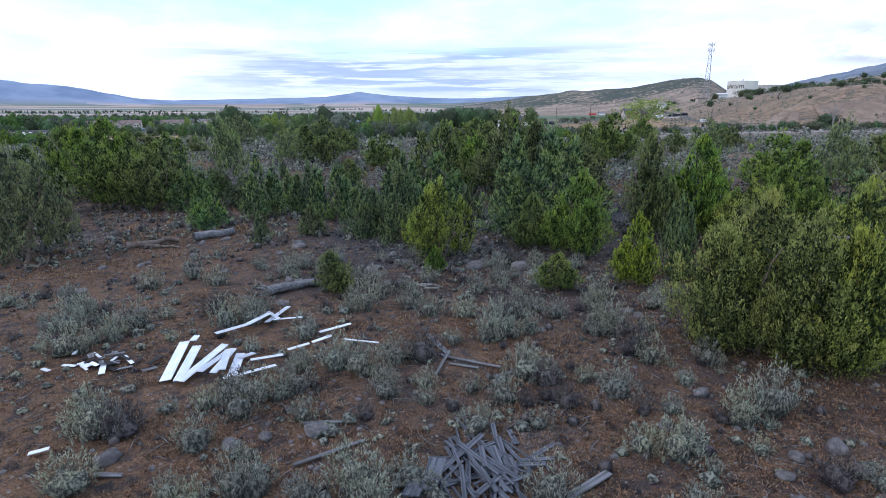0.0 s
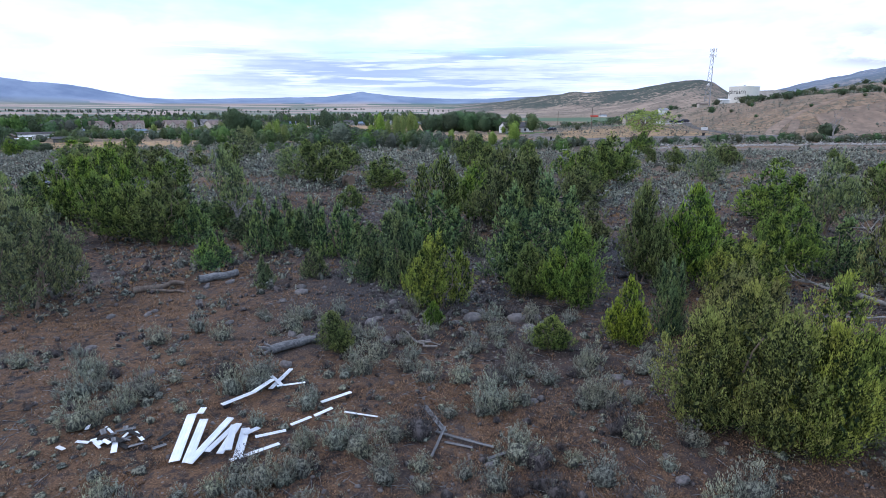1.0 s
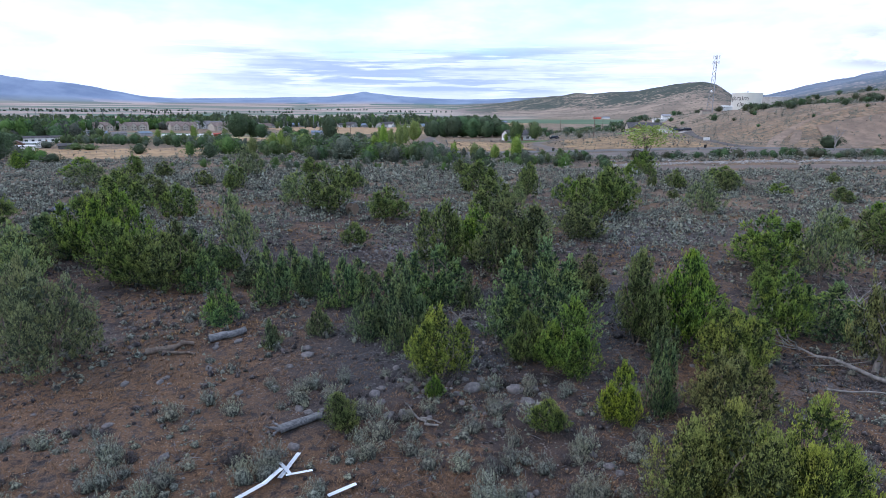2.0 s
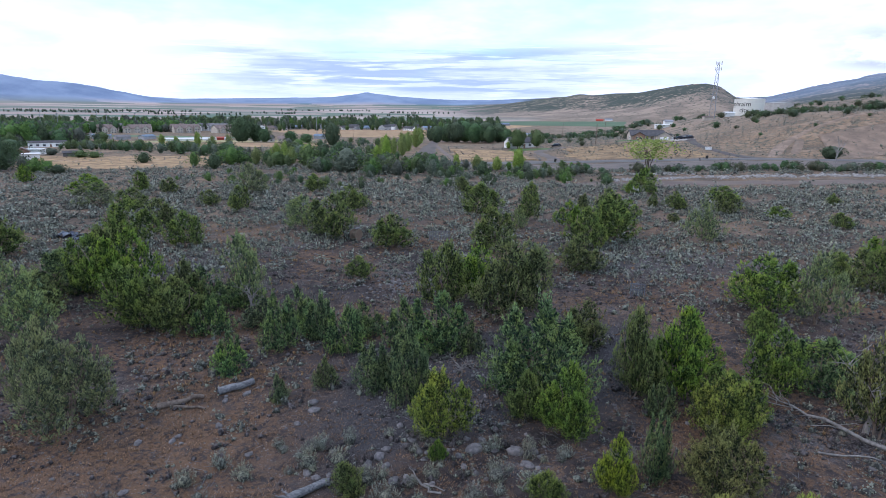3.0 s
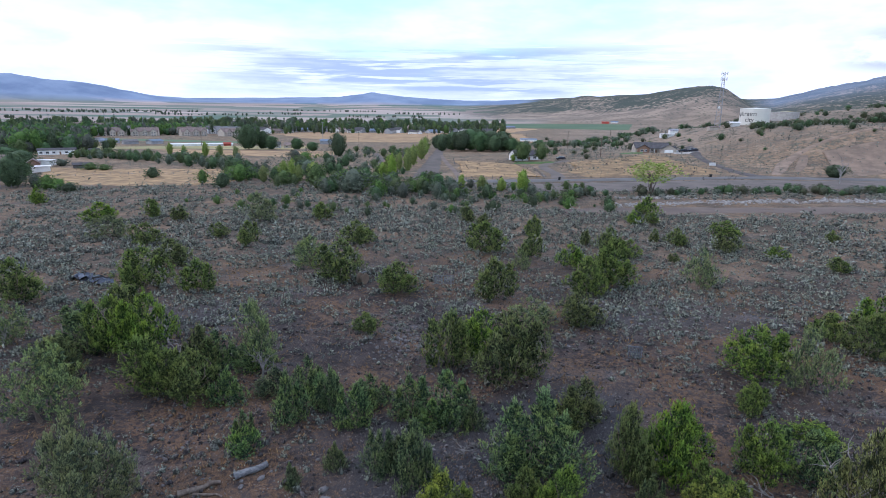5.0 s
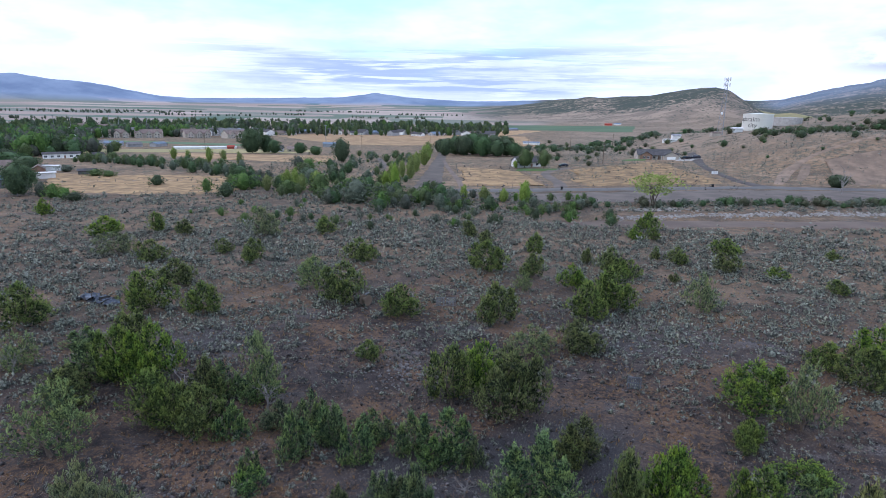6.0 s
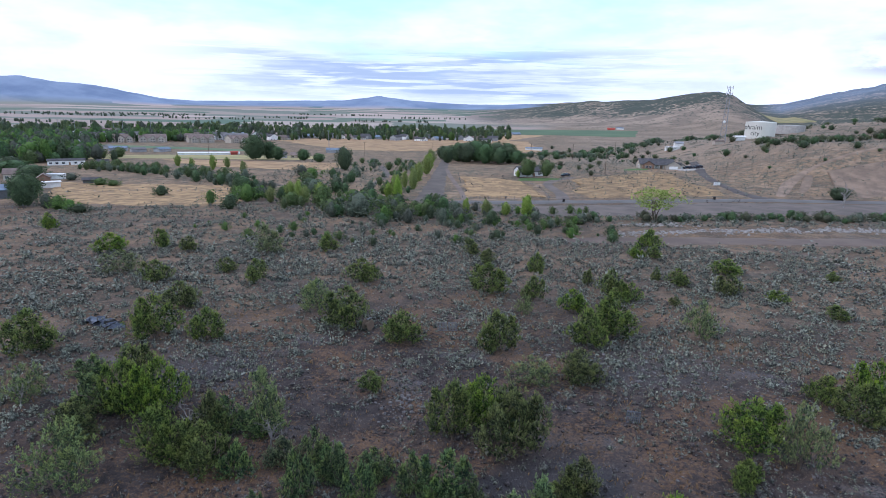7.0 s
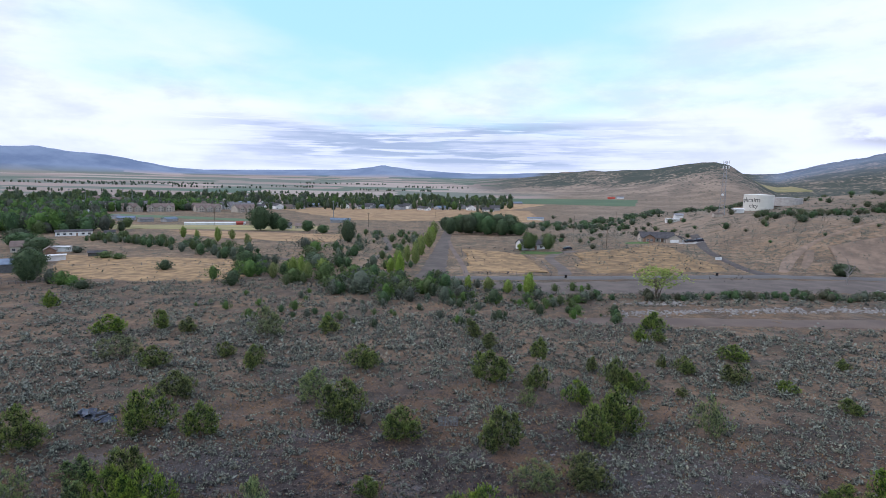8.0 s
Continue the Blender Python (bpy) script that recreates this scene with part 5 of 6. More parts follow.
def gable_roof(bm, x0, x1, y0, y1, h, rise, along="x", eave=0.45, thick=0.18):
    """Two thick slopes standing over the eaves."""
    if along == "y":
        gable_roof(bm, y0, y1, -x1, -x0, h, rise, "x", eave, thick)
        bmesh.ops.rotate(bm, verts=bm.verts, cent=(0, 0, 0), matrix=Matrix.Rotation(math.pi / 2, 3, "Z"))
        return bm
    ym = (y0 + y1) / 2
    drop = rise / ((y1 - y0) / 2) * eave
    for ye, s in ((y0 - eave, -1), (y1 + eave, 1)):
        a, b = x0 - eave, x1 + eave
        lo, hi = h - drop + 0.03, h + rise + 0.03
        pts = [(a, ye, lo), (b, ye, lo), (b, ym, hi), (a, ym, hi), (a, ye, lo + thick), (b, ye, lo + thick), (b, ym, hi + thick), (a, ym, hi + thick)]
        solid(bm, pts, [(0, 1, 2, 3), (4, 5, 6, 7), (0, 1, 5, 4), (1, 2, 6, 5), (2, 3, 7, 6), (3, 0, 4, 7)])
    return bm


def window(parent, x, y, z, w, h, side="front"):
    """A window proud of the wall: frame with its pane."""
    bm = bmesh.new()
    t = 0.08
    for a in ((-w / 2, -w / 2 + t, -h / 2, h / 2), (w / 2 - t, w / 2, -h / 2, h / 2), (-w / 2 + t, w / 2 - t, -h / 2, -h / 2 + t), (-w / 2 + t, w / 2 - t, h / 2 - t, h / 2), (-0.03, 0.03, -h / 2 + t, h / 2 - t)):
        box(bm, a[0], a[1], -0.06, 0.04, a[2], a[3])
    m = Matrix.Translation((x, y, z)) @ Matrix.Rotation({"front": 0, "left": -math.pi / 2, "right": math.pi / 2}[side], 4, "Z")
    fr = part("window", bm, WHITE, parent, m=m)
    bm = box(bmesh.new(), -w / 2 + t, w / 2 - t, -0.03, 0.02, -h / 2 + t, h / 2 - t)
    part("pane", bm, GLASS, fr)


def door(parent, x, y, w, h, mat, name="door", label=""):
    bm = box(bmesh.new(), x - w / 2, x + w / 2, y - 0.07, y + 0.02, 0.02, h, 0.02)
    if name == "garage_door":
        for k in range(1, 4):
            box(bm, x - w / 2 + 0.1, x + w / 2 - 0.1, y - 0.085, y - 0.05, h * k / 4 - 0.25, h * k / 4 - 0.2)
    return part(name, bm, mat, parent, label)


def house(label, m, w, d, h, rise, wall, roof, along="x", wins=3, group="", name="house", chimney=False):
    """A gabled house with its front towards -y."""
    top = thing(name, label, "house" if name == "house" else name.replace("_", " "), m, group)
    part("wall", gable_body(bmesh.new(), -w / 2, w / 2, -d / 2, d / 2, h, rise, along), wall, top)
    part("roof", gable_roof(bmesh.new(), -w / 2, w / 2, -d / 2, d / 2, h, rise, along), roof, top)
    if wins:
        for k in range(wins):
            x = -w / 2 + w * (k + 0.5) / wins
            if k == wins // 2:
                door(top, x, -d / 2, 1.0, 2.1, BRICK)
            else:
                window(top, x, -d / 2, min(1.6, h * 0.6), min(1.7, w / wins * 0.5), min(1.3, h * 0.5))
        if along == "x":
            window(top, w / 2, 0, 1.6, 1.4, 1.2, "right")
            window(top, -w / 2, 0, 1.6, 1.4, 1.2, "left")
    if chimney:
        part("chimney", box(bmesh.new(), w * 0.2, w * 0.2 + 0.7, -0.3, 0.4, h, h + rise + 0.8), BRICK, top)
    return top


def site(x, y, turn=0.0, sink=0.1):
    return at_ground(x, y, 1.0, 1.0, turn, sink)


# ---- the house above the road ----
home = thing("house", "tan single-storey house with dark gables and a double garage", "house", site(106.2, 304, -4, 0.2) @ Matrix.Scale(0.88, 4))
part("wall", gable_body(bmesh.new(), -12, 8, -2, 8, 3.0, 2.9), STUCCO, home)
part("wall", gable_body(bmesh.new(), -11, -4.5, -4.5, 1.5, 3.0, 2.0, "y"), BRICK, home, "brown brick bay with a gable")
part("wall", gable_body(bmesh.new(), 2, 10.5, -6.5, 1.5, 3.0, 2.3, "y"), STUCCO, home)
part("wall", gable_body(bmesh.new(), 9.5, 13, -4.5, 3.0, 2.8, 1.2, "y"), STUCCO, home)
for a in ((-12, 8, -2, 8, 3.0, 2.9, "x"), (-11, -4.5, -4.5, 1.5, 3.0, 2.0, "y"), (2, 10.5, -6.5, 1.5, 3.0, 2.3, "y"), (9.5, 13, -4.5, 3.0, 2.8, 1.2, "y")):
    part("roof", gable_roof(bmesh.new(), *a), ROOF_DARK, home)
door(home, 6.2, -6.5, 4.9, 2.3, WHITE, "garage_door", "white panelled double garage door")
door(home, 11.3, -4.5, 2.5, 2.2, WHITE, "garage_door", "white single garage door")
door(home, 0.2, -2, 1.0, 2.1, BRICK)
for x, y in ((-8.8, -4.5), (-6.6, -4.5), (-2.6, -2)):
    window(home, x, y, 1.6, 1.5, 1.4)
window(home, -12, 2, 1.6, 1.6, 1.3, "left")
for x in (-3.6, -1.2, 1.4):
    part("porch_post", box(bmesh.new(), x - 0.12, x + 0.12, -3.6, -3.36, 0, 2.8), WHITE, home)
part("porch_roof", box(bmesh.new(), -4.4, 1.9, -3.9, -1.9, 2.8, 3.0), ROOF_DARK, home)

# ---- white house behind two trees ----
white_house = house("small white clapboard house with a dark roof", site(36, 290, 20), 15, 8, 2.9, 2.2, WHITE, ROOF_DARK, wins=5)

# ---- farmyard towards the valley ----
house("long flat-roofed tan building behind trees", site(-640, 850, 30), 60, 14, 6.5, 0.8, STUCCO, GREYWALL, wins=9)
for k, (x, y) in enumerate([(-430, 560), (-350, 470), (-500, 640), (-560, 690)]):
    house("tan house roof showing between trees", site(x, y, 20 + 15 * k), 15, 10, 4.5, 3.0, STUCCO, ROOF_BROWN, wins=3, group="farm houses")
house("long low white building with a grey roof", site(-263, 368, 32), 21, 6, 3.2, 1.0, WHITE, ROOF_DARK, wins=6)
house("small white shed with an open dark bay", site(-237, 366, 30), 6, 4, 2.6, 1.2, WHITE, ROOF_DARK, wins=0, name="shed")
for k, (x, y, turn) in enumerate([(-196, 266, 8), (-176, 234, 40)]):
    house("white camper trailer parked in a farmyard", site(x, y, turn), 7.5, 2.6, 2.5, 0.25, WHITE, WHITE, wins=0, name="trailer", group="farmyard trailers")
house("dark red shed with a grey gable roof", site(-192, 252, 35), 5, 6, 2.5, 1.6, BRICK, ROOF_BROWN, "y", 0, name="shed")
house("weathered grey shed with a low roof", site(-168, 250, 30), 7, 4, 1.9, 0.7, GREYWOOD, ROOF_DARK, wins=0, name="shed")
house("open timber barn with a blue metal roof", site(-172, 204, 30), 9, 7, 3.4, 1.5, GREYWOOD, ROOF_BLUE, wins=0, name="barn")
house("tan farmhouse with a brown gabled roof among trees", site(-214, 268, 30), 15, 9, 3.2, 2.2, STUCCO, ROOF_BROWN, wins=5)
house("grey shed with a pale metal roof", site(-148, 166, 30), 7, 6, 2.8, 1.0, GREYWOOD, STEEL, wins=0, name="shed")
house("grey house with a dark roof beside tall trees", site(-152, 462, 12), 16, 9, 3.0, 2.2, GREYWALL, ROOF_DARK, wins=5)
house("tan house with a low roof beside a lawn", site(-135, 466, 10), 12, 8, 2.8, 1.8, STUCCO, ROOF_BROWN, wins=3)
house("long shed with a blue metal roof", site(-129, 582, 8), 20, 9, 3.4, 1.6, GREYWALL, ROOF_BLUE, wins=0, name="shed")
house("long low white metal shed in the meadow", site(-229, 508, 18), 52, 7, 1.9, 0.8, WHITE, WHITE, wins=0, name="shed")
house("bright red lean-to at the end of a white shed", site(-208.5, 514.5, 18), 6, 8.2, 2.1, 0.9, RED, RED, wins=0, name="shed")
for k, (x, y, w) in enumerate([(-345, 560, 20), (-318, 548, 16), (-298, 556, 18), (-372, 585, 14)]):
    house("low farm shed with a grey roof" if k % 2 else "low farm shed with a blue-grey metal roof", site(x, y, 20 + 27 * k), 0.8 * w, 8, 2.8, 1.6, GREYWALL, (ROOF_BLUE, ROOF_GREY)[k % 2], wins=0, name="shed", group="farm sheds")
for k, (x, y) in enumerate([(-395, 575), (-388, 588)]):
    house("narrow white farm building with a steep gable", site(x, y, 30), 6, 8, 6, 4, WHITE, GREYWALL, "y", 0, name="shed", group="white gables")

# ---- the town ----
KIT = []
for k, (w, d, h, rise, wall, roof, along) in enumerate([(18, 10, 3.4, 2.8, WHITE, ROOF_DARK, "x"), (16, 11, 5.4, 3.0, GREYWALL, ROOF_DARK, "x"), (20, 11, 3.6, 3.2, STUCCO, ROOF_BROWN, "x"), (13, 14, 5.2, 3.4, WHITE, ROOF_DARK, "y"), (22, 12, 3.4, 2.6, GREYWALL, ROOF_BLUE, "x")]):
    KIT.append(house(["white town house with a dark roof", "grey two-storey town house with a dark roof", "tan town house with a brown roof", "white gabled town house with a dark roof", "grey town house with a blue-grey roof"][k],
                     Matrix(), w, d, h, rise, wall, roof, along, 5 if along == "x" else 3, "town houses", chimney=k == 2))
rngh = np.random.default_rng(3)
for k in range(34):
    az = -27 + k * 0.92 + rngh.uniform(-0.3, 0.3)
    r = rngh.uniform(885, 1000)
    put(KIT[(0, 1, 3, 2, 0, 1, 4)[k % 7]], at_ground(r * math.sin(radians(az)), r * math.cos(radians(az)), 1.05, 1.05, rngh.uniform(-60, 60) - az, 0.3))
for k in range(26):
    az, r = rngh.uniform(-44, -20), rngh.uniform(960, 1300)
    put(KIT[k % 5], site(r * math.sin(radians(az)), r * math.cos(radians(az)), rngh.uniform(-40, 40) - az, 0.3))
BIG = []
for k in range(2):
    wall, roof = (STUCCO, GREYWALL)[k], (ROOF_BROWN, ROOF_GREY)[k]
    big = house("large tan apartment block with several brown gables" if k == 0 else "large grey apartment block with several gables", Matrix(), 32, 13, 6.5, 4.5, wall, roof, "x", 0, "apartment blocks")
    for x in (-10, 1, 11):
        part("wall", gable_body(bmesh.new(), x - 3.5, x + 3.5, -9.5, 0, 6.5, 3.2, "y"), (STUCCO, WHITE)[k], big, "low projecting bay with a gable")
        part("roof", gable_roof(bmesh.new(), x - 3.5, x + 3.5, -9.5, 0, 6.5, 3.2, "y"), roof, big)
        for z in (1.7, 4.6):
            for dx in (-1.6, 1.6):
                window(big, x + dx, -9.5, z, 1.6, 1.5)
    BIG.append(big)
for k, (x, y, turn) in enumerate([(-405, 735, 20), (-450, 765, 60), (-365, 770, -15), (-480, 815, 25), (-415, 805, 75), (-520, 790, 35), (-345, 742, 40), (-320, 800, 5), (-300, 755, 60), (-476, 728, 30), (-440, 725, 15), (-500, 760, 10), (-390, 830, 30), (-355, 815, 50), (-560, 850, 20), (-545, 905, 30), (-585, 930, 10)]):
    put(BIG[k % 2], site(x, y, turn, 0.4))
for k, (x, y) in enumerate([(414, 1600), (445, 1622)]):
    house(["red farm building with a white end", "long farm shed with a pale roof"][k], site(x, y, -15), 20, 9, 3.5, 2, (RED, WHITE)[k], (RED, ROOF_BLUE)[k], wins=0, name="barn")
house("low white metal shed in a tan field", site(88, 690, -5), 20, 7, 2.4, 1.0, WHITE, ROOF_BLUE, wins=0, name="shed")
for k, (x, y) in enumerate([(60, 1130), (85, 1150), (30, 1150), (110, 1180)]):
    put(KIT[(1, 0, 2, 4)[k]], site(x, y, 10 * k, 0.3))

# ---- water tank, tower and huts on the hill ----
TX, TY, TR, TH = 222.6, 434.0, 10.2, 12.0
tank = thing("water_tank", "cream steel water tank with black lettering on a hill", "water tank", site(TX, TY, 0, 0.6))
bm = cyl(bmesh.new(), 0, 0, 0, TH, TR, TR, 96)
part("shell", bm, TANK, tank)
part("roof", cyl(bmesh.new(), 0, 0, TH + 0.01, TH + 0.7, TR + 0.15, 1.2, 96), TANK, tank)
part("rim", cyl(bmesh.new(), 0, 0, TH - 0.12, TH, TR + 0.12, TR + 0.12, 96), TANK, tank)
for k in range(1, 4):
    bm = bmesh.new()
    bmesh.ops.create_cone(bm, cap_ends=False, segments=96, radius1=TR + 0.03, radius2=TR + 0.03, depth=0.08, matrix=Matrix.Translation((0, 0, TH * k / 4)))
    part("seam", bm, TANK, tank)
part("vent", cyl(bmesh.new(), 0, 0, TH + 0.7, TH + 1.3, 0.6, 0.5), STEEL, tank)


def lettering(text, size, angle, z):
    """Letters bent round the tank's shell; angle: where the first one begins, seen from above."""
    cu = bpy.data.curves.new("text", "FONT")
    cu.body, cu.size, cu.extrude = text, size, 0.03
    ob = new("text", cu)
    me = ob.to_mesh().copy()
    bpy.data.objects.remove(ob)
    bpy.data.curves.remove(cu)
    for v in me.vertices:
        a = angle + v.co.x / TR
        r = TR + 0.05 + v.co.z
        v.co = (r * math.cos(a), r * math.sin(a), z + v.co.y)
    me.materials.clear()
    me.materials.append(LETTER)
    w = new("lettering", me)
    w.parent = tank


towards = math.atan2(-TY, -TX)
lettering("ephraim", 4.8, towards - 1.42, 6.8)
lettering("city", 4.4, towards - 0.62, 2.6)
second = thing("water_tank", "low grey concrete water tank behind the cream one", "water tank", site(254, 452, 0, 0.6))
part("shell", cyl(bmesh.new(), 0, 0, 0, 6.4, 10.5, 10.5, 64), CONCRETE, second)
part("roof", cyl(bmesh.new(), 0, 0, 6.41, 6.8, 10.6, 1.0, 64), CONCRETE, second)

tower = thing("radio_tower", "tall three-legged steel lattice tower with antennas", "tower", site(182, 402, 10, 0.3))
TOP, BASE, HIGH = 0.8, 2.5, 38.0
feet = [Vector((math.cos(a), math.sin(a), 0)) for a in (0.5, 0.5 + 2.094, 0.5 + 4.189)]
at_level = lambda f, z: f * (BASE + (TOP - BASE) * z / HIGH) + Vector((0, 0, z))
for f in feet:
    part("leg", rod(bmesh.new(), at_level(f, 0), at_level(f, HIGH), 0.16, 8, 0.12), STEEL, tower)
for k in range(13):
    z0, z1 = HIGH * k / 13, HIGH * (k + 1) / 13
    for i in range(3):
        a, b = feet[i], feet[(i + 1) % 3]
        part("brace", rod(bmesh.new(), at_level(a, z0), at_level(b, z1), 0.06), STEEL, tower)
        part("brace", rod(bmesh.new(), at_level(b, z0), at_level(a, z1), 0.06), STEEL, tower)
for z in (HIGH - 4.5, HIGH - 0.8):
    for i in range(6):
        a = i * math.pi / 3
        bm = rod(bmesh.new(), (0.8 * math.cos(a), 0.8 * math.sin(a), z), (2.1 * math.cos(a), 2.1 * math.sin(a), z), 0.06)
        arm = part("antenna_arm", bm, STEEL, tower)
        part("antenna", box(bmesh.new(), 2.1 * math.cos(a) - 0.18, 2.1 * math.cos(a) + 0.18, 2.1 * math.sin(a) - 0.18, 2.1 * math.sin(a) + 0.18, z - 1.0, z + 1.2, 0.03), WHITE, arm)
part("dish", cyl(bmesh.new(), 0, 0, -0.2, 0.2, 1.0, 0.5, 20), WHITE, tower, "round white microwave dish", Matrix.Translation((-1.9, -1.6, 14.5)) @ Matrix.Rotation(math.pi / 2, 4, "X"))
house("small white equipment hut beside the tower", site(194, 405, 10), 7, 4, 2.8, 0.5, WHITE, WHITE, wins=0, name="hut")
house("small tan equipment hut beside the tower", site(176, 396, 0), 6, 4, 2.6, 0.5, STUCCO, ROOF_BROWN, wins=0, name="hut")
house("long white trailer parked on the slope", site(156, 425, 8), 10, 3, 2.6, 0.3, WHITE, WHITE, wins=0, name="trailer")
house("small white shed on the slope", site(166, 440, 0), 6, 4, 2.8, 1.0, WHITE, STEEL, wins=0, name="shed")


# ---- poles, fences and small things by the road ----
def utility_pole(x, y, high, turn=0):
    top = thing("utility_pole", "brown wooden utility pole with a crossarm", "utility pole", site(x, y, turn, 0.3), "utility poles")
    part("pole", cyl(bmesh.new(), 0, 0, 0, high, 0.2, 0.14, 10), POLEWOOD, top)
    arm = part("crossarm", box(bmesh.new(), -1.3, 1.3, -0.2, -0.08, high - 0.9, high - 0.72, 0.02), POLEWOOD, top)
    for k in (-1.1, -0.4, 0.4, 1.1):
        part("insulator", cyl(bmesh.new(), k, -0.14, high - 0.72, high - 0.5, 0.05, 0.04, 8), STEEL, arm)


for x, y, high, turn in ((72.7, 285, 10.3, 70), (82.6, 421, 12, 70), (64, 520, 12, 80), (-84, 492, 13, 0), (-220, 487, 13, 20), (140, 520, 12, 60), (-35, 700, 12, 0)):
    utility_pole(x, y, high, turn)


for x, y, high in ((-583, 808, 26), (-566, 819, 24), (-504, 835, 26), (-470, 850, 24), (-540, 870, 26), (-150, 640, 20)):
    mast = thing("light_mast", "tall thin pale light mast in the town", "light mast", site(x, y, 20, 0.3), "light masts")
    part("pole", cyl(bmesh.new(), 0, 0, 0, high, 0.42, 0.26, 10), STEEL, mast)
    part("lamp_bar", box(bmesh.new(), -1.4, 1.4, -0.3, 0.3, high, high + 0.7, 0.05), STEEL, mast)


def fence(label, line, gap=3.2, high=1.25, rails=0):
    top = thing("fence", label, "fence", Matrix(), "pasture fences")
    pts = []
    for (x0, y0), (x1, y1) in zip(line, line[1:]):
        n = max(1, int(math.hypot(x1 - x0, y1 - y0) / gap))
        pts += [(x0 + (x1 - x0) * k / n, y0 + (y1 - y0) * k / n) for k in range(n)]
    pts.append(line[-1])
    ends = []
    for x, y in pts:
        z = float(height(x, y))
        part("post", cyl(bmesh.new(), 0, 0, -0.3, high, 0.09, 0.07, 6), GREYWOOD, top, m=pose(x, y, z, random.uniform(-5, 5), random.uniform(-5, 5)))
        ends.append((x, y, z))
    for zz in (0.5, 0.95):
        bm = bmesh.new()
        for a, b in zip(ends, ends[1:]):
            rod(bm, (a[0], a[1], a[2] + zz), (b[0], b[1], b[2] + zz), 0.035 if rails else 0.012, 4)
        part("rail" if rails else "wire", bm, GREYWOOD if rails else STEEL, top)


fence("grey post and wire fence round a dry pasture", [(1, 206), (33, 206), (34, 240), (31, 262)])
fence("grey post and wire fence beside a gravel lane", [(-1, 300), (0, 262)])
fence("weathered post fence in a trampled pasture", [(-176, 215), (-150, 218), (-125, 224), (-100, 219), (-88, 226)], 5.5)
fence("weathered timber corral fence by a barn", [(-160, 178), (-146, 176), (-138, 184), (-140, 194)], 2.5, 1.5, 1)
fence("post fence along the slope below a house", [(62, 290), (80, 288), (96, 286)], 4)

sign = thing("sign", "white sign board on two posts beside the drive", "sign", site(108.5, 240, 8, 0.1) @ Matrix.Scale(0.72, 4))
for x in (-1.5, 1.5):
    part("post", box(bmesh.new(), x - 0.07, x + 0.07, -0.05, 0.05, 0, 1.2), GREYWOOD, sign)
board = part("board", box(bmesh.new(), -2.0, 2.0, -0.14, -0.06, 0.9, 2.6, 0.02), WHITE, sign)
for k, w in enumerate((1.5, 1.2, 1.4)):
    part("bar", box(bmesh.new(), -w, w, -0.16, -0.15, 2.2 - 0.4 * k, 2.32 - 0.4 * k), GREYWALL, board)
for x, y in ((36.5, 196), (91, 201.5)):
    wheelie = thing("trash_bin", "black wheeled trash bin at the roadside", "trash bin", site(x, y, 10, 0.0) @ Matrix.Translation((0, 0, 0.3)), "trash bins")
    part("body", solid(bmesh.new(), [(-0.25, -0.28, 0.05), (0.25, -0.28, 0.05), (0.25, 0.28, 0.05), (-0.25, 0.28, 0.05), (-0.32, -0.36, 1.0), (0.32, -0.36, 1.0), (0.32, 0.36, 1.0), (-0.32, 0.36, 1.0)],
         [(0, 1, 2, 3), (4, 5, 6, 7), (0, 1, 5, 4), (1, 2, 6, 5), (2, 3, 7, 6), (3, 0, 4, 7)]), RUBBER, wheelie)
    part("lid", box(bmesh.new(), -0.34, 0.34, -0.4, 0.38, 1.0, 1.08, 0.02), RUBBER, wheelie)
    for k in (-0.3, 0.3):
        part("wheel", rod(bmesh.new(), (k - 0.04, 0.3, 0.1), (k + 0.04, 0.3, 0.1), 0.11, 10), RUBBER, wheelie)


def car(x, y, turn, mat, label, long_=4.8, high=1.75):
    top = thing("car", label, "car", site(x, y, turn, -0.3))
    prof = [(-0.5, 0.30), (-0.5, 0.62), (-0.27, 0.68), (-0.15, 1.0), (0.30, 1.0), (0.44, 0.68), (0.5, 0.62), (0.5, 0.30)]
    pts = [(px * long_, s * 0.92 * (1 if pz < 0.7 else 0.82), pz * high) for s in (-1, 1) for px, pz in prof]
    n = len(prof)
    body = part("body", solid(bmesh.new(), pts, [tuple(range(n)), tuple(range(n, 2 * n))] + [(k, (k + 1) % n, n + (k + 1) % n, n + k) for k in range(n)]), mat, top)
    for s in (-1, 1):
        part("side_window", box(bmesh.new(), -0.12 * long_, 0.28 * long_, s * 0.83 - 0.02, s * 0.83 + 0.02, 0.72 * high, 0.93 * high), GLASS, body)
    for px in (-0.32, 0.32):
        for s in (-1, 1):
            wh = part("wheel", rod(bmesh.new(), (px * long_, s * 0.78, 0.36), (px * long_, s * 0.96, 0.36), 0.36, 16), RUBBER, top)
            part("rim", rod(bmesh.new(), (px * long_, s * 0.93, 0.36), (px * long_, s * 0.975, 0.36), 0.2, 12), STEEL, wh)


car(118.5, 297.5, 10, CARPAINT, "dark blue car parked beside the garage")
car(124.5, 299.5, 25, CARPAINT, "dark pickup parked at the edge of the drive", 5.4, 1.85)
car(52, 279, 20, CARPAINT, "dark vehicle parked beside the gravel drive", 4.6, 1.7)

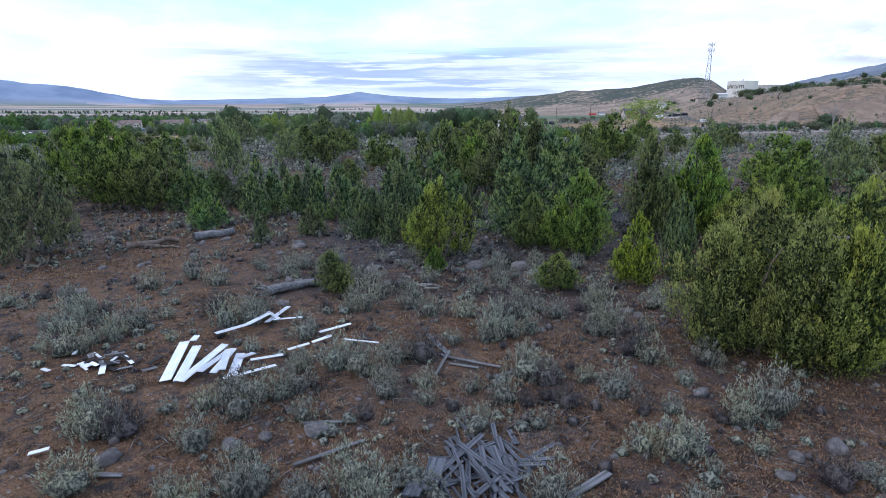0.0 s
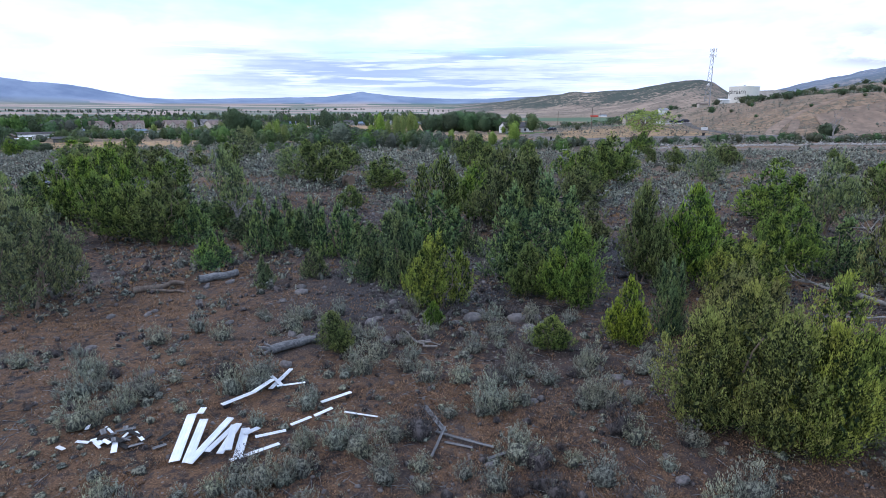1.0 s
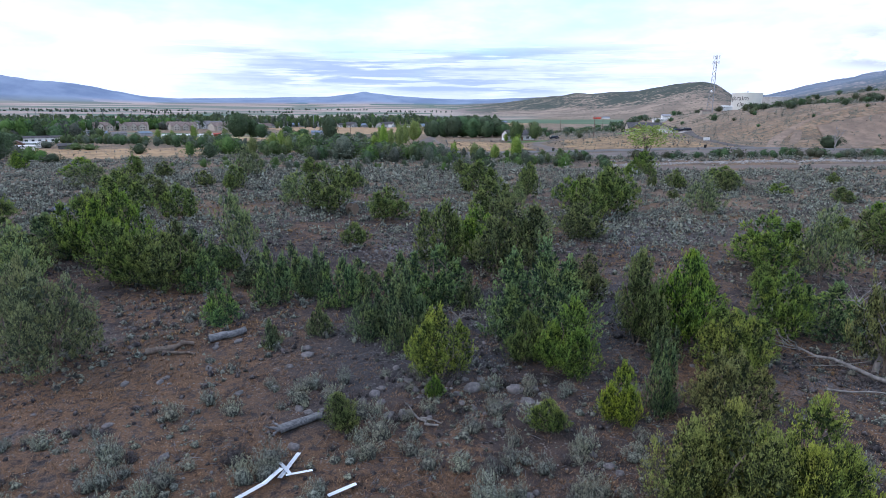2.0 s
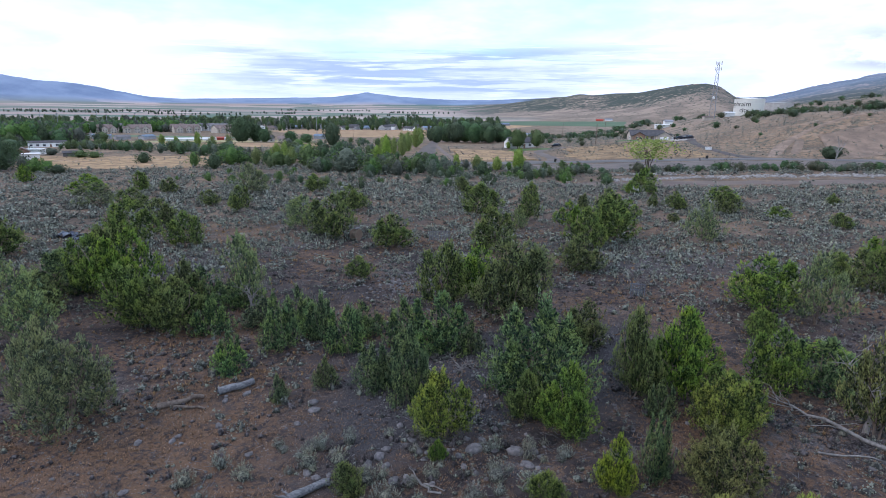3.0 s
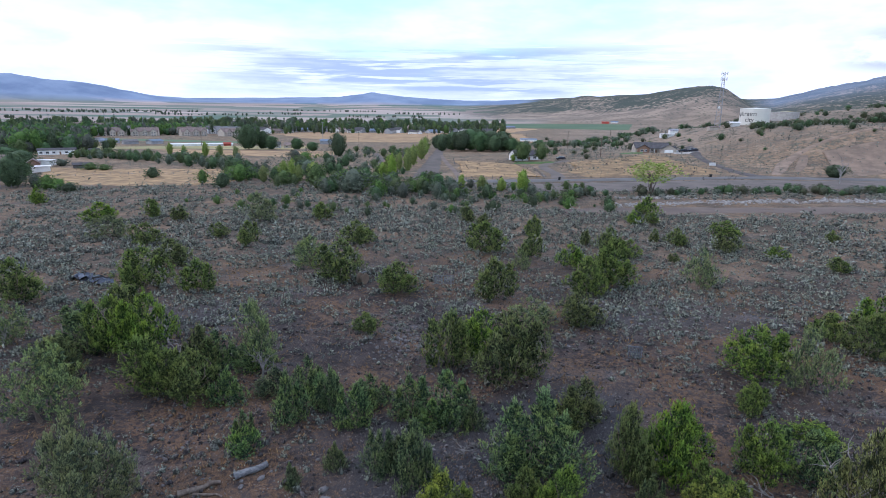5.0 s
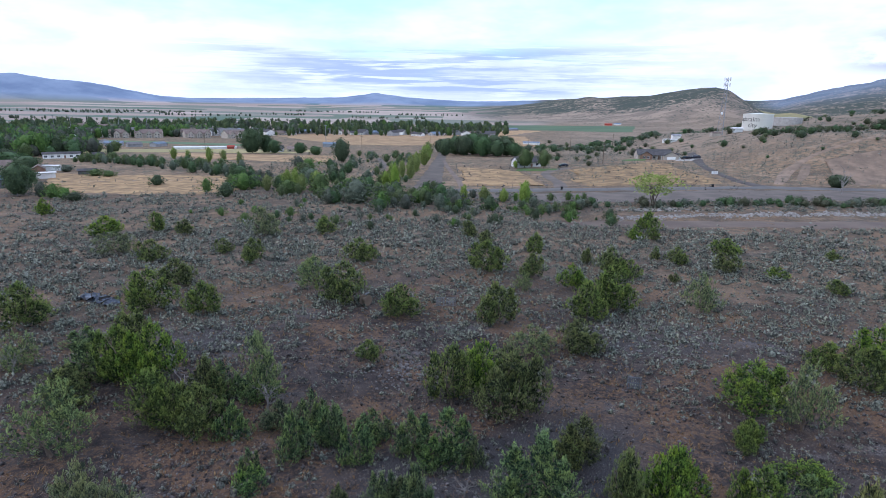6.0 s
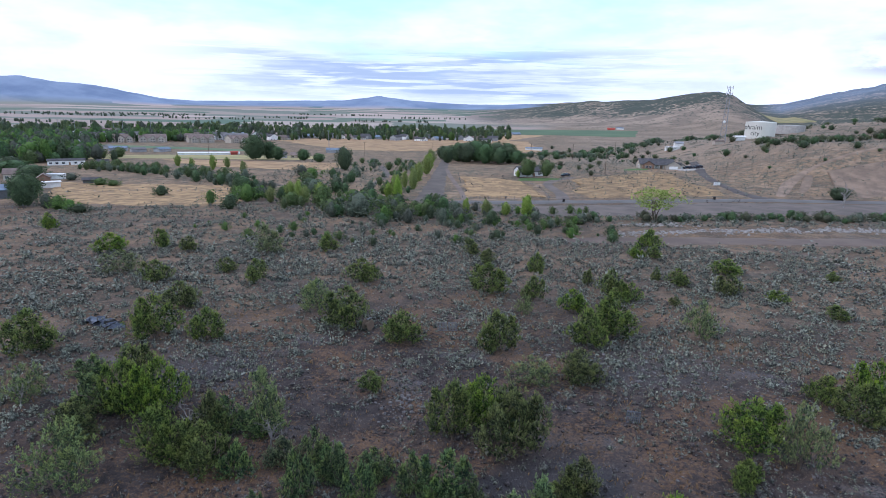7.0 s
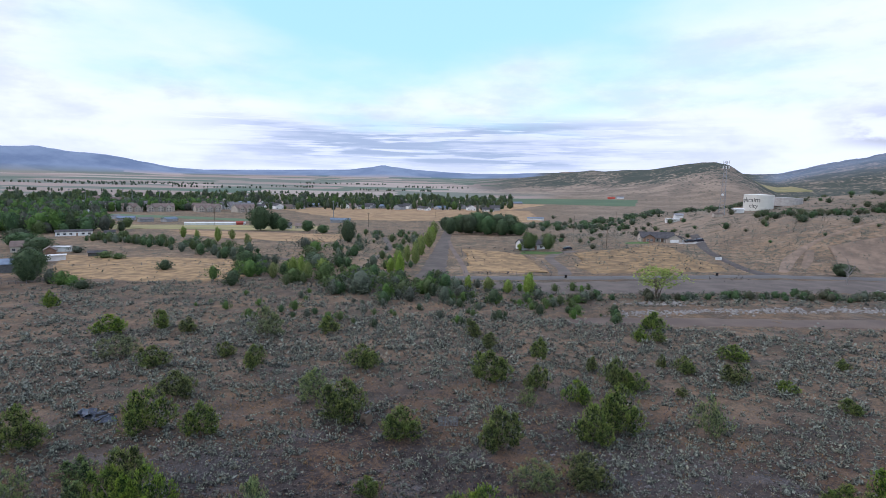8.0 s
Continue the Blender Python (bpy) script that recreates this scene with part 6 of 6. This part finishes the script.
culvert = thing("culvert", "long low concrete culvert under the road bank", "culvert", site(140, 172, 3, 0.2))
part("deck", box(bmesh.new(), -12, 12, -0.4, 0.6, 1.3, 1.7, 0.05), CONCRETE, culvert)
for x in (-11.6, 11.6):
    part("abutment", box(bmesh.new(), x - 0.4, x + 0.4, -0.3, 4, -0.3, 1.3), CONCRETE, culvert)
# black wall added behind the opening: the recess's shade as a colour
part("back_wall", box(bmesh.new(), -11.2, 11.2, 3.4, 3.8, -0.3, 1.3), RUBBER, culvert, "back wall of the culvert, coloured black for its shade")

# ---- stones ----
def rock_mesh(seed, detail=2):
    rngr = np.random.default_rng(seed)
    bm = bmesh.new()
    bmesh.ops.create_icosphere(bm, subdivisions=detail, radius=0.5)
    a, b = rngr.uniform(-9, 9, 3), rngr.uniform(0.75, 1.25, 3)
    for v in bm.verts:
        p = v.co.copy()
        k = 1 + 0.42 * noise.noise(p * 2.4 + Vector(a)) + 0.16 * noise.noise(p * 6 + Vector(a))
        v.co = Vector((p.x * k * b[0], p.y * k * b[1], p.z * k * b[2] * 0.72))
    me = bpy.data.meshes.new("rock")
    bm.to_mesh(me)
    bm.free()
    for poly in me.polygons:
        poly.use_smooth = True
    me.materials.append(ROCK)
    return me


ROCKS = [rock_mesh(k) for k in range(6)]
ROCK_AT = [
    (-12.90, 29.91, 0.43), (-11.90, 30.73, 0.47), (-9.72, 30.04, 0.53), (-7.66, 29.85, 0.62), (-7.42, 28.88, 0.64), (-7.99, 27.41, 0.43), (-12.22, 27.26, 0.49), (-15.88, 25.87, 0.44),
    (-14.13, 25.95, 0.41), (-13.98, 26.38, 0.38), (-9.74, 24.82, 0.39), (-8.17, 25.38, 0.43), (-6.73, 25.61, 0.52), (-5.60, 25.27, 0.40), (-6.45, 23.32, 0.48), (-5.40, 23.27, 0.37),
    (-3.73, 24.16, 0.55), (-3.24, 24.83, 0.70), (-2.82, 24.08, 0.44), (-2.96, 25.53, 0.40), (-1.69, 26.28, 0.50), (-2.01, 25.87, 0.35), (-1.29, 25.32, 0.43), (-0.86, 25.22, 0.37),
    (-1.71, 23.08, 0.66), (-2.34, 23.08, 0.52), (-0.53, 22.91, 0.31), (1.51, 25.69, 0.95), (0.78, 25.12, 0.42), (1.19, 26.59, 0.44), (2.01, 26.37, 0.53), (0.96, 24.25, 0.36),
]
MORE_ROCKS = [
    (1.54, 23.76, 0.35), (1.99, 23.25, 0.32), (2.60, 25.66, 0.43), (3.11, 25.92, 0.58), (3.63, 25.40, 0.85), (4.08, 24.33, 0.60), (4.53, 25.38, 0.57), (-2.41, 27.50, 0.49),
    (-6.92, 10.91, 0.54), (5.07, 11.99, 0.46), (6.54, 13.51, 0.40), (3.20, 17.51, 0.36), (-2.80, 11.92, 0.58), (-4.53, 11.43, 0.49), (-3.88, 11.72, 0.35), (7.45, 11.02, 0.40),
    (8.53, 11.38, 0.54), (2.50, 15.04, 0.44), (1.47, 14.10, 0.30), (6.54, 19.32, 0.48), (6.85, 10.41, 0.34), (6.79, 18.89, 0.39), (6.05, 20.06, 0.37), (-10.78, 19.62, 0.45),
    (-9.98, 17.61, 0.27), (-0.95, 24.77, 0.40), (-14.25, 21.73, 0.40), (-5.95, 23.01, 0.47), (-5.96, 20.50, 0.51), (6.75, 9.70, 0.32), (7.07, 12.08, 0.23), (6.47, 14.57, 0.21),
]
for n, (x, y, s) in enumerate(ROCK_AT + MORE_ROCKS):
    ob = tagged(new("rock", ROCKS[n % 6]), "rounded grey-tan fieldstone half sunk in dry ground", "rock", "fieldstones")
    ob.matrix_basis = at_ground(x, y, s, s * 0.9, 67 * n % 360, -0.05 * s)

rngs = np.random.default_rng(8)


def small_rock(seed):
    bm = bmesh.new()
    bmesh.ops.create_icosphere(bm, subdivisions=1, radius=0.5)
    rngr = np.random.default_rng(seed)
    for v in bm.verts:
        v.co *= rngr.uniform(0.75, 1.2)
    bm.verts.ensure_lookup_table()
    out = np.array([v.co for v in bm.verts]), np.array([[v.index for v in f.verts] for f in bm.faces])
    bm.free()
    return out


def stones(name, label, x, y, lo, hi, seed, mat=ROCK):
    s = lo * (hi / lo) ** (rngs.uniform(0, 1, len(x)) ** 2)
    me = joined(name, small_rock(seed), np.stack([x, y, height(x, y) + 0.04 * s], 1), np.stack([s, s * rngs.uniform(0.5, 0.9, len(x))], 1), rngs.uniform(0, 6.28, len(x)), [mat])
    tagged(new(name, me), label, "stones", kind="stuff")


x, y = sector(rngs, 4200, 8, 48, 46, 1)
keep = wobble(x, y, 4.0, 2) + rngs.normal(0, 0.5, len(x)) > 0.1
stones("loose_stones", "small grey stones strewn through dry grass", x[keep], y[keep], 0.04, 0.19, 1)
x, y = sector(rngs, 5200, 28, 85, 44)
keep = wobble(x, y, 7.0, 3) + rngs.normal(0, 0.5, len(x)) > 0.25
stones("loose_stones", "grey and pale stones strewn over the bench", x[keep], y[keep], 0.09, 0.38, 9)
x, y = rngs.normal(24, 6.5, 420), rngs.normal(63, 5, 420)
stones("stone_spread", "spread of pale boulders among sagebrush", x, y, 0.12, 0.55, 2)
x, y = rngs.normal(-4.5, 2.2, 160), rngs.normal(52, 2, 160)
stones("stone_spread", "patch of grey stones below a small juniper", x, y, 0.2, 0.6, 3)
x, y = rngs.normal(-29, 5, 500), rngs.normal(62, 4, 500)
stones("gravel_spread", "grey gravel fan between junipers", x, y, 0.12, 0.4, 4)
x, y = rngs.normal(1.5, 3.0, 500), rngs.normal(31, 4, 500)
stones("gravel_spread", "grey gravel of a dry wash between junipers", x, y, 0.08, 0.35, 5)
x, y = rngs.uniform(34, 165, 2200), rngs.normal(0, 1.7, 2200)
keep = wobble(x, y, 9.0, 2) > -0.55
stones("riprap", "bank of pale broken rock beside the dirt track", x[keep], 137.5 + 0.098 * x[keep] + y[keep], 0.25, 1.1, 6, PALE_ROCK)
x, y = rngs.normal(56, 6, 260), rngs.normal(154, 1.6, 260)
stones("riprap", "pale broken rock heaped below the road bank", x, y, 0.3, 1.1, 8, PALE_ROCK)
x, y = rngs.uniform(55, 90, 300), rngs.normal(100, 7, 300)
stones("stone_spread", "pale stones on a bare mound", x + 8, y, 0.2, 0.8, 7)


# ---- fallen boards ----
def plank(name, x0, y0, x1, y1, wide, mat, label, thick=0.03, lift=0.05, tilt=0.0, group="", ribs=0):
    """A board lying between two places on the ground."""
    z0, z1 = float(height(x0, y0)), float(height(x1, y1))
    a, b = Vector((x0, y0, z0 + lift)), Vector((x1, y1, z1 + lift + tilt))
    long_ = (b - a).length
    bm = box(bmesh.new(), -long_ / 2, long_ / 2, -wide / 2, wide / 2, -thick / 2, thick / 2, thick * 0.2)
    for k in range(ribs):
        yy = -wide / 2 + wide * (k + 0.5) / ribs
        box(bm, -long_ / 2 + 0.01, long_ / 2 - 0.01, yy - 0.015, yy + 0.015, thick / 2 - 0.004, thick / 2 + 0.014)
    for v in bm.verts:      # a slight warp along the board
        v.co.z += 0.02 * math.sin(3 * v.co.x + x0 * 5) + random.uniform(-0.003, 0.003)
    me = bpy.data.meshes.new(name)
    bm.to_mesh(me)
    bm.free()
    me.materials.append(mat)
    ob = tagged(new(name, me), label, "board", group)
    d = b - a
    ob.matrix_basis = Matrix.Translation((a + b) / 2) @ d.to_track_quat("X", "Z").to_matrix().to_4x4() @ Matrix.Rotation(random.uniform(-0.12, 0.12), 4, "X")
    return ob


for n, (x0, y0, x1, y1, w) in enumerate([
        (-7.3, 14.2, -7.8, 16.5, 0.30), (-6.9, 14.1, -7.3, 16.2, 0.26), (-6.8, 14.0, -6.5, 16.3, 0.22), (-6.5, 14.5, -6.2, 15.8, 0.18), (-6.1, 14.4, -6.1, 15.9, 0.2), (-5.9, 14.5, -6.2, 15.8, 0.2),
        (-5.6, 14.4, -5.9, 15.9, 0.26), (-5.8, 15.5, -5.5, 15.9, 0.2), (-5.7, 14.1, -4.6, 15.0, 0.15), (-7.5, 16.4, -7.5, 16.7, 0.2), (-7.0, 16.9, -6.3, 17.9, 0.17), (-6.3, 17.8, -5.9, 18.7, 0.18),
        (-5.9, 18.4, -5.6, 20.0, 0.18), (-5.7, 18.5, -4.8, 18.9, 0.12), (-3.9, 17.4, -3.0, 18.0, 0.17), (-5.4, 15.3, -4.6, 15.7, 0.13), (-4.5, 15.9, -4.0, 16.4, 0.13), (-3.9, 16.4, -3.4, 16.8, 0.12),
        (-6.7, 18.6, -6.6, 19.1, 0.16), (-3.0, 16.7, -1.9, 16.4, 0.06), (-6.1, 19.2, -5.5, 18.5, 0.12)]):
    plank("siding_board", x0, y0, x1, y1, w, SIDING, "ribbed white siding panel lying on dry grass" if w > 0.17 else "narrow white siding strip lying in sagebrush", 0.02, 0.14 + 0.034 * (n % 6), group="white siding", ribs=3 if w > 0.17 else 1)
for x0, y0, x1, y1, w in [(-0.45, 17.26, 0.22, 15.74, 0.16), (-0.07, 15.71, 1.63, 14.93, 0.09), (0.21, 15.20, 1.03, 14.91, 0.08), (1.44, 14.36, 2.01, 14.68, 0.10),
                          (-3.00, 10.70, -1.69, 11.51, 0.09), (-3.14, 12.14, -2.12, 12.28, 0.10), (-0.15, 14.44, 0.22, 15.97, 0.08), (2.3, 9.6, 3.3, 10.3, 0.18), (-6.9, 10.4, -6.35, 10.45, 0.12)]:
    plank("old_plank", x0, y0, x1, y1, w, GREYWOOD, "weathered grey plank lying in dry grass", 0.04, 0.06, group="loose planks")
for n in range(96):     # heap of broken slats, most of them fallen one way
    cx, cy = rngs.normal(0.85, 0.55), rngs.normal(10.45, 0.55)
    a = rngs.normal(1.95, 0.3) if n % 4 else rngs.normal(0.6, 0.5)
    long_ = rngs.uniform(0.4, 1.35)
    lift = 0.03 + 0.22 * math.exp(-((cx - 0.85) ** 2 + (cy - 10.45) ** 2) / 0.5) * rngs.uniform(0.1, 1)
    plank("slat", cx - long_ / 2 * math.cos(a), cy - long_ / 2 * math.sin(a), cx + long_ / 2 * math.cos(a), cy + long_ / 2 * math.sin(a), rngs.uniform(0.04, 0.13), SLATWOOD,
          "broken weathered grey slat in a heap", 0.025, lift, rngs.uniform(-0.12, 0.12), "slat heap")
plank("old_plank", -0.25, 9.75, -0.05, 10.7, 0.34, SLATWOOD, "wide weathered board at the edge of a slat heap", 0.04, 0.16)
plank("old_plank", -0.55, 9.55, -0.45, 10.0, 0.34, SLATWOOD, "grey weathered board at the edge of a slat heap", 0.04, 0.16)
for n in range(34):     # shattered pieces, white and dark
    cx, cy, a = rngs.normal(-9.6, 0.55), rngs.normal(15.2, 0.3), rngs.uniform(0, 3.14)
    long_ = rngs.uniform(0.15, 0.6)
    plank("scrap_piece", cx, cy, cx + long_ * math.cos(a), cy + long_ * math.sin(a), rngs.uniform(0.06, 0.16), (SIDING, GREYWOOD, RUBBER)[n % 3],
          ("broken white scrap in a rubbish heap", "broken grey scrap in a rubbish heap", "charred black scrap in a rubbish heap")[n % 3], 0.02, rngs.uniform(0.05, 0.18), 0, "rubbish heap")
plank("scrap_piece", -8.7, 11.1, -8.35, 11.25, 0.12, SIDING, "small white scrap on dry grass", 0.02, 0.1)


# ---- logs, dead wood ----
def wood_thing(name, label, category, lines, m=None, mat=DEADWOOD, sides=7):
    v, f = tubes(lines, sides)
    ob = tagged(new(name, mesh_of(name, v, f, [mat], smooth_=True)), label, category)
    ob.matrix_basis = m or Matrix()
    return ob


rngl = np.random.default_rng(14)


def on(x, y, z=0.0):
    return (x, y, float(height(x, y)) + z)


wood_thing("log", "grey fallen log with torn roots beside a juniper", "log", [
    limb(rngl, on(-6.8, 21.4, 0.16), on(-5.2, 22.6, 0.2), 0.2, 0.16, 0.05), limb(rngl, on(-6.8, 21.4, 0.2), on(-7.3, 21.3, 0.35), 0.09, 0.03), limb(rngl, on(-6.8, 21.4, 0.2), on(-7.0, 21.0, 0.1), 0.1, 0.04),
    limb(rngl, on(-6.7, 21.5, 0.2), on(-7.2, 21.8, 0.3), 0.08, 0.03)], mat=GREYWOOD)
wood_thing("log", "dark weathered log lying among small stones", "log", [limb(rngl, on(-13.6, 30.6, 0.2), on(-11.9, 31.9, 0.25), 0.24, 0.2, 0.02)], mat=GREYWOOD, sides=9)
wood_thing("log", "rotten dark log broken into pieces", "log", [limb(rngl, on(-16.4, 28.9, 0.15), on(-14.3, 30.0, 0.2), 0.2, 0.12, 0.05), limb(rngl, on(-15.5, 29.0, 0.1), on(-13.9, 29.0, 0.1), 0.1, 0.06, 0.08)], mat=BARK)
wood_thing("branch", "bleached forked branch lying on the ground", "branch", [
    limb(rngl, on(-1.5, 23.4, 0.1), on(-0.2, 22.0, 0.12), 0.06, 0.05, 0.08), limb(rngl, on(-0.9, 22.8, 0.1), on(0.1, 22.3, 0.25), 0.05, 0.02, 0.1), limb(rngl, on(-1.2, 23.0, 0.1), on(-1.7, 23.9, 0.35), 0.04, 0.02)])
fallen = [limb(rngl, on(22.6, 24.8, 0.3), on(18.4, 30.4, 0.9), 0.14, 0.02, 0.02, 8)]
for k in range(16):
    q = rngl.uniform(0.3, 0.95)
    p = np.array(on(22.6, 24.8, 0.3)) * (1 - q) + np.array(on(18.4, 30.4, 0.9)) * q
    fallen.append(limb(rngl, p, p + rngl.normal(size=3) * (0.8, 0.8, 0.3) + (-0.6, 0.4, 0.1), 0.03, 0.008, 0.12, 4))
wood_thing("fallen_tree", "bleached fallen tree with bare branches", "fallen tree", fallen)
wood_thing("branch", "bleached branch lying below junipers", "branch", [limb(rngl, on(18.9, 25.6, 0.1), on(21.6, 24.8, 0.15), 0.06, 0.03, 0.04)])


def dead_tree(x, y, high, label, spread=0.5, twigs=9):
    lines = [limb(rngl, (0, 0, -0.1), (0.05 * high, 0.02 * high, high * 0.5), 0.05 * high ** 0.7, 0.03 * high ** 0.7, 0.05)]
    for k in range(twigs):
        a, q = k * 2.4 + rngl.uniform(0, 0.6), rngl.uniform(0.35, 1)
        root = np.array([0.05 * high, 0.02 * high, high * 0.5]) * q
        tip = root + np.array([spread * high * math.cos(a) * rngl.uniform(0.5, 1), spread * high * math.sin(a) * rngl.uniform(0.5, 1), high * rngl.uniform(0.15, 0.5)])
        lines.append(limb(rngl, root, tip, 0.022 * high ** 0.7, 0.007, 0.08, 6))
        for _ in range(3):
            p = root + (tip - root) * rngl.uniform(0.4, 0.9)
            lines.append(limb(rngl, p, p + rngl.normal(size=3) * 0.12 * high + (0, 0, 0.1 * high), 0.011 * high ** 0.7, 0.004, 0.1, 3))
    wood_thing("dead_tree", label, "dead tree", lines, at_ground(x, y), DEADWOOD, 5)


dead_tree(-24.0, 45.0, 4.0, "bare bleached dead tree between green junipers")
dead_tree(-16.2, 43.6, 3.6, "leafless grey dead tree with drooping branches", 0.4)
dead_tree(128.5, 190, 9.5, "tall bare white dead tree at the roadside", 0.25, 7)
dead_tree(22.4, 27.2, 5.6, "bleached dead limbs rising through a juniper", 0.45)
dead_tree(12.6, 16.6, 1.6, "tangle of dead grey branches under a juniper", 0.8, 12)
dead_tree(1.0, 33.5, 1.5, "tangle of dead grey branches on gravel", 0.9, 10)
dead_tree(-43.5, 49.5, 3.2, "pale dead branches on a sparse juniper", 0.5)


# ---- pallets, spool, tyres and scrap between the junipers ----
def pallet(m, label, wood=GREYWOOD):
    top = thing("pallet", label, "pallet", m, "pallets")
    for k in range(7):
        x = -0.6 + 0.2 * k
        part("slat", box(bmesh.new(), x - 0.05, x + 0.05, -0.09, -0.07, 0, 1.2, 0.004), wood, top)
    for z in (0.05, 0.6, 1.15):
        part("stringer", box(bmesh.new(), -0.65, 0.65, -0.068, 0.02, z - 0.05, z + 0.05, 0.006), wood, top)


pallet(site(17.6, 49.8, -12, 0.03) @ Matrix.Rotation(-0.2, 4, "X"), "weathered blue-grey wooden pallet leaning on its edge", SLATWOOD)
pallet(site(-1.9, 72.4, 5, 0.03) @ Matrix.Rotation(-0.25, 4, "X"), "weathered brown wooden pallet propped in sagebrush")
pallet(site(-0.5, 72.6, -5, 0.03) @ Matrix.Rotation(-0.3, 4, "X"), "weathered brown wooden pallet propped in sagebrush")
spool = thing("cable_spool", "tan wooden cable spool lying on its side", "cable spool", site(-12.2, 72.4, 60, 0.0))
for yy in (-0.45, 0.45):
    part("flange", rod(bmesh.new(), (0, yy - 0.05, 0.75), (0, yy + 0.05, 0.75), 0.75, 24), PALE_DIRT, spool)
part("core", rod(bmesh.new(), (0, -0.4, 0.75), (0, 0.4, 0.75), 0.35, 16), PALE_DIRT, spool)
part("plank", box(bmesh.new(), -0.2, 0.9, -0.1, 0.2, 1.5, 1.6, 0.02), GREYWOOD, spool)
for n, (x, y, z) in enumerate([(-19.3, 75.4, 0), (-18.4, 74.8, 0), (-17.4, 74.5, 0), (-16.5, 74.1, 0), (-18.8, 75.0, 0.26), (-17.0, 74.3, 0.26)]):
    bm = bmesh.new()
    for i in range(20):
        for j in range(8):
            a, b = 2 * math.pi * i / 20, 2 * math.pi * j / 8
            bm.verts.new(((0.42 + 0.15 * math.cos(b)) * math.cos(a), (0.42 + 0.15 * math.cos(b)) * math.sin(a), 0.14 + 0.13 * math.sin(b)))
    bm.verts.ensure_lookup_table()
    for i in range(20):
        for j in range(8):
            bm.faces.new([bm.verts[k] for k in (i * 8 + j, (i + 1) % 20 * 8 + j, (i + 1) % 20 * 8 + (j + 1) % 8, i * 8 + (j + 1) % 8)])
    me = bpy.data.meshes.new("tyre")
    bm.to_mesh(me)
    bm.free()
    me.materials.append(RUBBER)
    ob = tagged(new("tyre", me), "old black tyre dumped under a juniper", "tyre", "tyre heap")
    ob.matrix_basis = site(x, y, 40 * n, 0.0) @ Matrix.Translation((0, 0, z)) @ Matrix.Rotation(0.15 * (n % 3), 4, "X")
for n in range(9):
    x, y = -48.8 + rngs.normal(0, 1.5), 71.6 + rngs.normal(0, 0.7)
    w = rngs.uniform(0.9, 1.9)
    bm = bmesh.new()
    bmesh.ops.create_grid(bm, x_segments=7, y_segments=5, size=0.5)
    for v in bm.verts:
        v.co = Vector((v.co.x * w * 1.5, v.co.y * w, 0.30 * w + 0.3 * w * noise.noise(v.co * 3 + Vector((n, 0, 0)))))
    bmesh.ops.solidify(bm, geom=bm.faces[:], thickness=0.02)
    me = bpy.data.meshes.new("scrap_sheet")
    bm.to_mesh(me)
    bm.free()
    me.materials.append((TARP, TARP, RUBBER)[n % 3])
    ob = tagged(new("scrap_sheet", me), "crumpled dark blue sheet in a scrap heap", "scrap", "scrap heap")
    ob.matrix_basis = site(x, y, 70 * n, 0.0) @ Matrix.Rotation(rngs.uniform(-0.4, 0.4), 4, "X")

# spare pattern plants and houses that no place needed
for src in [*STOCK.values(), *SAGES, *TOWN, *GROVE, *ELMS, *LIMES, *BRUSH, *OAK, *KIT, *BIG]:
    if src.name not in PLACED:
        for ob in [*src.children_recursive, src]:
            bpy.data.objects.remove(ob)
